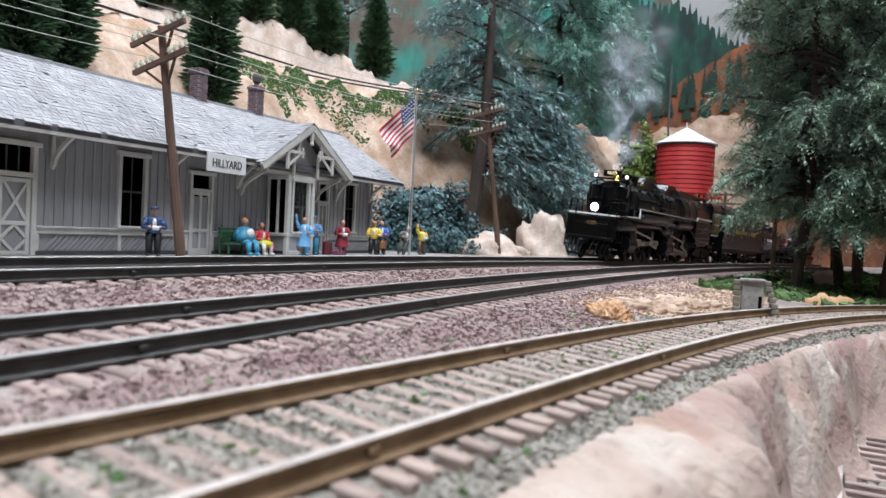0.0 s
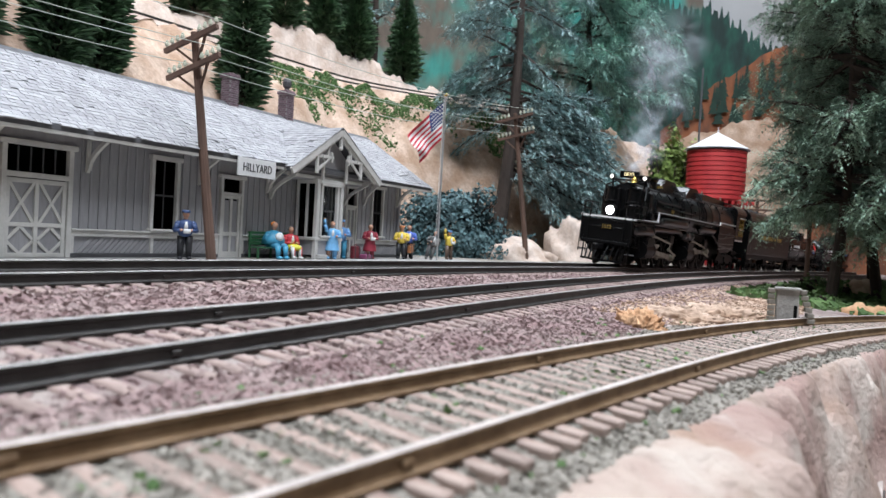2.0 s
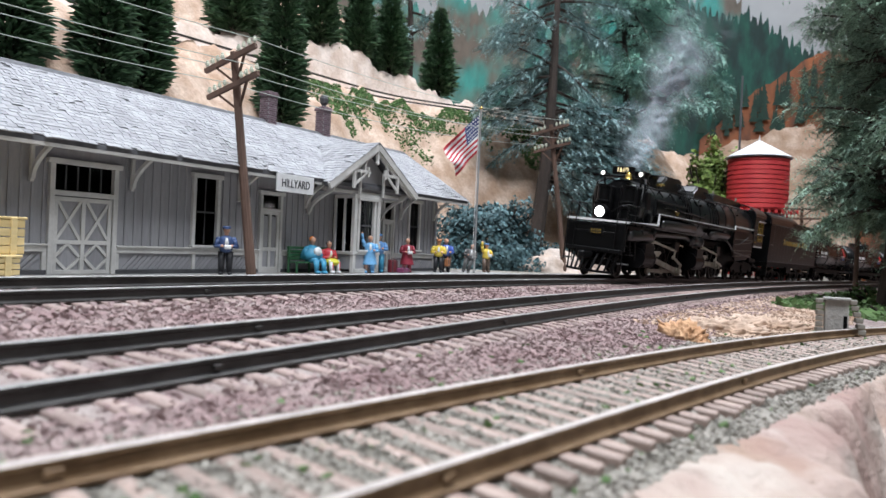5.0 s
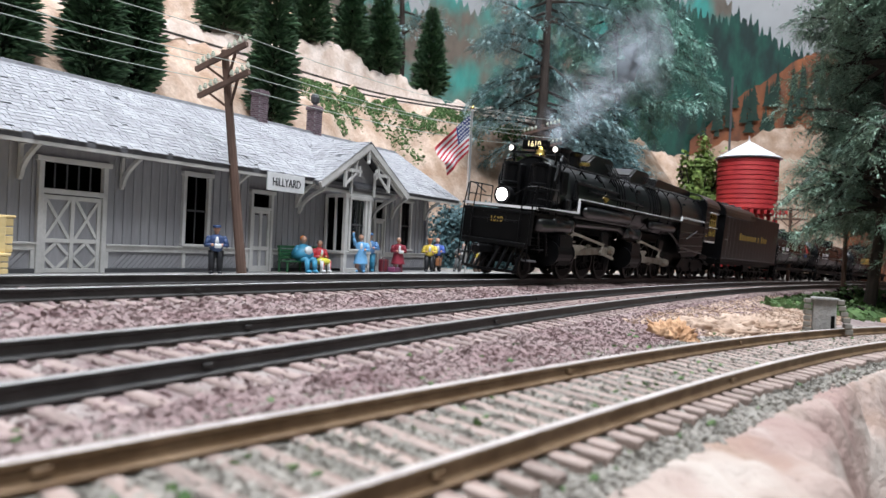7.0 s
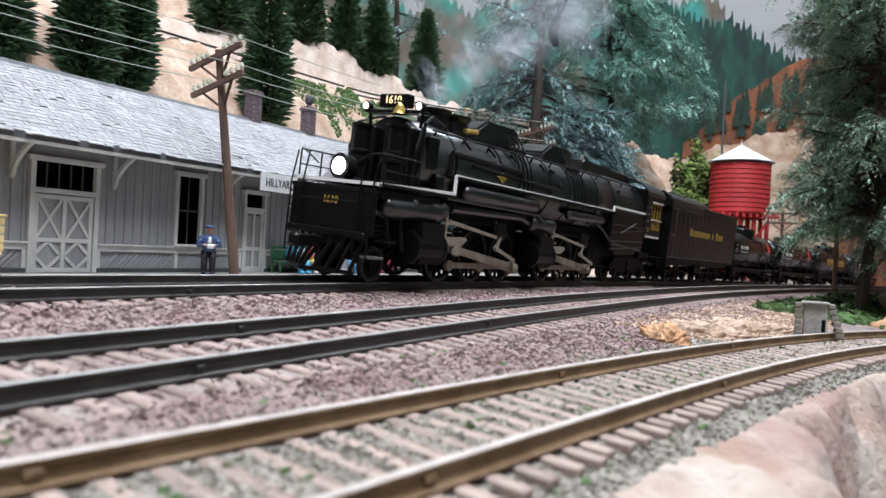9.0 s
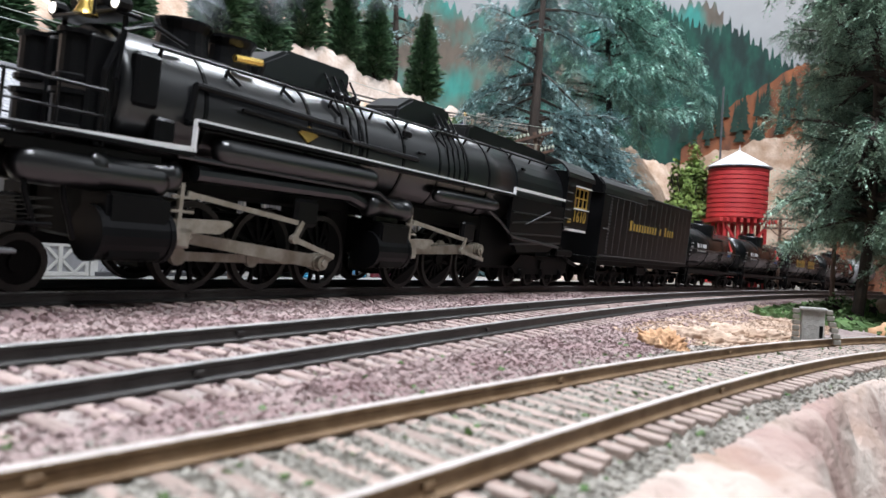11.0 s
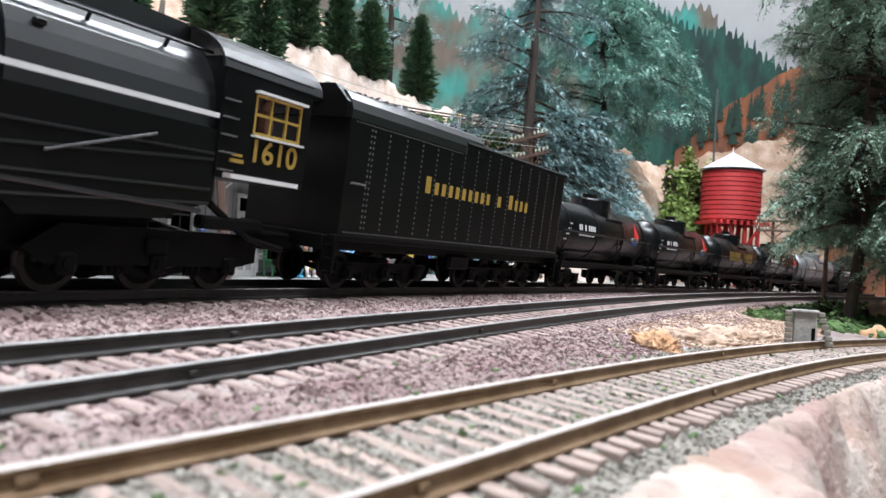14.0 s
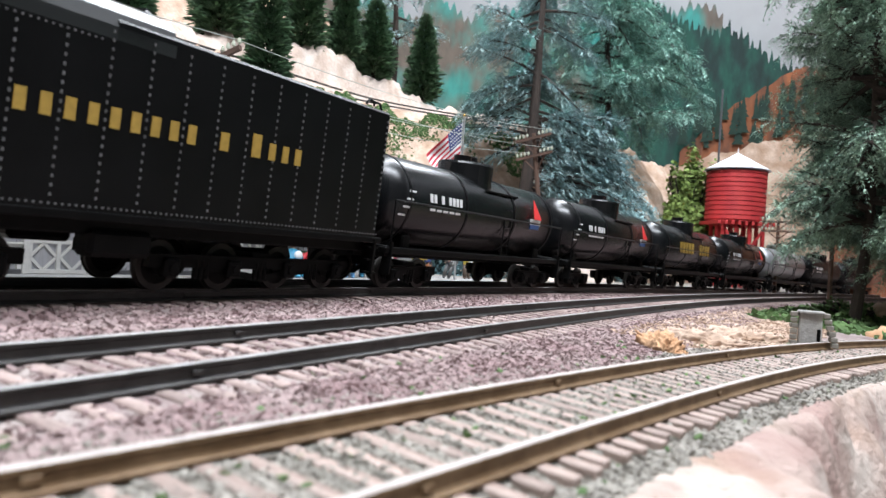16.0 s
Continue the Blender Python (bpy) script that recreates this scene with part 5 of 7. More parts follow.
def tender():
    te = thing("tender", place(0, 0, 0), "black riveted tender with gold lettering and heaped coal", "tender")
    bm = fresh()
    extrude(bm, [(-1.56, 1.3), (1.56, 1.3), (1.56, 4.28), (1.5, 4.34), (-1.5, 4.34), (-1.56, 4.28)], 13.4, 20.8, "x")
    extrude(bm, [(-1.56, 1.3), (1.56, 1.3), (1.56, 4.0), (-1.56, 4.0)], 8.1, 13.4, "x")
    part("tank_body", bm, M_satin, te)
    bm = fresh()
    prof = [(1.56, 4.0), (1.56, 4.2), (1.48, 4.42), (1.3, 4.6), (1.0, 4.7), (1.0, 4.62), (1.25, 4.5), (1.4, 4.35), (1.46, 4.1), (1.46, 4.0)]
    extrude(bm, prof, 8.1, 14.5, "x")
    extrude(bm, [(-a, b) for a, b in prof], 8.1, 14.5, "x")
    part("coal_rim", bm, M_black, te, "curved coal bunker sides")
    bm = fresh()
    extrude(bm, [(-1.5, 4.0), (1.5, 4.0), (1.5, 4.35), (1.05, 4.75), (-1.05, 4.75), (-1.5, 4.35)], 7.95, 8.2, "x")
    for i in range(14):
        box(bm, 7.93, random.uniform(-1.2, 1.2), random.uniform(4.1, 4.6), 0.06, 0.3, 0.08, 0.01, Matrix.Rotation(random.uniform(-1, 1), 4, "X"))
    part("bulkhead", bm, M_satin, te)
    rnd, bm = random.Random(3), fresh()
    for i in range(700):
        x, y = rnd.uniform(8.3, 14.4), rnd.uniform(-1.05, 1.05)
        r = rnd.uniform(0.06, 0.16)
        box(bm, x, y, 4.52 + 0.22 * (1 - (y / 1.1) ** 2) + 0.1 * noise3(x, y, 0, 1.2) + rnd.uniform(-0.05, 0.08), r, r * 1.2, r, 0, Euler((rnd.uniform(0, 3), rnd.uniform(0, 3), rnd.uniform(0, 3))).to_matrix().to_4x4())
    part("coal", bm, M_coal, te, "heaped lump coal")["kind"] = "stuff"
    part("coal_floor", box(fresh(), 11, 0, 4.3, 5.6, 2.2, 0.6), M_coal, te)
    bm = fresh()
    box(bm, 14.5, 0, 1.15, 13.2, 2.6, 0.35, 0.03)
    for s in (-1, 1):
        box(bm, 14.5, s * 1.5, 1.28, 13.1, 0.2, 0.14, 0.02)
    box(bm, 7.6, 0, 1.0, 1.2, 0.5, 0.4, 0.05)
    box(bm, 21.3, 0, 0.95, 0.8, 0.25, 0.3, 0.05)
    for s in (-1, 1):
        for x in (8.0, 20.8):
            bar(bm, (x, s * 1.45, 0.45), (x, s * 1.45, 1.3), 0.08, 0.35)
            for z in (0.5, 0.8, 1.1):
                box(bm, x, s * 1.5, z, 0.4, 0.14, 0.04)
        box(bm, 14.0, s * 1.2, 0.85, 1.2, 0.5, 0.45, 0.08)
    part("underframe", bm, M_soot, te)
    # rows of rivets
    for s in (-1, 1):
        bm = fresh()
        for i in range(17):
            x = 8.9 + 0.74 * i
            for d in (0, 0.12) if i == 0 else (0,):
                z = 1.55
                while z < (3.95 if x < 13.2 else 4.2):
                    box(bm, x + d, s * 1.567, z, 0.035, 0.02, 0.05)
                    z += 0.135
        x = 8.3
        while x < 20.9:
            box(bm, x, s * 1.567, 1.42, 0.035, 0.02, 0.035)
            if x < 13.2:
                box(bm, x, s * 1.567, 3.95, 0.03, 0.02, 0.03)
            x += 0.11
        part("rivets", bm, M_rivet, te, "rows of raised rivets")["kind"] = "stuff"
        part("grab_iron", tube(fresh(), [(8.3, s * 1.6, 2.55), (8.85, s * 1.6, 2.55)], 0.025), M_rivet, te)
        big, low = (1.1, 1.0), (0.85, 0.74)
        lettering_bars(te, 11.35, 17.95, s * 1.575, 2.88, 0.44, M_gold, [big] + [low] * 9 + [(0.8, 0), (0.95, 0.75), (0.8, 0), big] + [low] * 3, s)
    part("back_rail", tube(fresh(), [(21.05, -1.2, 2.0), (21.05, -1.2, 4.2), (20.8, -1.2, 4.55), (20.4, -1.2, 4.55)], 0.03), M_satin, te)
    part("hatch", rod(fresh(), (17.0, 0, 4.3), (17.0, 0, 4.55), 0.5, seg=16), M_satin, te)
    part("back_ring", tube(fresh(), [(20.3 + 0.15 * math.cos(t), -1.3, 4.42 + 0.13 * math.sin(t)) for t in [i * math.pi / 6 for i in range(7)]], 0.03), M_satin, te)
    rail_truck(te, (9.1, 10.6, 12.1), 0.46, "six-wheeled tender truck", 1.1)
    rail_truck(te, (15.2, 16.7, 18.3, 19.9), 0.46, "eight-wheeled tender truck", 1.1)
    return te


def tank_car(label, paint, emblem, words, mid):
    """A tank car whose middle lies mid behind the locomotive's mark."""
    ca = thing("tank_car", place(0, 0, 0), label, "tank car", "tank cars of the train")
    tc = 2.4
    part("tank", lathe(fresh(), [(0.3, mid - 5.32), (0.8, mid - 5.24), (1.14, mid - 5.0), (1.24, mid - 4.75), (1.26, mid - 4.7), (1.26, mid + 4.7), (1.24, mid + 4.75), (1.14, mid + 5.0), (0.75, mid + 5.24), (0.3, mid + 5.32)], 32, "x", (0, 0, tc)), paint, ca, smooth=True)
    bm = fresh()
    for x in (-4.6, -1.6, 1.6, 4.6):
        lathe(bm, [(1.26, mid + x - 0.05), (1.285, mid + x - 0.04), (1.285, mid + x + 0.04), (1.26, mid + x + 0.05)], 32, "x", (0, 0, tc))
    part("tank_band", bm, M_satin, ca)
    d = tagged(new("dome"), "riveted dome with a low lid")
    d.parent = ca
    part("dome_body", lathe(fresh(), [(0.95, 3.2), (0.93, 3.5), (0.93, 3.98), (0.9, 4.04), (0.5, 4.1), (0.1, 4.12)], 24, "z", (mid, 0, 0)), paint, d)
    bm = fresh()
    rod(bm, (mid - 0.25, 0, 4.05), (mid - 0.25, 0, 4.26), 0.3, seg=14)
    box(bm, mid + 0.45, 0, 4.2, 0.22, 0.22, 0.26, 0.04)
    part("valve", bm, M_satin, d)
    bm = fresh()
    box(bm, mid, 0, 0.98, 11.2, 0.7, 0.34, 0.03)
    for s in (-1, 1):
        box(bm, mid, s * 1.25, 1.08, 11.2, 0.26, 0.16, 0.02)
    for x in (-5.4, 5.4):
        box(bm, mid + x, 0, 1.05, 0.3, 2.7, 0.3, 0.03)
        box(bm, mid + x * 1.06, 0, 0.9, 0.8, 0.25, 0.28, 0.05)
        for s in (-1, 1):
            bar(bm, (mid + x, s * 1.3, 0.45), (mid + x, s * 1.3, 1.3), 0.05, 0.3)
    for x in (-4.2, 4.2):
        box(bm, mid + x, 0, 1.25, 0.4, 2.0, 0.5, 0.05)
    part("underframe", bm, M_soot, ca)
    bm = fresh()
    for s in (-1, 1):
        tube(bm, [(mid - 5.4, s * 1.36, 2.4), (mid + 5.4, s * 1.36, 2.4)], 0.03)
        for x in (-5.4, -2.7, 0, 2.7, 5.4):
            tube(bm, [(mid + x, s * 1.36, 1.15), (mid + x, s * 1.36, 2.4)], 0.025) if abs(x) > 5 else bar(bm, (mid + x, s * 1.15, 2.36), (mid + x, s * 1.36, 2.4), 0.03, 0.03)
        for x in (0.9, 1.35):
            tube(bm, [(mid + x, s * 1.25, 1.1), (mid + x, s * 1.26, 2.3), (mid + x, s * 1.0, 3.2)], 0.025)
        for i in range(6):
            bar(bm, (mid + 0.9, s * 1.27, 1.2 + 0.3 * i), (mid + 1.35, s * 1.27, 1.2 + 0.3 * i), 0.03, 0.03)
        box(bm, mid + 0.9, s * 0.9, 3.2, 2.2, 0.34, 0.05)
    part("hand_rail", bm, M_satin, ca)
    for s in (-1, 1):
        def on_tank(x, z, wide, high, mat, name):
            t = math.asin((z - tc) / 1.265)
            m = place(mid + x, s * 1.272 * math.cos(t), z, 0) @ pose(0, 0, 0, -s * -math.degrees(t), 0, 0)
            p = part(name, box(fresh(), 0, 0, 0, wide, 0.012, high), mat, ca)
            p.matrix_basis = m
        if words == "white":
            for i in range(9):
                if i not in (2, 4):
                    on_tank(-3.6 + 0.2 * i, 2.62, 0.14, 0.24, M_paint_white, "letter_bar")
            for i in range(5):
                on_tank(-3.5 + 0.34 * i, 2.3, 0.26, 0.07, M_paint_white, "letter_bar")
            for i in range(4):
                on_tank(-4.9 + 0.13 * i, 2.05 + 0.22 * i, 0.3, 0.05, M_paint_white, "letter_bar")
        if words == "yellow":
            for i in range(11):
                if i not in (5, 6):
                    on_tank(-2.6 + 0.52 * i, 2.5, 0.4, 0.62, M_gold, "letter_bar")
        if emblem:
            bm = fresh()
            extrude(bm, [(-0.3, -0.25), (0.3, -0.25), (0.0, 0.5)], -0.01, 0.012, "y")
            e = part("emblem", bm, M_red, ca, "red, white and blue emblem")
            t = 0.12
            e.matrix_basis = place(mid + 3.2, s * 1.28, 2.78, 0) @ pose(0, 0, 0, s * 22, 0, 0)
            on_tank(3.2, 2.45, 0.86, 0.2, M_paint_white, "emblem_band")
            on_tank(3.2, 2.27, 0.7, 0.16, M_blue, "emblem_band")
    rail_truck(ca, (mid - 4.75, mid - 3.15), 0.42, "two-axle freight truck")
    rail_truck(ca, (mid + 3.15, mid + 4.75), 0.42, "two-axle freight truck")
    return ca


LOCO_S = [(0.0, 48.45), (0.5, 48.42), (1.0, 47.9), (1.5, 47.2), (2.0, 46.3), (2.5, 45.35), (3.0, 44.4), (3.5, 43.5), (4.0, 42.5), (4.5, 41.4),
          (5.0, 40.0), (6.0, 36.3), (7.0, 31.9), (7.5, 29.8), (8.0, 27.65), (8.5, 25.5), (9.0, 23.35), (10.25, 17.7), (11.5, 11.85), (12.0, 9.3), (12.5, 6.6), (13.0, 3.75), (13.5, 0.75), (14.0, -2.2), (14.5, -5.1), (15.0, -7.85), (15.5, -10.7), (16.0, -13.68)]


def mark(t):
    """Distance of the locomotive's mark along the main track: a cubic through the rows."""
    k = max(i for i in range(len(LOCO_S) - 1) if LOCO_S[i][0] <= t + 1e-6)
    (t0, a), (t1, b) = LOCO_S[k], LOCO_S[k + 1]

    def speed(i):
        lo, hi = LOCO_S[max(i - 1, 0)], LOCO_S[min(i + 1, len(LOCO_S) - 1)]
        return (hi[1] - lo[1]) / (hi[0] - lo[0])
    h, u = t1 - t0, (t - t0) / (t1 - t0)
    return -0.33 + (2 * u ** 3 - 3 * u * u + 1) * a + (u ** 3 - 2 * u * u + u) * h * speed(k) + (3 * u * u - 2 * u ** 3) * b + (u ** 3 - u * u) * h * speed(k + 1)


def ride(s, mid, half):
    """The pose of a vehicle whose middle is mid behind the mark, its trucks half to each side."""
    a, b = on(MAIN, s + mid - half)[0], on(MAIN, s + mid + half)[0]
    m, d = (a + b) / 2, b - a
    turn = math.degrees(math.atan2(d.x, d.y))
    return place(m.x, m.y, m.z, 90 - turn) @ pose(0, 0, 0, math.degrees(MAIN[1]), 0, 0) @ pose(0, 0, 0, 0, -math.degrees(math.asin(d.z / d.length)), 0) @ place(-mid, 0, 0)


TRAIN = [(locomotive(), -5.0, 6.0), (tender(), 14.5, 4.0)]
for i, (label, paint, emblem, words) in enumerate((
        ("black tank car with white stencils and coloured emblem", M_tank, True, "white"),
        ("black tank car with white stencils and coloured emblem", M_tank, True, "white"),
        ("black tank car with large yellow lettering", M_tank, False, "yellow"),
        ("black tank car with white stencils and coloured emblem", M_tank, True, "white"),
        ("weathered grey tank car", M_silver, False, "white"),
        ("dark tank car near the end of the string", M_satin, False, "white"),
        ("dark tank car near the end of the string", M_satin, False, ""))):
    mid = 27.2 + 12.05 * i
    TRAIN.append((tank_car(label, paint, emblem, words, mid), mid, 4.0))
for vehicle, mid, half in TRAIN[:2]:
    vehicle.scale = (1, 1, 1.03)


# ---- hillside: local x along the depot, y away from it ----
HILL = place(0, 0, 0, 57)
M_dirt = material("tan_plaster_slope", (0.50, 0.375, 0.295), 0.95, vary=0.45, scale=55, fine=420, colour2=(0.34, 0.225, 0.155), bump=1.0)
M_chalk = material("pale_plaster_rock", (0.55, 0.46, 0.405), 0.95, vary=0.35, scale=60, fine=350, colour2=(0.43, 0.33, 0.27), bump=0.8)
M_ochre = material("orange_earth", (0.42, 0.22, 0.11), 0.95, vary=0.35, scale=60, colour2=(0.55, 0.36, 0.22), bump=0.8)
M_tuft = material("green_foam", (0.06, 0.12, 0.035), 0.95, vary=0.4, scale=300, colour2=(0.11, 0.175, 0.065), islands=0.7)
M_bark = material("brown_bark", (0.045, 0.032, 0.026), 0.95, vary=0.4, scale=150, stretch=(1, 1, 0.25), bump=0.8)
M_needle = material("dark_green_needles", (0.06, 0.12, 0.062), 0.7, vary=0.4, scale=200, colour2=(0.09, 0.165, 0.085), islands=1.2)
M_spray = material("blue_green_sprays", (0.31, 0.42, 0.42), 0.75, vary=0.3, scale=60, colour2=(0.22, 0.35, 0.36), islands=1.0, spec=0.15)
M_cedar = material("green_cedar_sprays", (0.28, 0.39, 0.30), 0.75, vary=0.35, scale=60, colour2=(0.17, 0.26, 0.205), islands=1.0, spec=0.2)
M_teal = material("teal_green_sprays", (0.34, 0.54, 0.46), 0.75, vary=0.35, scale=60, colour2=(0.2, 0.36, 0.31), islands=1.0, spec=0.2)
M_shrub = material("dark_blue_shrub", (0.06, 0.12, 0.135), 0.75, vary=0.4, scale=150, colour2=(0.09, 0.16, 0.17), islands=0.9)
M_lime = material("yellow_green_foliage", (0.16, 0.24, 0.05), 0.8, vary=0.35, scale=150, colour2=(0.22, 0.30, 0.08), islands=0.8)


def table(x, pairs):
    return np.interp(x, [p[0] for p in pairs], [p[1] for p in pairs])


def hill_height(X, W):
    w = W + 13.5 * smooth(44, 72, X) + 1.2 * fuzz(X, W, 0.12, 4.4)
    ledge = 12.7 + 0.03 * np.clip(X - 26, 0, 19)
    strip = table(X, [(20, 1.4), (31, 1.8), (35.6, 2.8), (43, 3.5), (47.6, 3.7), (50.3, 2.9), (54.4, 1.6), (56, 1.1), (70, 0.8)])
    z = np.where(w < 35.8, table(w, [(26.5, -0.5), (27.6, 0.0), (28.6, 1.8), (30.2, 6.0), (32.2, 9.3), (34.5, 12.2), (35.8, 13.2)]) / 13.2 * ledge, ledge)
    z = np.where(w > 38.0, ledge + strip * smooth(38.0, 39.1, w) + table(w, [(39, 0), (43, 0.8), (46, 2.0), (49, 7.5), (54, 14), (62, 19)]) * (1 - 0.9 * smooth(53, 57.5, X)), z)
    bump = fuzz(X, W, 0.35, 1.3) * 0.8 + fuzz(X, W, 0.9, 6.3, 5) * 0.5
    flat = np.clip(np.minimum(np.abs(w - 35.4), np.abs(w - 38.3)) * 0 + np.where((w > 35.6) & (w < 38.2), 0.06, 1), 0, 1)
    z = z + bump * flat * smooth(27.6, 29.5, w)
    return z, w


def hill():
    xs, ws = np.arange(-14, 104, 0.42), np.arange(6, 62, 0.36)
    X, W = (g.ravel() for g in np.meshgrid(xs, ws, indexing="ij"))
    z, w = hill_height(X, W)
    nw = len(ws)
    quads = [(i * nw + j, (i + 1) * nw + j, (i + 1) * nw + j + 1, i * nw + j + 1) for i in range(len(xs) - 1) for j in range(nw - 1)]
    q = np.array(quads)
    q = q[w[q].min(1) > 26.9]
    me = bpy.data.meshes.new("hillside")
    me.from_pydata((np.stack([X, W, z], 1) * K).tolist(), [], q.tolist())
    for m in (M_dirt, M_chalk, M_ochre):
        me.materials.append(m)
    cw, cx = w[q].mean(1), X[q].mean(1)
    mat = np.zeros(len(q), int)
    mat[(cw > 37.6) & (cw < 44)] = 1
    mat[(cw > 48) & (fuzz(X[q[:, 0]], W[q[:, 0]], 0.25, 8.0) > 0.1)] = 2
    me.polygons.foreach_set("material_index", mat.tolist())
    me.polygons.foreach_set("use_smooth", [True] * len(q))
    ob = new("hillside", me)
    ob.matrix_world = HILL
    tagged(ob, "tan plaster hillside with a railway ledge", "hillside", kind="structure")
    # foam grass on the bank below the ledge
    rnd = random.Random(8)
    pts = []
    for i in range(34000):
        x, w0 = rnd.uniform(37, 64), rnd.uniform(30.6, 35.3)
        if 0.7 * noise3(x, w0, 0, 0.35) + (w0 - 33.4) * 0.3 - max(abs(x - 50) - 9, 0) * 0.06 > rnd.uniform(-0.2, 0.4):
            pts.append((x, w0 - 13.5 * float(smooth(44, 72, np.array([x]))[0])))
    P = np.array(pts)
    Z, _ = hill_height(P[:, 0], P[:, 1])
    g = chips("bank_grass", P[:, 0], P[:, 1], Z, (0.06, 0.2), M_tuft, 0.6, np.random.RandomState(4))
    g.matrix_world = HILL
    tagged(g, "green foam grass on the bank below the ledge", "grass", kind="stuff")
    # track on the ledge
    tr = tagged(new("upper_track"), "thin dark rails on the hillside ledge", "railway track")
    tr.matrix_world = HILL
    for d in (0.0, 1.435):
        bm = fresh()
        pts = []
        for i in range(60):
            x = 10 + i
            zz, w_ = 12.7 + 0.03 * min(max(x - 26, 0), 19), 35.75 + d - 13.5 * float(smooth(44, 72, np.array([float(x)]))[0])
            pts.append((x, w_, zz + 0.34))
        tube(bm, pts, 0.085, 4)
        part("rail", bm, M_rail, tr)


hill()


# ---- painted backdrop round the layout ----
M_sky = material("painted_sky", (0.31, 0.31, 0.315), 0.9, vary=0.12, scale=3, fine=40)
M_far_green = material("painted_green_forest", (0.008, 0.055, 0.04), 0.9, vary=0.6, scale=55, fine=160, colour2=(0.006, 0.02, 0.018), stretch=(1, 1, 0.4))
M_far_orange = material("painted_orange_slope", (0.22, 0.075, 0.03), 0.9, vary=0.45, scale=60, fine=160, colour2=(0.10, 0.04, 0.022), stretch=(1, 1, 0.35))
M_far_tree = material("painted_dark_trees", (0.008, 0.03, 0.02), 0.9, vary=0.4, scale=120)
M_far_teal = material("painted_teal_woods", (0.035, 0.20, 0.175), 0.9, vary=0.6, scale=28, fine=90, colour2=(0.10, 0.082, 0.066), stretch=(1, 1, 0.5))


def arc_sheet(name, r, a0, a1, low, top, mat, label, steps=120, thick=0.5, category="backdrop"):
    """A thin curved sheet round the eye's side of the room, from azimuth a0 to a1, its top given by azimuth."""
    bm, rows = fresh(), []
    for i in range(steps + 1):
        a = radians(a0 + (a1 - a0) * i / steps)
        t = top(math.degrees(a))
        rows.append([bm.verts.new((rr * math.sin(a), rr * math.cos(a), z)) for rr, z in ((r, low), (r, t), (r + thick, t), (r + thick, low))])
    for p, q in zip(rows, rows[1:]):
        for j in range(4):
            bm.faces.new((p[j], q[j], q[(j + 1) % 4], p[(j + 1) % 4]))
    bm.faces.new(rows[0])
    bm.faces.new(rows[-1][::-1])
    bmesh.ops.recalc_face_normals(bm, faces=bm.faces)
    return tagged(link(name, bm, mat), label, category, kind="structure")


def backdrop():
    arc_sheet("backdrop", 99, -75, 92, -8, lambda a: 78, M_sky, "plain grey painted backdrop behind the layout")
    jag = lambda a, s, h: h * abs((a * s) % 1 - 0.5) * 2
    arc_sheet("backdrop_woods", 97.5, -20, 23, -2, lambda a: 34 + 3 * noise3(a, 0, 0, 0.4) + jag(a, 1.7, 1.5), M_far_teal, "teal and brown woods painted on the backdrop", 300)
    ridge = lambda a: float(np.interp(a, [12, 18, 21, 24, 25.8, 27.9, 32, 40, 60, 92], [38, 34.5, 31.2, 30.6, 28.0, 25.2, 25.0, 24, 22, 20]))
    arc_sheet("backdrop_forest", 96.5, 14, 92, -2, lambda a: ridge(a) + 0.9 * noise3(a, 2, 0, 1.6) + jag(a, 2.3, 1.3) + jag(a, 3.7, 0.9), M_far_green, "green forested ridge painted on the backdrop", 1100)
    arc_sheet("backdrop_slope", 95.5, 20.5, 60, -2, lambda a: float(np.interp(a, [20.5, 23.5, 25, 26.8, 28.3, 33, 60], [16, 21.2, 22.9, 24.8, 26.2, 26.6, 20])) + 0.8 * noise3(a, 5, 0, 1.0), M_far_orange, "burnt-orange slope painted on the backdrop", 160)
    arc_sheet("backdrop_rock", 94.5, 12, 31, -2, lambda a: float(np.interp(a, [12, 20, 24, 28, 33, 45, 70], [9, 14, 16.6, 17.0, 16.5, 14, 11])) + 1.2 * noise3(a, 9, 0, 0.6), M_dirt, "tan rock at the foot of the backdrop", 160)
    rnd, bm = random.Random(12), fresh()
    for i in range(240):
        a = radians(rnd.uniform(20.5, 60))
        z = 16.5 + rnd.random() * float(np.interp(math.degrees(a), [20.5, 25, 28.3, 60], [1.5, 5.0, 8.0, 4.0]))
        h, w = rnd.uniform(2.2, 3.8), rnd.uniform(0.4, 0.75)
        r = 95.1 + rnd.uniform(-0.1, 0.1)
        c, e = Vector((r * math.sin(a), r * math.cos(a), z)), Vector((math.cos(a), -math.sin(a), 0))
        pts = [(0, h)]
        for k in range(1, 6):
            pts += [(w * k / 5 * rnd.uniform(0.7, 1.1), h * (1 - k / 5)), (w * k / 5 * 0.55, h * (1 - k / 5))]
        pts = pts + [(-x, y) for x, y in pts[:0:-1]]
        v0 = [bm.verts.new(c + e * x + Vector((0, 0, y))) for x, y in pts]
        bm.faces.new(v0)
    tagged(link("backdrop_trees", bm, M_far_tree), "small dark firs painted on the orange slope", "backdrop", kind="stuff")


backdrop()


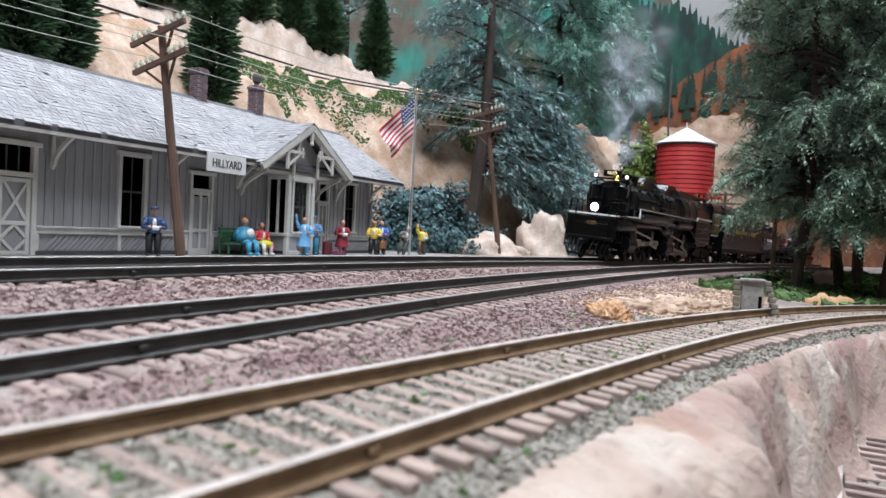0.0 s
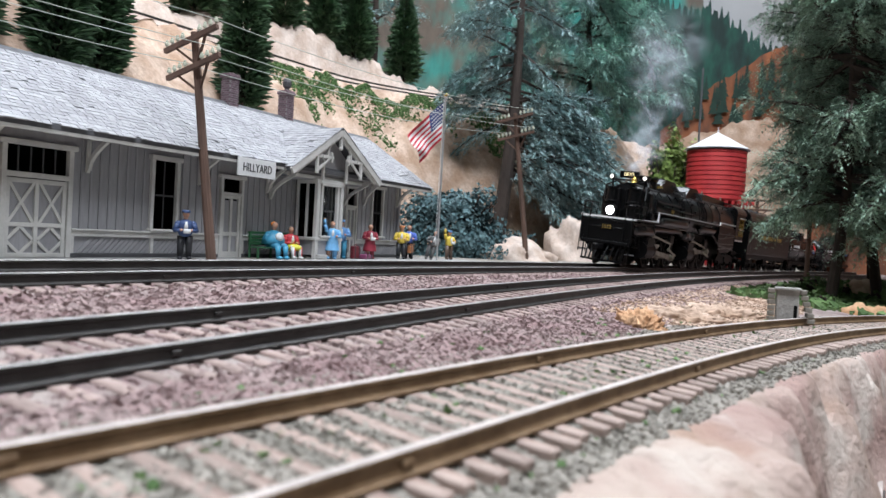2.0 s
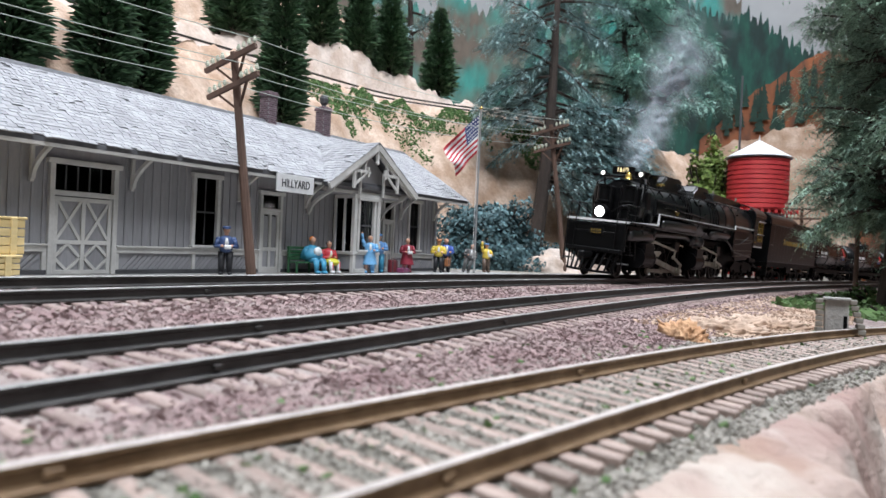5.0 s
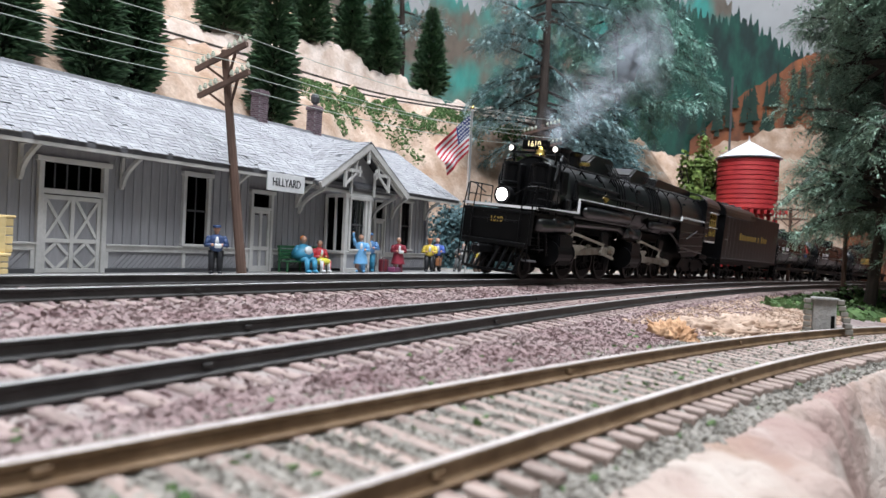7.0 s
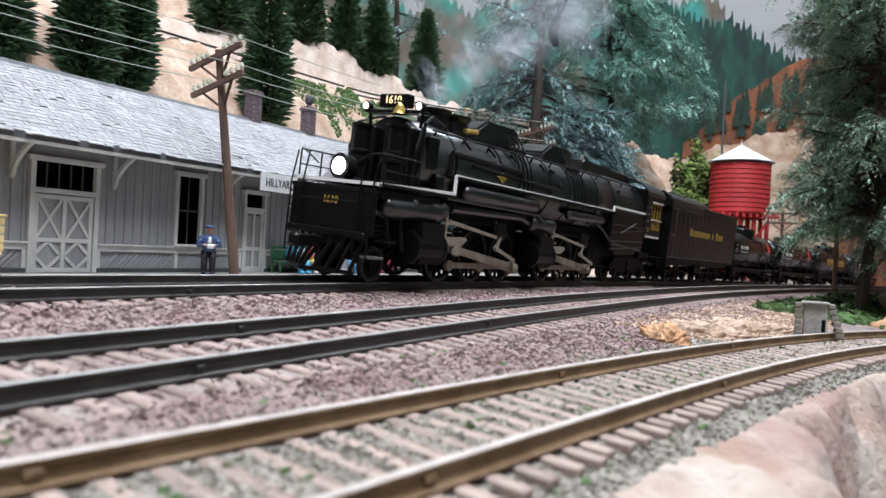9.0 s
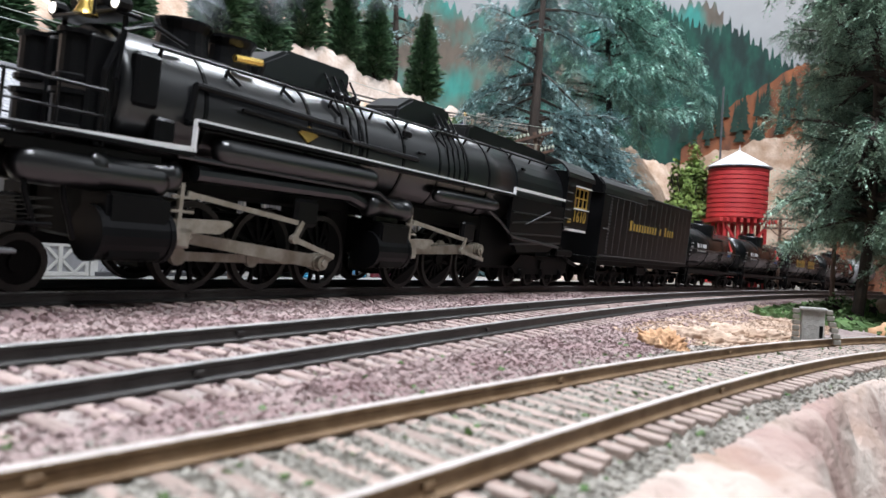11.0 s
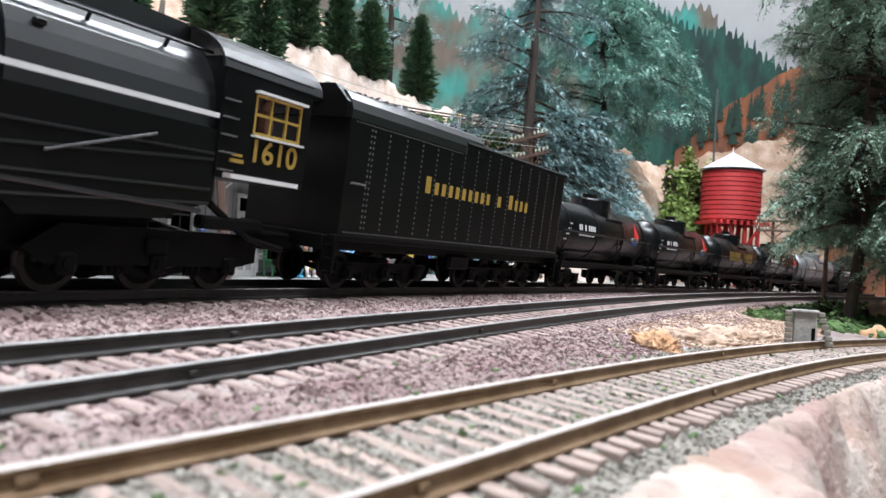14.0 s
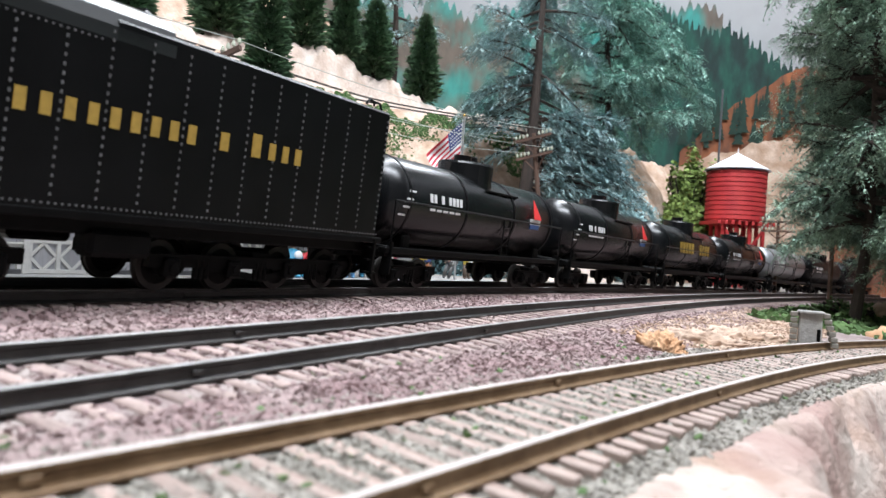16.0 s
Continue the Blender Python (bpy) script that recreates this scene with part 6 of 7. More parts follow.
# ---- trees ----
def fir(x, w, z, high, wide, seed):
    """A bottle-brush fir: trunk and a cone of short needled twigs."""
    t = thing("fir_tree", HILL @ place(x, w, z), "dark green bottle-brush model fir on the slope", "tree", "firs on the hillside")
    rnd = random.Random(seed)
    part("trunk", rod(fresh(), (0, 0, -0.5), (0, 0, high * 0.96), 0.22, 0.03, 7), M_bark, t)
    vs, fs = [], []
    n = int(2200 + high * 260)
    for i in range(n):
        u = rnd.random() ** 0.75
        zz = high * (0.06 + 0.94 * (1 - u))
        reach = wide * (0.12 + 0.98 * u ** 0.55) * (1 - 0.25 * max(u - 0.85, 0) / 0.15) * rnd.uniform(0.62, 1.05) * (1 + 0.12 * math.sin(zz * 5))
        a = rnd.uniform(0, 6.283)
        d = Vector((math.cos(a), math.sin(a), rnd.uniform(-0.25, 0.35))).normalized()
        side = d.cross(Vector((0, 0, 1))).normalized()
        p = Vector((0, 0, zz)) + d * reach * rnd.uniform(0.25, 0.6)
        L, b = reach * 0.45, rnd.uniform(0.05, 0.12)
        tip = p + d * L
        for s in (side, Vector((0, 0, 1))):
            k = len(vs)
            vs += [p - s * b * 0.5, p + d * L * 0.6 - s * b, tip, p + d * L * 0.6 + s * b]
            fs.append((k, k + 1, k + 2, k + 3))
    me = bpy.data.meshes.new("crown")
    me.from_pydata([v * K for v in vs], [], fs)
    me.materials.append(M_needle)
    c = new("crown", me)
    c.parent = t
    c["kind"] = "stuff"
    return t


for i, (x, w, z, high, wide) in enumerate((
        (35.3, 40.2, 15.4, 9.0, 2.5), (38.0, 41.5, 16.4, 9.0, 2.3), (43.9, 40.0, 16.8, 8.2, 2.2), (48.2, 39.3, 17.0, 7.6, 1.9), (51.0, 38.1, 16.1, 7.3, 2.3), (55.1, 35.5, 14.7, 8.4, 2.0),
        (31.2, 31.2, 7.7, 11.5, 1.85), (19.6, 31.0, 7.4, 9.2, 1.8), (22.0, 31.4, 7.6, 10.2, 1.65), (15.5, 31.0, 7.4, 8.5, 1.9), (11.0, 31.0, 7.0, 9.0, 2.4), (26.5, 43, 14.6, 8.0, 2.0), (30.5, 43.5, 15.0, 9.0, 2.0))):
    fir(x, w, z, high, wide, 100 + i)


def sprig(vs, fs, p, d, size, rnd, droop):
    """A flat fan of scale leaves along d."""
    side = d.cross(Vector((0, 0, 1)))
    side = side.normalized() if side.length > 0.01 else Vector((1, 0, 0))
    side = (side + Vector((0, 0, rnd.uniform(-1.2, 1.2)))).normalized()
    n = rnd.randint(4, 6)
    for j in range(n):
        u = j / n
        q = p + d * size * u + Vector((0, 0, -droop * u * u * size))
        for s in (-1, 1):
            o = (d * 0.7 + side * s * rnd.uniform(0.5, 1.0) + Vector((0, 0, rnd.uniform(-0.35, 0.25)))).normalized()
            L = size * (1 - u * 0.7) * rnd.uniform(0.3, 0.55)
            wv = o.cross(Vector((rnd.uniform(-0.4, 0.4), rnd.uniform(-0.4, 0.4), 1))).normalized() * L * rnd.uniform(0.10, 0.16)
            k = len(vs)
            vs += [q, q + o * L * 0.5 + wv, q + o * L, q + o * L * 0.5 - wv]
            fs.append((k, k + 1, k + 2, k + 3))


def sprig_tree(name, base, high, lean, limbs, leaf, mat, label, seed, trunk=0.5, size=1.1, droop=0.25):
    """A tree made of a real cedar sprig: a leaning trunk, long drooping limbs (height, azimuth, length, rise) and fans of leaves."""
    t = thing(name, place(*base), label, "tree")
    rnd = random.Random(seed)
    spine = lambda u: Vector((lean[0] * u + 0.25 * math.sin(u * 5), lean[1] * u, high * u))
    bm = fresh()
    for i in range(12):
        rod(bm, spine(i / 12), spine((i + 1) / 12), trunk * (1 - 0.8 * i / 12), trunk * (1 - 0.8 * (i + 1) / 12), 9)
    part("trunk", bm, M_bark, t, "tapered brown trunk")
    wood, vs, fs, tv, tf = fresh(), [], [], [], []
    for u, az, L, rise in limbs:
        a = radians(az)
        d = Vector((math.sin(a), math.cos(a), rise)).normalized()
        p, pts = spine(u), [spine(u)]
        seg = max(int(L / 0.8), 3)
        for i in range(seg):
            d = (d + Vector((rnd.uniform(-0.1, 0.1), rnd.uniform(-0.1, 0.1), rnd.uniform(-0.06, 0.03) - droop * 0.12))).normalized()
            p = p + d * (L / seg)
            pts.append(p)
            side = d.cross(Vector((0, 0, 1))).normalized()
            for s in (-1, 1):
                for _ in range(leaf):
                    o = (d * rnd.uniform(0.4, 1.0) + side * s * rnd.uniform(0.3, 1.0) + Vector((0, 0, rnd.uniform(-0.9, 0.45)))).normalized()
                    reach = (0.5 + L * 0.3 * (1.1 - i / seg)) * rnd.uniform(0.4, 1.1)
                    q = p + d * rnd.uniform(-0.5, 0.5)
                    tip = q + o * reach
                    if rnd.random() < 0.5:
                        k = len(tv)
                        sv = o.orthogonal().normalized() * 0.035
                        tv += [q - sv, q + sv, tip]
                        tf.append((k, k + 1, k + 2))
                    for f in (0.25, 0.5, 0.75, 1.0):
                        sprig(vs, fs, q + o * reach * f * rnd.uniform(0.8, 1.1), (o + Vector((rnd.uniform(-0.4, 0.4), rnd.uniform(-0.4, 0.4), rnd.uniform(-0.3, 0.1)))).normalized(), size * rnd.uniform(0.6, 1.15), rnd, droop)
        for i, (a_, b_) in enumerate(zip(pts, pts[1:])):
            rod(wood, a_, b_, 0.12 * (1 - i / seg) + 0.03, 0.12 * (1 - (i + 1) / seg) + 0.02, 5, False)
    tw = bpy.data.meshes.new("twig_wood")
    tw.from_pydata([v * K for v in tv], [], tf)
    tw.materials.append(M_bark)
    to = new("twig_wood", tw)
    to.parent = t
    to["kind"] = "stuff"
    part("limb_wood", wood, M_bark, t, "thin brown limbs")["kind"] = "stuff"
    me = bpy.data.meshes.new("crown")
    me.from_pydata([v * K for v in vs], [], fs)
    me.materials.append(mat)
    c = new("crown", me)
    c.parent = t
    c["kind"] = "stuff"
    return t


def limb_set(seed, n, u0, u1, l0, l1, az=(0, 360), rise=(-0.15, 0.3)):
    r = random.Random(seed)
    return [(u0 + (u1 - u0) * (i + r.random()) / n, r.uniform(*az), (l0 + (l1 - l0) * (i / n)) * r.uniform(0.75, 1.15), r.uniform(*rise)) for i in range(n)]


sprig_tree("cedar_tree", (8.4, 57.0, 0.8), 27, (1.8, 1.5), limb_set(1, 24, 0.5, 0.97, 6.5, 4.5, (-120, 130), (-0.6, 0.7)) + limb_set(11, 34, 0.2, 0.47, 10.5, 7.5, (60, 118), (-0.4, 0.35))
           + limb_set(12, 14, 0.36, 0.75, 6.0, 5.5, (235, 310), (-0.4, 0.5)) + [(0.33, 95, 11.5, 0.05), (0.36, 105, 10.5, 0.0)],
           4, M_spray, "blue-green cedar sprig tree with a bare leaning trunk", 21, 0.66, 0.8, 0.4)
sprig_tree("cedar_tree", (18.0, 66.0, 3.0), 27, (-1.0, 0), limb_set(2, 50, 0.36, 0.99, 7.5, 6.0, rise=(-0.6, 0.6)) + [(0.72, 100, 12.0, 0.1), (0.74, 105, 9.0, 0.1)], 4, M_teal, "green cedar sprig tree before the backdrop", 22, 0.5, 1.0, 0.6)
cedar = sprig_tree("cedar_tree", (18.0, 28.0, -0.6), 15.5, (1.2, 1.0), limb_set(3, 84, 0.24, 0.98, 3.0, 2.6, rise=(-0.5, 0.75)) + [(0.5, 285, 3.6, 0.5), (0.36, 280, 3.4, 0.1), (0.28, 275, 3.2, 0.0), (0.95, 290, 3.5, 0.2)], 6, M_cedar, "dense green cedar sprig tree beside the track", 23, 0.24, 0.6, 0.8)
for x, y, z, turn, size in ((22.6, 31.5, -0.6, 140, 1.05), (28.0, 39.5, -1.0, 60, 1.3), (37.0, 50.0, -1.5, 200, 1.7), (21.2, 27.0, -0.8, 250, 1.0), (25.5, 34.5, -0.8, 20, 1.15), (33.0, 42.0, -1.0, 300, 1.4)):
    copy_thing(cedar, place(x, y, z, turn) @ Matrix.Scale(size, 4))
sprig_tree("cedar_tree", (-3.0, 70.0, 13.0), 18.0, (0.4, 0.2), limb_set(6, 16, 0.35, 0.95, 5, 4), 2, M_spray, "blue-green cedar sprig tree on the hillside", 26, 0.5, 1.2)


def shrub(name, base, rx, ry, rz, n, leaf, mat, label, seed):
    """A mound of many small leaves over a knot of stems."""
    t = thing(name, place(*base), label, "shrub")
    rnd = random.Random(seed)
    vs, fs, bm = [], [], fresh()
    for i in range(26):
        a = rnd.uniform(0, 6.283)
        tube(bm, [(0, 0, -0.2), (rx * 0.45 * math.cos(a), ry * 0.45 * math.sin(a), rz * 0.5), (rx * 0.8 * math.cos(a), ry * 0.8 * math.sin(a), rz * rnd.uniform(0.4, 0.9))], 0.06, 4)
    part("stem_wood", bm, M_bark, t)
    for i in range(n):
        a, b = rnd.uniform(0, 6.283), math.asin(rnd.uniform(-0.1, 1))
        d = Vector((math.cos(a) * math.cos(b), math.sin(a) * math.cos(b), math.sin(b)))
        lump = 1 + 0.22 * noise3(d.x * 2.2 + seed, d.y * 2.2, d.z * 2.2) * 2
        p = Vector((d.x * rx, d.y * ry, d.z * rz)) * lump * rnd.uniform(0.72, 1.02)
        o = Vector((rnd.uniform(-1, 1), rnd.uniform(-1, 1), rnd.uniform(-0.4, 1))).normalized()
        s = o.cross(d + Vector((0.01, 0, 0))).normalized() * leaf * 0.42
        k = len(vs)
        vs += [p, p + o * leaf * 0.5 + s, p + o * leaf, p + o * leaf * 0.5 - s]
        fs.append((k, k + 1, k + 2, k + 3))
    me = bpy.data.meshes.new("foliage")
    me.from_pydata([v * K for v in vs], [], fs)
    me.materials.append(mat)
    c = new("foliage", me)
    c.parent = t
    c["kind"] = "stuff"
    return t


shrub("shrub", (4.1, 47.6, -0.1), 3.5, 2.5, 4.6, 13000, 0.28, M_shrub, "dark blue-green shrub mound beside the depot", 31)
shrub("shrub", (26.0, 66.5, 3.0), 2.4, 2.2, 8.6, 7000, 0.4, M_lime, "yellow-green bush beside the water tower", 32)
shrub("shrub", (9.0, 55.5, 0.0), 2.6, 1.6, 1.6, 2500, 0.25, M_shrub, "low grey-green brush under the cedar", 33)
for i, (x, y, z, r) in enumerate(((19.5, 30.5, -0.5, 1.1), (17.2, 27.5, -0.6, 0.8), (21.5, 29.0, -0.7, 1.2), (23.0, 27.0, -0.8, 1.0), (21.0, 33.5, -0.4, 1.2))):
    shrub("shrub", (x, y, z), r, r, r * 0.6, 1300, 0.16, M_tuft, "low green foam bush by the curve", 40 + i)


def boulder(x, y, z, rx, ry, rz, seed, mat, label, broken=0.0):
    bm = fresh()
    bmesh.ops.create_icosphere(bm, subdivisions=5 if broken else 4, radius=1)
    for v in bm.verts:
        k = 1 + 0.25 * noise3(v.co.x * 1.5 + seed, v.co.y * 1.5, v.co.z * 1.5) + 0.14 * noise3(v.co.x * 4, v.co.y * 4, v.co.z * 4 + seed) + broken * abs(noise3(v.co.x * 8 + seed, v.co.y * 5, v.co.z * 8))
        v.co = Vector((v.co.x * rx * k, v.co.y * ry * k, v.co.z * rz * k))
    ob = link("boulder", bm, mat, smooth=True)
    ob.matrix_world = place(x, y, z, seed * 40)
    return tagged(ob, label, "boulder")


boulder(8.6, 47.8, -0.5, 3.6, 2.0, 1.75, 1, M_chalk, "pale rounded plaster boulder behind the track")
boulder(13.5, 53.0, -0.5, 2.4, 2.0, 3.9, 2, M_chalk, "pale upright plaster boulder behind the track")
boulder(18.0, 59.5, 0.0, 3.8, 2.4, 7.5, 3, M_dirt, "tall tan plaster rock behind the locomotive")
boulder(20.2, 31.8, -1.2, 1.3, 1.0, 1.2, 4, M_ochre, "orange earth mound under the trees")
boulder(17.0, 24.2, -1.2, 1.3, 0.9, 0.95, 5, M_ochre, "orange earth mound under the trees")
boulder(22.8, 33.0, -0.9, 1.4, 1.0, 1.2, 6, M_dirt, "tan mound under the trees")


# ---- water tower ----
def water_tower():
    t = thing("water_tower", place(28.9, 63.0, -0.6) @ Matrix.Diagonal((0.92, 0.92, 1, 1)), "red wooden water tower with pale conical roof", "water tower")
    red, grey = material("red_tank_boards", (0.50, 0.035, 0.035), 0.6, vary=0.2, scale=80, colour2=(0.42, 0.025, 0.03), objects=0.15), material("pale_roof", (0.62, 0.63, 0.66), 0.6, vary=0.12, scale=60)
    part("tank", rod(fresh(), (0, 0, 6.4), (0, 0, 10.95), 2.7, 2.62, 40), red, t)
    for i in range(11):
        z = 6.5 + 0.41 * i
        part("tank_board", lathe(fresh(), [(2.68, z), (2.79, z + 0.03), (2.76, z + 0.36), (2.66, z + 0.39)], 40), red, t)
    part("roof", lathe(fresh(), [(3.05, 10.95), (3.08, 11.02), (0.15, 12.55), (0.05, 12.6)], 16), grey, t)
    part("finial", rod(fresh(), (0, 0, 12.5), (0, 0, 13.1), 0.09, 0.02, 6), grey, t)
    part("gutter", lathe(fresh(), [(2.72, 10.8), (2.82, 10.84), (2.82, 10.94), (2.72, 10.96)], 40), M_tooth, t)
    for i in range(9):
        part("deck_beam", box(fresh(), -2.6 + 0.65 * i, 0, 6.2, 0.3, 5.4, 0.34, 0.03), red, t)
    for i in range(4):
        for j in range(4):
            x, y = -1.95 + 1.3 * i, -1.95 + 1.3 * j
            part("leg", box(fresh(), x, y, 3.0, 0.3, 0.3, 6.1, 0.02), red, t)
    for y in (-1.95, 1.95):
        part("brace", bar(fresh(), (-1.95, y - 0.2, 0.5), (1.95, y - 0.2, 5.8), 0.1, 0.24), red, t)
        part("brace", bar(fresh(), (1.95, y - 0.24, 0.5), (-1.95, y - 0.24, 5.8), 0.1, 0.24), red, t)
    part("spout", tube(fresh(), [(2.5, -1.2, 6.9), (3.1, -1.8, 7.2), (4.7, -2.6, 9.4)], 0.17, 8), M_tooth, t, "dark raised filling spout")
    part("pole", rod(fresh(), (-0.5, 3.3, 6), (-0.5, 3.3, 19.0), 0.12, 0.1, 6), M_tooth, t)


water_tower()


# ---- telegraph poles and wires ----
M_pole = material("brown_pole", (0.13, 0.075, 0.055), 0.85, vary=0.35, scale=120, stretch=(1, 1, 0.2), bump=0.5)
M_ins = material("pale_green_insulator", (0.48, 0.50, 0.40), 0.4, vary=0.15)
M_wire = material("pale_wire", (0.50, 0.55, 0.50), 0.5, vary=0.1)
ARMS = {}


def telegraph_pole(key, base, top, arm, r, label):
    t = thing("telegraph_pole", place(*base), label, "telegraph pole", "telegraph poles along the line")
    b, tp = Vector(base), Vector(top)
    v = tp - b
    part("post", rod(fresh(), (0, 0, -0.3), v, r, r * 0.72, 10), M_pole, t)
    ARMS[key] = []
    side = Vector(arm).normalized()
    for k, f in enumerate((0.965, 0.845)):
        c = v * f + side.cross(v).normalized() * (r + 0.02)
        a = part("crossarm", bar(fresh(), c - side * 1.3, c + side * 1.3, 0.14, 0.17), M_pole, t)
        bm = fresh()
        for s in (-1, 1):
            bar(bm, c + side * 0.75 * s - Vector((0, 0, 0.06)), v * (f - 0.105), 0.08, 0.08)
        part("arm_brace", bm, M_pole, t)
        pin, n = None, 0
        for s in (-1.22, -0.95, -0.68, -0.42, 0.42, 0.68, 0.95, 1.22):
            p = c + side * s + Vector((0, 0, 0.08))
            if pin is None:
                pin = part("insulator", lathe(fresh(), [(0.03, 0), (0.03, 0.1), (0.085, 0.11), (0.075, 0.2), (0.055, 0.22), (0.05, 0.28), (0.01, 0.3)], 8), M_ins, t)
                pin.matrix_basis = place(*p)
            else:
                again(pin, t, place(*p))
            ARMS[key].append(b + p + Vector((0, 0, 0.2)))


telegraph_pole("near", (-6.35, 26.28, 0), (-7.37, 26.3, 8.12), (0.82, -0.5, 0.27), 0.19, "leaning brown telegraph pole with two crossarms before the depot")
telegraph_pole("far", (8.94, 46.3, 0), (7.6, 46.3, 9.55), (0.82, -0.55, 0.2), 0.19, "leaning brown telegraph pole with two crossarms by the cedar")
telegraph_pole("back", (30.9, 59.0, -0.6), (30.9, 59.0, 6.01), (0.85, -0.5, 0.0), 0.16, "brown telegraph pole with two crossarms near the water tower")
telegraph_pole("end", (23.11, 38.2, -0.6), (23.11, 38.2, 4.01), (0.85, -0.5, 0.0), 0.14, "short telegraph pole with two crossarms at the far curve")
telegraph_pole("left", (-21.5, 6.0, 0), (-21.7, 6.0, 8.6), (0.82, -0.5, 0.2), 0.19, "brown telegraph pole with two crossarms along the line")


def wires():
    w = tagged(new("telegraph_wires"), "pale sagging wires strung between the poles", "wires")
    for a, b in (("left", "near"), ("near", "far")):
        for i in (0, 7, 11, 15):
            p, q = ARMS[a][i], ARMS[b][i]
            pts = [p.lerp(q, k / 14) - Vector((0, 0, 0.5 * 4 * (k / 14) * (1 - k / 14))) for k in range(15)]
            part("wire", tube(fresh(), pts, 0.014, 5), M_wire, w)


wires()


# ---- flag and pole ----
def flag():
    t = thing("flag_pole", place(2.53, 38.6, 0, 12), "thin silver flag pole with a striped flag", "flag pole")
    silver = material("silver_pole", (0.55, 0.55, 0.56), 0.35, 0.7, 0.1)
    top = 8.85
    part("pole", rod(fresh(), (0, 0, 0), (0, 0, top), 0.06, 0.045, 8), silver, t)
    part("finial", ball(fresh(), 0, 0, top + 0.06, 0.09), M_brass, t)
    part("halyard", rod(fresh(), (-0.14, -0.05, 0.8), (-0.1, -0.05, top - 0.2), 0.015, seg=4), M_paint_white, t)
    part("cleat", box(fresh(), -0.05, -0.05, 1.0, 0.14, 0.08, 0.3, 0.02), silver, t)
    fl = tagged(new("flag"), "red and white striped flag with blue canton, hanging in folds")
    fl.parent = t
    white = material("flag_white", (0.72, 0.70, 0.69), 0.8, vary=0.1, scale=300)
    redc = material("flag_red", (0.48, 0.03, 0.05), 0.8, vary=0.15, scale=300)
    blue = material("flag_blue", (0.03, 0.05, 0.16), 0.8, vary=0.15, scale=300)
    bm = fresh()
    nu, nv, L, Hh = 26, 26, 2.7, 2.0
    # the fly droops away from the pole; folds deepen towards its end
    def cloth(u, v):
        sag = 1.95 * u ** 1.1
        x = -0.1 - 1.95 * u * (1 - 0.4 * v)
        y = -0.35 * u + 0.3 * u * math.sin(u * 9 + v * 4.2) + 0.12 * u * math.sin(v * 7)
        return Vector((x, y, top - 0.35 - Hh * v * (1 - 0.28 * u) - sag - 0.1 * u * math.sin(v * 6)))
    g = [[bm.verts.new(cloth(i / nu, j / nv)) for j in range(nv + 1)] for i in range(nu + 1)]
    for i in range(nu):
        for j in range(nv):
            f = bm.faces.new((g[i][j], g[i + 1][j], g[i + 1][j + 1], g[i][j + 1]))
            f.material_index = 2 if i < nu * 0.4 and j < 14 else int(j / 2) % 2
    part("cloth", bm, [redc, white, blue], fl, smooth=True)
    star = None
    for r in range(5):
        for c in range(6):
            u, v = 0.035 + 0.065 * c, 0.05 + 0.105 * r
            p = cloth(u, v) + Vector((0, -0.03, 0))
            if star is None:
                star = part("star", lathe(fresh(), [(0.045, -0.01), (0.045, 0.01)], 5, "y"), white, fl)
                star.matrix_basis = place(*p)
            else:
                again(star, fl, place(*p))


flag()


# ---- painted figures on the platform: each one mesh ----
SKIN = material("painted_flesh", (0.58, 0.32, 0.22), 0.55, vary=0.12, scale=600)
PAINT = {n: material("figure_" + n, tuple(min(v * 1.45, 0.78) for v in c), 0.5, vary=0.18, scale=500) for n, c in dict(
    navy=(0.035, 0.06, 0.14), black=(0.015, 0.015, 0.018), white=(0.70, 0.69, 0.67), teal=(0.035, 0.20, 0.32), orange=(0.65, 0.16, 0.03), yellow=(0.62, 0.50, 0.05),
    red=(0.45, 0.04, 0.05), sky=(0.13, 0.32, 0.62), maroon=(0.20, 0.02, 0.035), mustard=(0.68, 0.40, 0.06), royal=(0.06, 0.11, 0.36), grey=(0.09, 0.09, 0.09), brown=(0.09, 0.06, 0.045), cap=(0.10, 0.22, 0.42), hair=(0.28, 0.14, 0.07), tan=(0.38, 0.16, 0.07)).items()}


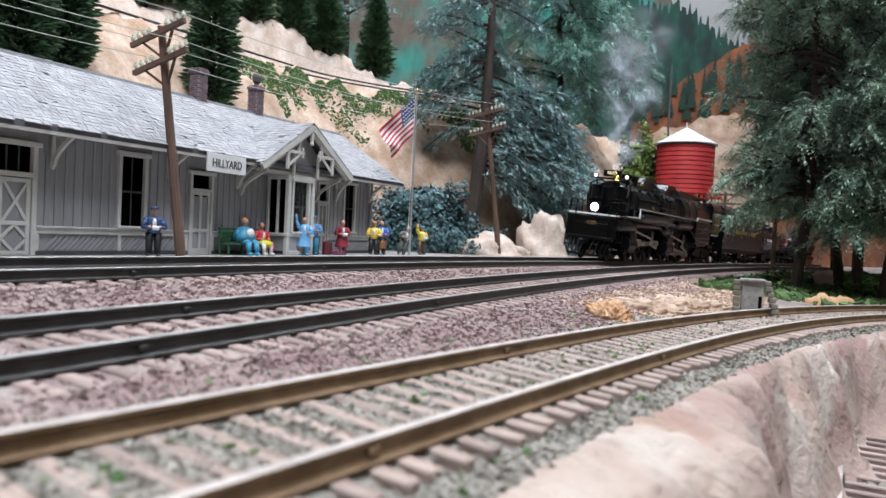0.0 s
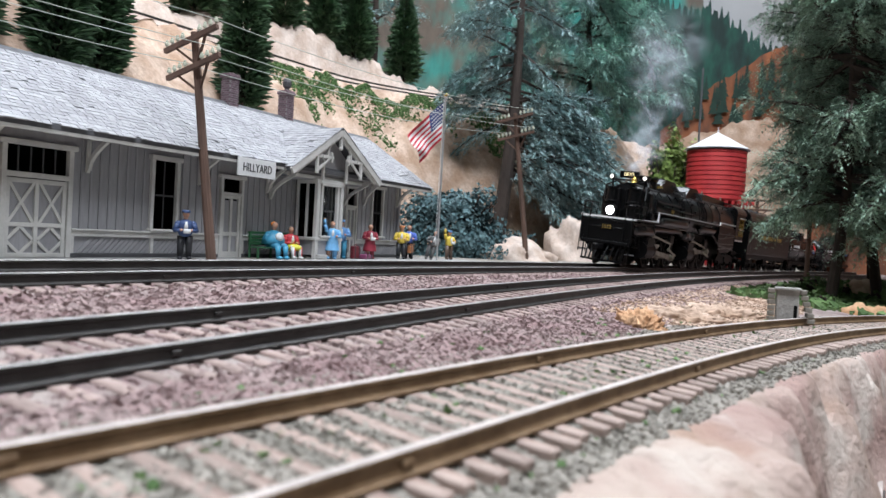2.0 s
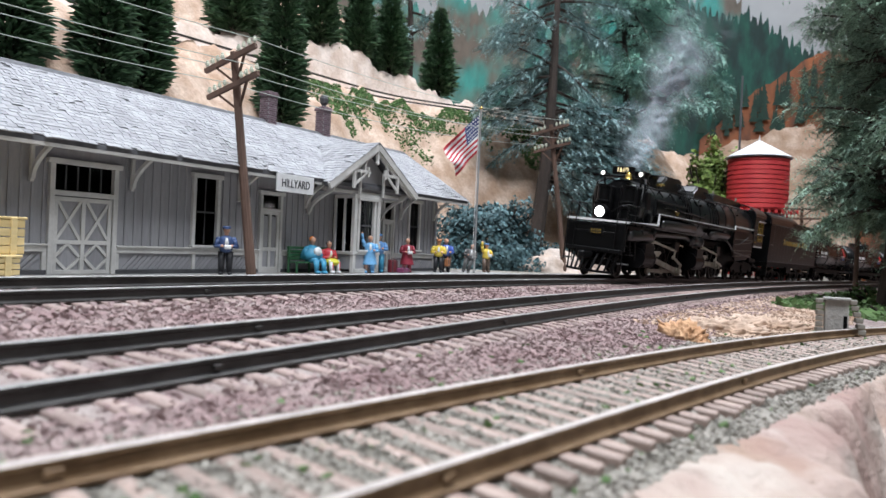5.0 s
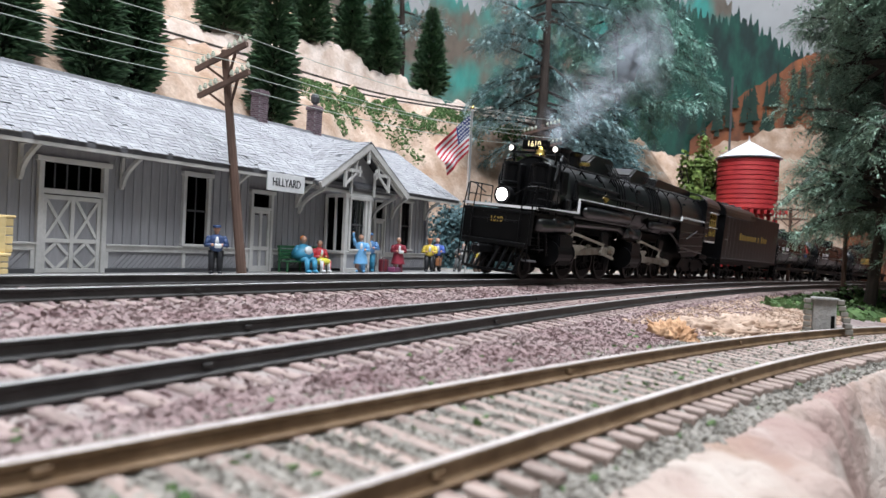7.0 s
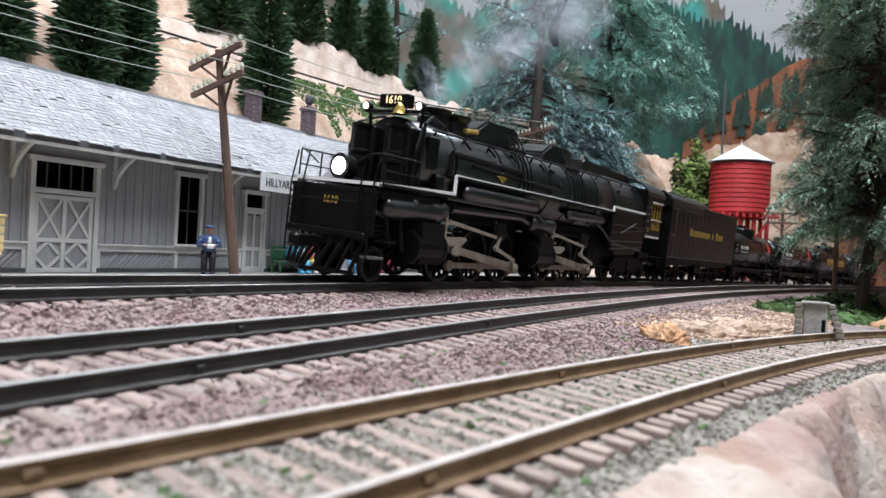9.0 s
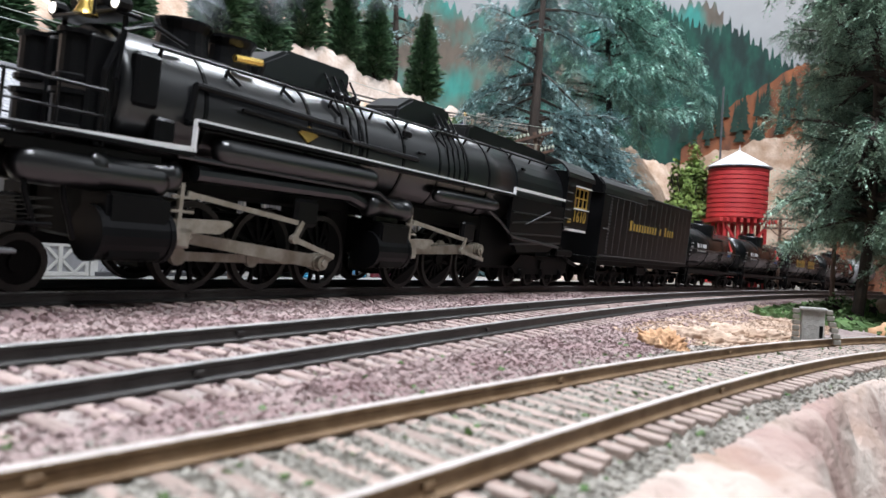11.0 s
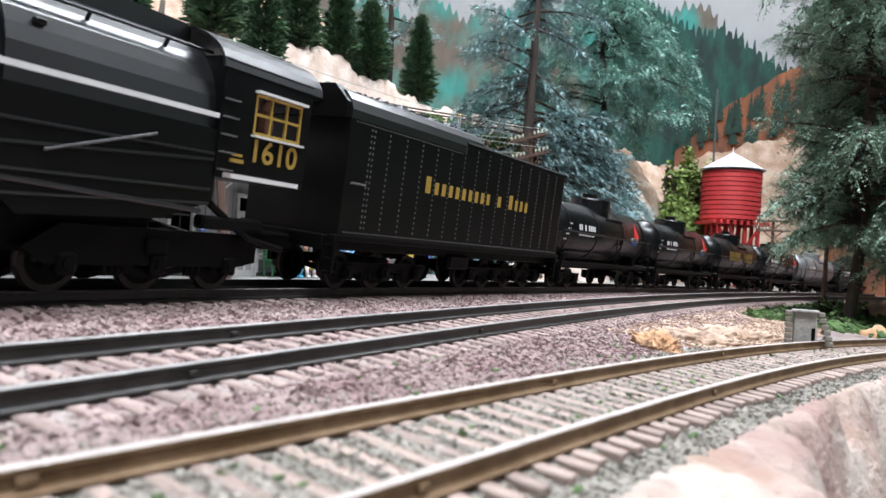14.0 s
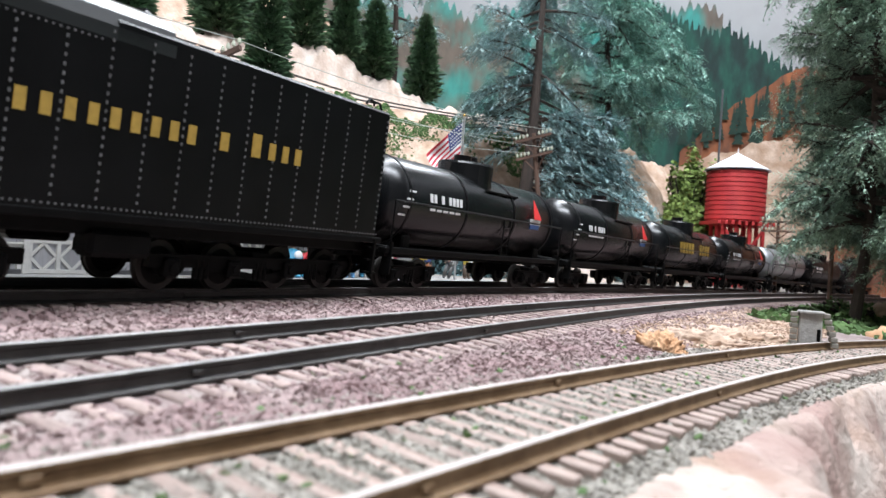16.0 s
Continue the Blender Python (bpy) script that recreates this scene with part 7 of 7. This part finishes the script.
def figure(x, w, turn, coat, legs, hat, hair, label, arm=(0.1, 0.1), skirt=False, seated=False, belly=0.0, held=None, high=1.72, lean=0):
    """A small painted figure. arm: how far each arm is raised, 0 down, 1 up."""
    mats, bm = [PAINT[coat], PAINT[legs], SKIN, PAINT[hat], PAINT[hair], PAINT["white"], PAINT[held or "white"]], fresh()

    def paint(i, build):
        n = len(bm.faces)
        build()
        bm.faces.ensure_lookup_table()
        for f in bm.faces[n:]:
            f.material_index = i
    k = high / 1.75
    hip = 0.48 if seated else 0.86
    for s in (-1, 1):
        if seated:
            paint(1, lambda: rod(bm, (s * 0.11, 0.05, hip), (s * 0.14, -0.42, hip + 0.02), 0.12, 0.09, 10))
            paint(2 if skirt else 1, lambda: rod(bm, (s * 0.14, -0.42, hip + 0.02), (s * 0.14, -0.46, 0.08), 0.09, 0.07, 10))
        else:
            paint(2 if skirt else 1, lambda: rod(bm, (s * 0.11, 0.0, hip), (s * 0.12, 0.0, 0.08), 0.115, 0.085, 10))
        paint(5 if skirt and seated else 1, lambda: ball(bm, s * 0.13, -0.5 if seated else -0.05, 0.06, 0.075, 0.15, 0.07))
    if skirt and not seated:
        paint(0, lambda: lathe(bm, [(0.3, 0.4), (0.29, 0.45), (0.2, 1.0), (0.22, 1.05)], 14))
    if skirt and seated:
        paint(1, lambda: ball(bm, 0, -0.22, hip, 0.27, 0.36, 0.17))
    b = hip - 0.03
    paint(0, lambda: lathe(bm, [(0.16, b), (0.2 + belly, b + 0.12), (0.19 + belly, b + 0.28), (0.215 + belly * 0.4, b + 0.45), (0.17, b + 0.56), (0.07, b + 0.62)], 14, at=(0, 0.02, 0)))
    paint(5, lambda: ball(bm, 0, -0.13 - belly, b + 0.38, 0.07 + belly * 0.5, 0.09, 0.17))
    hz = b + 0.78
    paint(2, lambda: rod(bm, (0, 0, b + 0.58), (0, 0, hz), 0.06, seg=8))
    paint(2, lambda: ball(bm, 0, -0.015, hz + 0.02, 0.095, 0.11, 0.13))
    paint(2, lambda: ball(bm, 0, -0.125, hz + 0.01, 0.02, 0.03, 0.03, 6, 4))
    paint(4, lambda: ball(bm, 0, 0.03, hz + 0.055, 0.103, 0.1, 0.11))
    if hat != "hair":
        paint(3, lambda: lathe(bm, [(0.115, hz + 0.08), (0.125, hz + 0.13), (0.11, hz + 0.17), (0.02, hz + 0.18)], 12))
        paint(3, lambda: ball(bm, 0, -0.11, hz + 0.085, 0.1, 0.08, 0.015, 8, 4))
    for s, up in zip((-1, 1), arm):
        sh = Vector((s * 0.22, 0.0, b + 0.48))
        t = math.pi * up
        el = sh + Vector((s * 0.09, -0.1 * math.sin(t), -0.29 * math.cos(t)))
        ha = el + (Vector((-s * 0.17, -0.2, 0.03)) if up < 0.4 else Vector((s * 0.03, -0.06, 0.27)))
        paint(0, lambda: rod(bm, sh, el, 0.085, 0.07, 9))
        paint(0, lambda: rod(bm, el, ha, 0.07, 0.055, 9))
        paint(0, lambda: ball(bm, *sh, 0.09))
        paint(2, lambda: ball(bm, *ha, 0.055))
    if held:
        paint(6, lambda: box(bm, 0.02, -0.3, b + 0.2, 0.2, 0.1, 0.16, 0.02))
    bmesh.ops.scale(bm, vec=(k * 1.22, k * 1.2, k), verts=bm.verts)
    ob = link("figurine", bm, mats, smooth=True)
    ob.matrix_world = HILL @ place(x, w, 0.005, turn - 36) @ pose(0, 0, 0, 0, lean, 0)
    return tagged(ob, label, "figurine", "painted figurines on the platform")


P = 20.2
figure(17.8, P, 0, "navy", "black", "navy", "brown", "painted figurine in navy coat and cap holding a cup", held="white", high=1.72)
figure(22.85, P + 0.45, 25, "teal", "teal", "hair", "orange", "stout seated figurine in teal suit on a green bench", seated=True, belly=0.16, high=1.95)
figure(23.95, P + 0.5, 20, "red", "yellow", "hair", "grey", "seated figurine in red top and yellow skirt", seated=True, skirt=True, high=1.75)
figure(26.1, P - 0.1, -10, "sky", "sky", "hair", "hair", "figurine in long blue coat waving one arm", arm=(0.95, 0.15), skirt=True, high=1.7)
figure(27.3, P + 0.3, -15, "cap", "teal", "cap", "brown", "figurine in blue uniform and cap", arm=(0.2, 0.2), high=1.8)
figure(29.25, P, 0, "maroon", "maroon", "hair", "grey", "figurine in long maroon coat leaning on a stick", skirt=True, held="white", high=1.68)
figure(32.0, P - 0.1, -20, "mustard", "black", "tan", "hair", "figurine in yellow coat carrying a suitcase", high=1.72)
figure(32.9, P, -10, "royal", "black", "hair", "hair", "figurine in blue suit carrying a case", high=1.78)
figure(34.2, P - 0.5, -15, "grey", "grey", "hair", "brown", "figurine in dark grey suit leaning to one side", high=1.6, lean=14)
figure(36.2, P - 0.7, 10, "mustard", "brown", "cap", "hair", "figurine in orange jacket waving a white paper", arm=(0.9, 0.2), held="white", high=1.62)


def bench():
    t = thing("bench", HILL @ place(23.1, P + 0.75, 0), "green slatted platform bench under seated figurines", "bench")
    green = material("green_bench_paint", (0.03, 0.12, 0.05), 0.5, vary=0.2, scale=300)
    for i in range(4):
        part("seat_slat", box(fresh(), 0, -0.45 + 0.14 * i, 0.46, 2.6, 0.11, 0.05, 0.01), green, t)
        part("back_slat", box(fresh(), 0, 0.08 + 0.02 * i, 0.6 + 0.15 * i, 2.6, 0.05, 0.11, 0.01), green, t)
    for x in (-1.25, 0, 1.25):
        bm = fresh()
        box(bm, x, -0.4, 0.23, 0.08, 0.08, 0.46, 0.01)
        box(bm, x, 0.06, 0.55, 0.08, 0.08, 1.1, 0.01)
        box(bm, x, -0.18, 0.66, 0.09, 0.55, 0.06, 0.01)
        part("leg", bm, green, t)


bench()


def case(x, w, z, sx, sy, sz, colour, label, turn=0):
    t = thing("suitcase", HILL @ place(x, w, z, turn), label, "luggage", "luggage on the platform")
    m = material("luggage_leather", colour, 0.5, vary=0.25, scale=400)
    part("body", box(fresh(), 0, 0, sz / 2, sx, sy, sz, 0.04), m, t)
    part("handle", tube(fresh(), [(-0.1, 0, sz), (-0.08, 0, sz + 0.07), (0.08, 0, sz + 0.07), (0.1, 0, sz)], 0.02, 6), m, t)
    for s in (-1, 1):
        part("strap", box(fresh(), s * sx * 0.3, 0, sz / 2, 0.05, sy + 0.02, sz + 0.02), M_tooth, t)


case(28.2, P + 0.1, 0.0, 0.55, 0.25, 0.62, (0.16, 0.02, 0.03), "dark red upright suitcase on the platform")
case(28.75, P - 0.15, 0.0, 0.75, 0.4, 0.24, (0.22, 0.05, 0.12), "purple flat case on the platform", 10)
case(32.55, P - 0.35, 0.32, 0.62, 0.2, 0.42, (0.33, 0.13, 0.05), "tan suitcase held by a figurine", 15)
case(33.3, P + 0.05, 0.45, 0.5, 0.2, 0.38, (0.42, 0.15, 0.05), "orange-tan case held by a figurine", 15)
case(27.75, P + 0.45, 0.0, 0.3, 0.2, 0.45, (0.03, 0.03, 0.035), "small black bag on the platform")


def crate(x, w, z, sx, sy, sz, label, turn):
    t = thing("wooden_crate", HILL @ place(x, w, z, turn), label, "crate", "crates before the depot")
    m = material("yellow_crate_wood", (0.60, 0.43, 0.18), 0.7, vary=0.25, scale=120, colour2=(0.68, 0.53, 0.27), stretch=(0.2, 1, 1), objects=0.2, bump=0.3)
    n = 4
    for i in range(n):
        h = sz / n
        for s in (-1, 1):
            part("plank", box(fresh(), 0, s * sy / 2, h * (i + 0.5), sx, 0.06, h - 0.03, 0.012), m, t)
            part("plank", box(fresh(), s * sx / 2, 0, h * (i + 0.5), 0.06, sy - 0.06, h - 0.03, 0.012), m, t)
    part("lid", box(fresh(), 0, 0, sz + 0.03, sx + 0.1, sy + 0.1, 0.07, 0.015), m, t)
    part("floor", box(fresh(), 0, 0, 0.04, sx - 0.1, sy - 0.1, 0.06), m, t)
    for px in (-0.36, 0.36):
        for s in (-1, 1):
            part("cleat", box(fresh(), sx * px, s * (sy / 2 + 0.06), sz / 2, 0.16, 0.06, sz + 0.08, 0.015), m, t)


crate(8.75, 19.4, 0.0, 2.2, 1.3, 0.62, "yellow plank crate under another before the depot", 0)
crate(8.95, 19.5, 0.69, 2.1, 1.25, 0.9, "yellow plank crate stacked on another before the depot", 1.5)


# ---- concrete culvert head and broken bank between the tracks ----
def culvert():
    t = thing("culvert", place(10.55, 18.15, -0.42, -25) @ Matrix.Scale(0.88, 4), "grey weathered concrete culvert head with stepped stones", "culvert")
    c = material("stained_concrete", (0.26, 0.25, 0.235), 0.95, vary=0.4, scale=120, fine=900, colour2=(0.38, 0.37, 0.35), bump=0.6)
    bm = fresh()
    box(bm, 0, 0.15, 0.5, 0.62, 0.4, 1.04, 0.03)
    box(bm, 0, 0.1, 1.03, 0.72, 0.5, 0.08, 0.02)
    part("headwall", bm, c, t)
    s0 = None
    for s in (-1, 1):
        for i in range(6):
            m = place(s * (0.42 + (0.05 * (5 - i) if s > 0 else 0.02)), 0.1, 0.1 + 0.17 * i, random.uniform(-8, 8))
            if s0 is None:
                s0 = part("stone", box(fresh(), 0, 0, 0, 0.2, 0.3, 0.14, 0.02), M_grey, t)
                s0.matrix_basis = m
            else:
                again(s0, t, m)
    # thin black plate on the headwall stands in for a slot's shaded depth
    part("slot", box(fresh(), 0.22, -0.055, 0.35, 0.1, 0.02, 0.4, 0.01), M_soot, t)


culvert()
boulder(5.5, 15.1, -0.47, 0.85, 0.28, 0.4, 7, M_ochre, "broken ochre plaster lump in the ballast bank", 0.5)
boulder(7.2, 17.2, -0.58, 1.2, 0.4, 0.4, 8, M_dirt, "sandy plaster bank below the siding", 0.5)
boulder(9.1, 19.2, -0.58, 1.1, 0.4, 0.4, 9, M_dirt, "sandy plaster bank below the siding", 0.5)


# ---- loose stones and weeds ----
def scatter(name, n, region, size, mat, label, seed, keep, flat=0.6):
    """Small broken stones over a stretch of the ground, one mesh."""
    r = np.random.RandomState(seed)
    C, N, lean = region[0]
    # along a track: distance s and offset to its right
    rows = region[1][0]
    S = rows[0][0] + (region[2][1] - region[2][0]) * r.rand(n) ** region[3] + (region[2][0] - rows[0][0])
    O = region[4][0] + (region[4][1] - region[4][0]) * r.rand(n)
    i = np.clip(((S - rows[0][0]) / 0.25).astype(int), 0, len(rows) - 1)
    CC, NN = np.array([q[2][:] for q in rows]), np.array([q[3][:] for q in rows])
    X, Y = CC[i, 0] + NN[i, 0] * O + r.uniform(-0.12, 0.12, n), CC[i, 1] + NN[i, 1] * O + r.uniform(-0.12, 0.12, n)
    z, dm, ds, df, cliff, edge = level(X, Y, False)
    ok = keep(dm, ds, df, cliff, edge, r.rand(n))
    X, Y, z = X[ok], Y[ok], z[ok]
    return tagged(chips(name, X, Y, z, size, mat, flat, r), label, "gravel", kind="stuff")


def off_rails(dm, ds, df):
    """Not heaped on a rail."""
    return (np.abs(np.abs(dm) - 0.72) > 0.12) & (np.abs(np.abs(ds) - 0.72) > 0.12) & (np.abs(np.abs(df) - 0.72) > 0.12)


scatter("ballast_stones", 130000, (LINES[1], SIDING, (-3, 40), 1.6, (-3.6, 3.4)), (0.03, 0.09), M_stone, "crushed pink ballast stones round the siding", 1,
        lambda dm, ds, df, cl, ed, r: (df < -1.3 + 0.5 * r) & off_rails(dm, ds, df) & ((np.abs(ds) > 1.28) | (r < 0.16)) & ((np.abs(dm) > 1.2) | (r < 0.4)))
scatter("ballast_stones", 34000, (LINES[0], MAIN, (-4, 60), 1.4, (-1.7, 4.0)), (0.04, 0.12), M_stone, "crushed pink ballast stones beside the main track", 2,
        lambda dm, ds, df, cl, ed, r: (df < -1.5) & off_rails(dm, ds, df) & ((np.abs(dm) > 1.25) | (r < 0.35)) & (ds < -1.2))
scatter("grey_stones", 75000, (LINES[2], SPUR, (-3, 30), 1.7, (-1.9, 2.0)), (0.02, 0.065), M_grey, "fine grey gravel between the spur rails", 3,
        lambda dm, ds, df, cl, ed, r: (df < ed + 0.25 * r) & off_rails(dm, ds, df) & (ds > 1.3) & ((np.abs(df) > 1.2) | (r < 0.85)))
scatter("grey_stones", 9000, (LOW, LOWER, (-10, 20), 1.0, (-2.2, 4.0)), (0.06, 0.16), M_grey, "grey gravel round the lower track", 4,
        lambda dm, ds, df, cl, ed, r: cl > 0.97)
scatter("weed_tufts", 1500, (LINES[2], SPUR, (-3, 22), 1.4, (-3.0, 1.6)), (0.02, 0.085), M_tuft, "specks of green foam weed in the gravel", 5,
        lambda dm, ds, df, cl, ed, r: (df < ed) & off_rails(dm, ds, df) & (r < 0.5) & (ds > 1.0), 0.9)
scatter("weed_tufts", 900, (LOW, LOWER, (-8, 18), 1.0, (-3.0, -0.8)), (0.05, 0.2), M_tuft, "specks of green foam weed below the rock", 6,
        lambda dm, ds, df, cl, ed, r: (cl > 0.9) & (r < 0.5), 0.9)
scatter("sand_crumbs", 26000, (LINES[1], SIDING, (14, 34), 1.0, (1.6, 5.5)), (0.03, 0.1), M_dirt, "sandy crumbs on the bank below the siding", 7,
        lambda dm, ds, df, cl, ed, r: (df < -1.2) & (r < 0.9))
scatter("bank_weeds", 6000, (LINES[1], SIDING, (26, 62), 1.0, (2.5, 11)), (0.1, 0.32), M_tuft, "green foam ground cover under the trees", 8,
        lambda dm, ds, df, cl, ed, r: (df < -1.3) & (r < 0.8), 0.8)


# joint bars on the rails
def joints():
    t = tagged(new("rail_joints"), "bolted joint bars on the rail webs", "rail joint")
    for tr, side, ss, high in ((SPUR, -1, (1.05, 7.5, 14), 0.185), (SPUR, 1, (3.0, 9.5), 0.185), (SIDING, 1, (8.9, 2.0, 22), 0.215), (SIDING, -1, (4.0, 14.0), 0.215), (MAIN, 1, (2.0, 8.0, 17), 0.215)):
        for s in ss:
            p, h = on(tr, s, side * 0.7175 + 0.045, -high * 0.5)
            j = part("joint_bar", box(fresh(), 0, 0, 0, 0.03, 0.12, 0.06, 0.008), M_rust if tr is SPUR else M_rail, t)
            j.matrix_basis = place(p.x, p.y, p.z, -h)


joints()


# ---- smoke: rigid wisps that follow the stack ----
def wisp_material():
    m = bpy.data.materials.new("thin_smoke")
    m.use_nodes = True
    n, l = m.node_tree.nodes, m.node_tree.links
    b, out = n["Principled BSDF"], n["Material Output"]
    b.inputs["Base Color"].default_value, b.inputs["Roughness"].default_value = (0.62, 0.68, 0.75, 1), 1.0
    b.inputs["Specular IOR Level"].default_value = 0.0
    co, gr, no = n.new("ShaderNodeTexCoord"), n.new("ShaderNodeTexGradient"), n.new("ShaderNodeTexNoise")
    mp = n.new("ShaderNodeMapping")
    mp.inputs["Scale"].default_value = (1 / (1.7 * K),) * 3
    gr.gradient_type = "SPHERICAL"
    no.inputs["Scale"].default_value, no.inputs["Detail"].default_value = 75, 4
    l.new(co.outputs["Object"], mp.inputs["Vector"])
    l.new(mp.outputs["Vector"], gr.inputs["Vector"])
    l.new(co.outputs["Object"], no.inputs["Vector"])
    rg = n.new("ShaderNodeMapRange")
    rg.inputs["From Min"].default_value, rg.inputs["From Max"].default_value, rg.inputs["To Max"].default_value = 0.36, 0.75, 0.5
    l.new(no.outputs["Fac"], rg.inputs["Value"])
    mu = n.new("ShaderNodeMath")
    mu.operation = "MULTIPLY"
    l.new(gr.outputs["Fac"], mu.inputs[0])
    l.new(rg.outputs["Result"], mu.inputs[1])
    l.new(mu.outputs[0], b.inputs["Alpha"])
    return m


M_smoke = wisp_material()
WISPS = []


def smoke():
    rnd = random.Random(77)
    for i in range(9):
        lag = 0.1 + 0.34 * i
        t = thing("smoke_wisp", place(0, 0, 0), "thin blue-grey wisp of smoke above the stack", "smoke", "smoke wisps from the stack")
        for j in range(2):
            bm = fresh()
            bmesh.ops.create_grid(bm, x_segments=8, y_segments=8, size=1.7)
            for v in bm.verts:
                v.co.z += 0.5 * noise3(v.co.x + i * 3, v.co.y + j * 5, 0, 0.6)
            bmesh.ops.rotate(bm, verts=bm.verts, matrix=Euler((radians(90) + rnd.uniform(-0.5, 0.5), rnd.uniform(-0.5, 0.5), rnd.uniform(0, 3.1))).to_matrix())
            p = part("wisp_sheet", bm, M_smoke, t)
            p.visible_shadow = False
            p.matrix_basis = Matrix.Scale(0.6 + 0.3 * lag, 4)
        WISPS.append((t, lag, rnd.uniform(-0.5, 0.5), rnd.uniform(-0.4, 0.4), rnd.uniform(0, 360)))


smoke()


# ---- the train room ----
def room():
    plaster = material("room_wall_paint", (0.34, 0.34, 0.33), 0.9, vary=0.08, scale=4, fine=60)
    board = material("room_floor", (0.22, 0.19, 0.16), 0.7, vary=0.25, scale=8)

    def slab(name, x, y, z, sx, sy, sz, mat, label, cat):
        bm = fresh()
        box(bm, x / K, y / K, z / K, sx / K, sy / K, sz / K)
        tagged(link(name, bm, mat), label, cat, kind="structure")
    slab("wall_north", 0.2, 2.0, 0.15, 5.0, 0.1, 2.7, plaster, "plain pale room wall", "wall")
    slab("wall_south", 0.2, -2.1, 0.15, 5.0, 0.1, 2.7, plaster, "plain pale room wall", "wall")
    slab("wall_west", -2.35, -0.05, 0.15, 0.1, 4.0, 2.7, plaster, "plain pale room wall", "wall")
    slab("wall_east", 2.75, -0.05, 0.15, 0.1, 4.0, 2.7, plaster, "plain pale room wall", "wall")
    slab("ceiling", 0.2, -0.05, 1.55, 5.2, 4.3, 0.1, material("ceiling_paint", (0.65, 0.65, 0.64), 0.9, vary=0.05, scale=4), "plain pale ceiling", "ceiling")
    slab("floor", 0.2, -0.05, -1.25, 5.2, 4.3, 0.1, board, "plain brown floor", "floor")
    slab("benchwork", 0.35, 0.6, -0.1, 2.6, 1.9, 0.08, board, "plain table under the layout", "table")


room()


# ---- motion ----
def motions():
    tenths = [i / 10 for i in range(161)]
    steps = [i / 4 for i in range(65)]
    for ob, mid, half in TRAIN:
        walk(ob, [(t, ride(mark(t), mid, half)) for t in steps])
    turn = lambda t, r: (mark(12.5) - mark(t)) / r
    for ob, x, y, lag, set_ in DRIVERS:
        walk(ob, [(t, place(x, y, 0.85) @ Matrix.Rotation(-turn(t, 0.85) + lag + set_, 4, "Y")) for t in tenths])
    for sr, mr, er, ec, xm, xd, L, reach, r, lag, set_ in RODS:
        side, main, crank, link_ = [], [], [], []
        for t in tenths:
            a = -turn(t, 0.85) + lag + set_
            px, pz = r * math.cos(a), -r * math.sin(a)
            side.append((t, place(xm + px, 0, 0.85 + pz)))
            main.append((t, place(xd + px, 0, 0.85 + pz) @ Matrix.Rotation(-math.asin((pz - 0.2) / L), 4, "Y")))
            crank.append((t, place(xd + px, 0, 0.85 + pz) @ Matrix.Rotation(a, 4, "Y")))
            ex, ez = px * 0.2, pz * 0.2
            link_.append((t, place(xd + ex, 0, 0.85 + ez) @ Matrix.Rotation(-math.asin((ez - 0.3) / reach), 4, "Y")))
        walk(sr, side)
        walk(mr, main)
        walk(er, crank)
        walk(ec, link_)

    for ob, lag, dx, dy, spin in WISPS:
        rows = []
        for t in steps:
            s = mark(max(t - lag, 0)) if t > lag else mark(0) + (mark(0) - mark(0.5)) * (lag - t)
            a, b = on(MAIN, s - 12.0)[0], on(MAIN, s - 11.0)[0]
            up = 5.9 + 2.5 * lag
            rows.append((t, place(a.x + dx * (1 + lag), a.y + dy * (1 + lag), a.z + up, spin + 14 * t, 8 * math.sin(t), 6 * math.cos(t * 0.8))))
        walk(ob, rows)


motions()
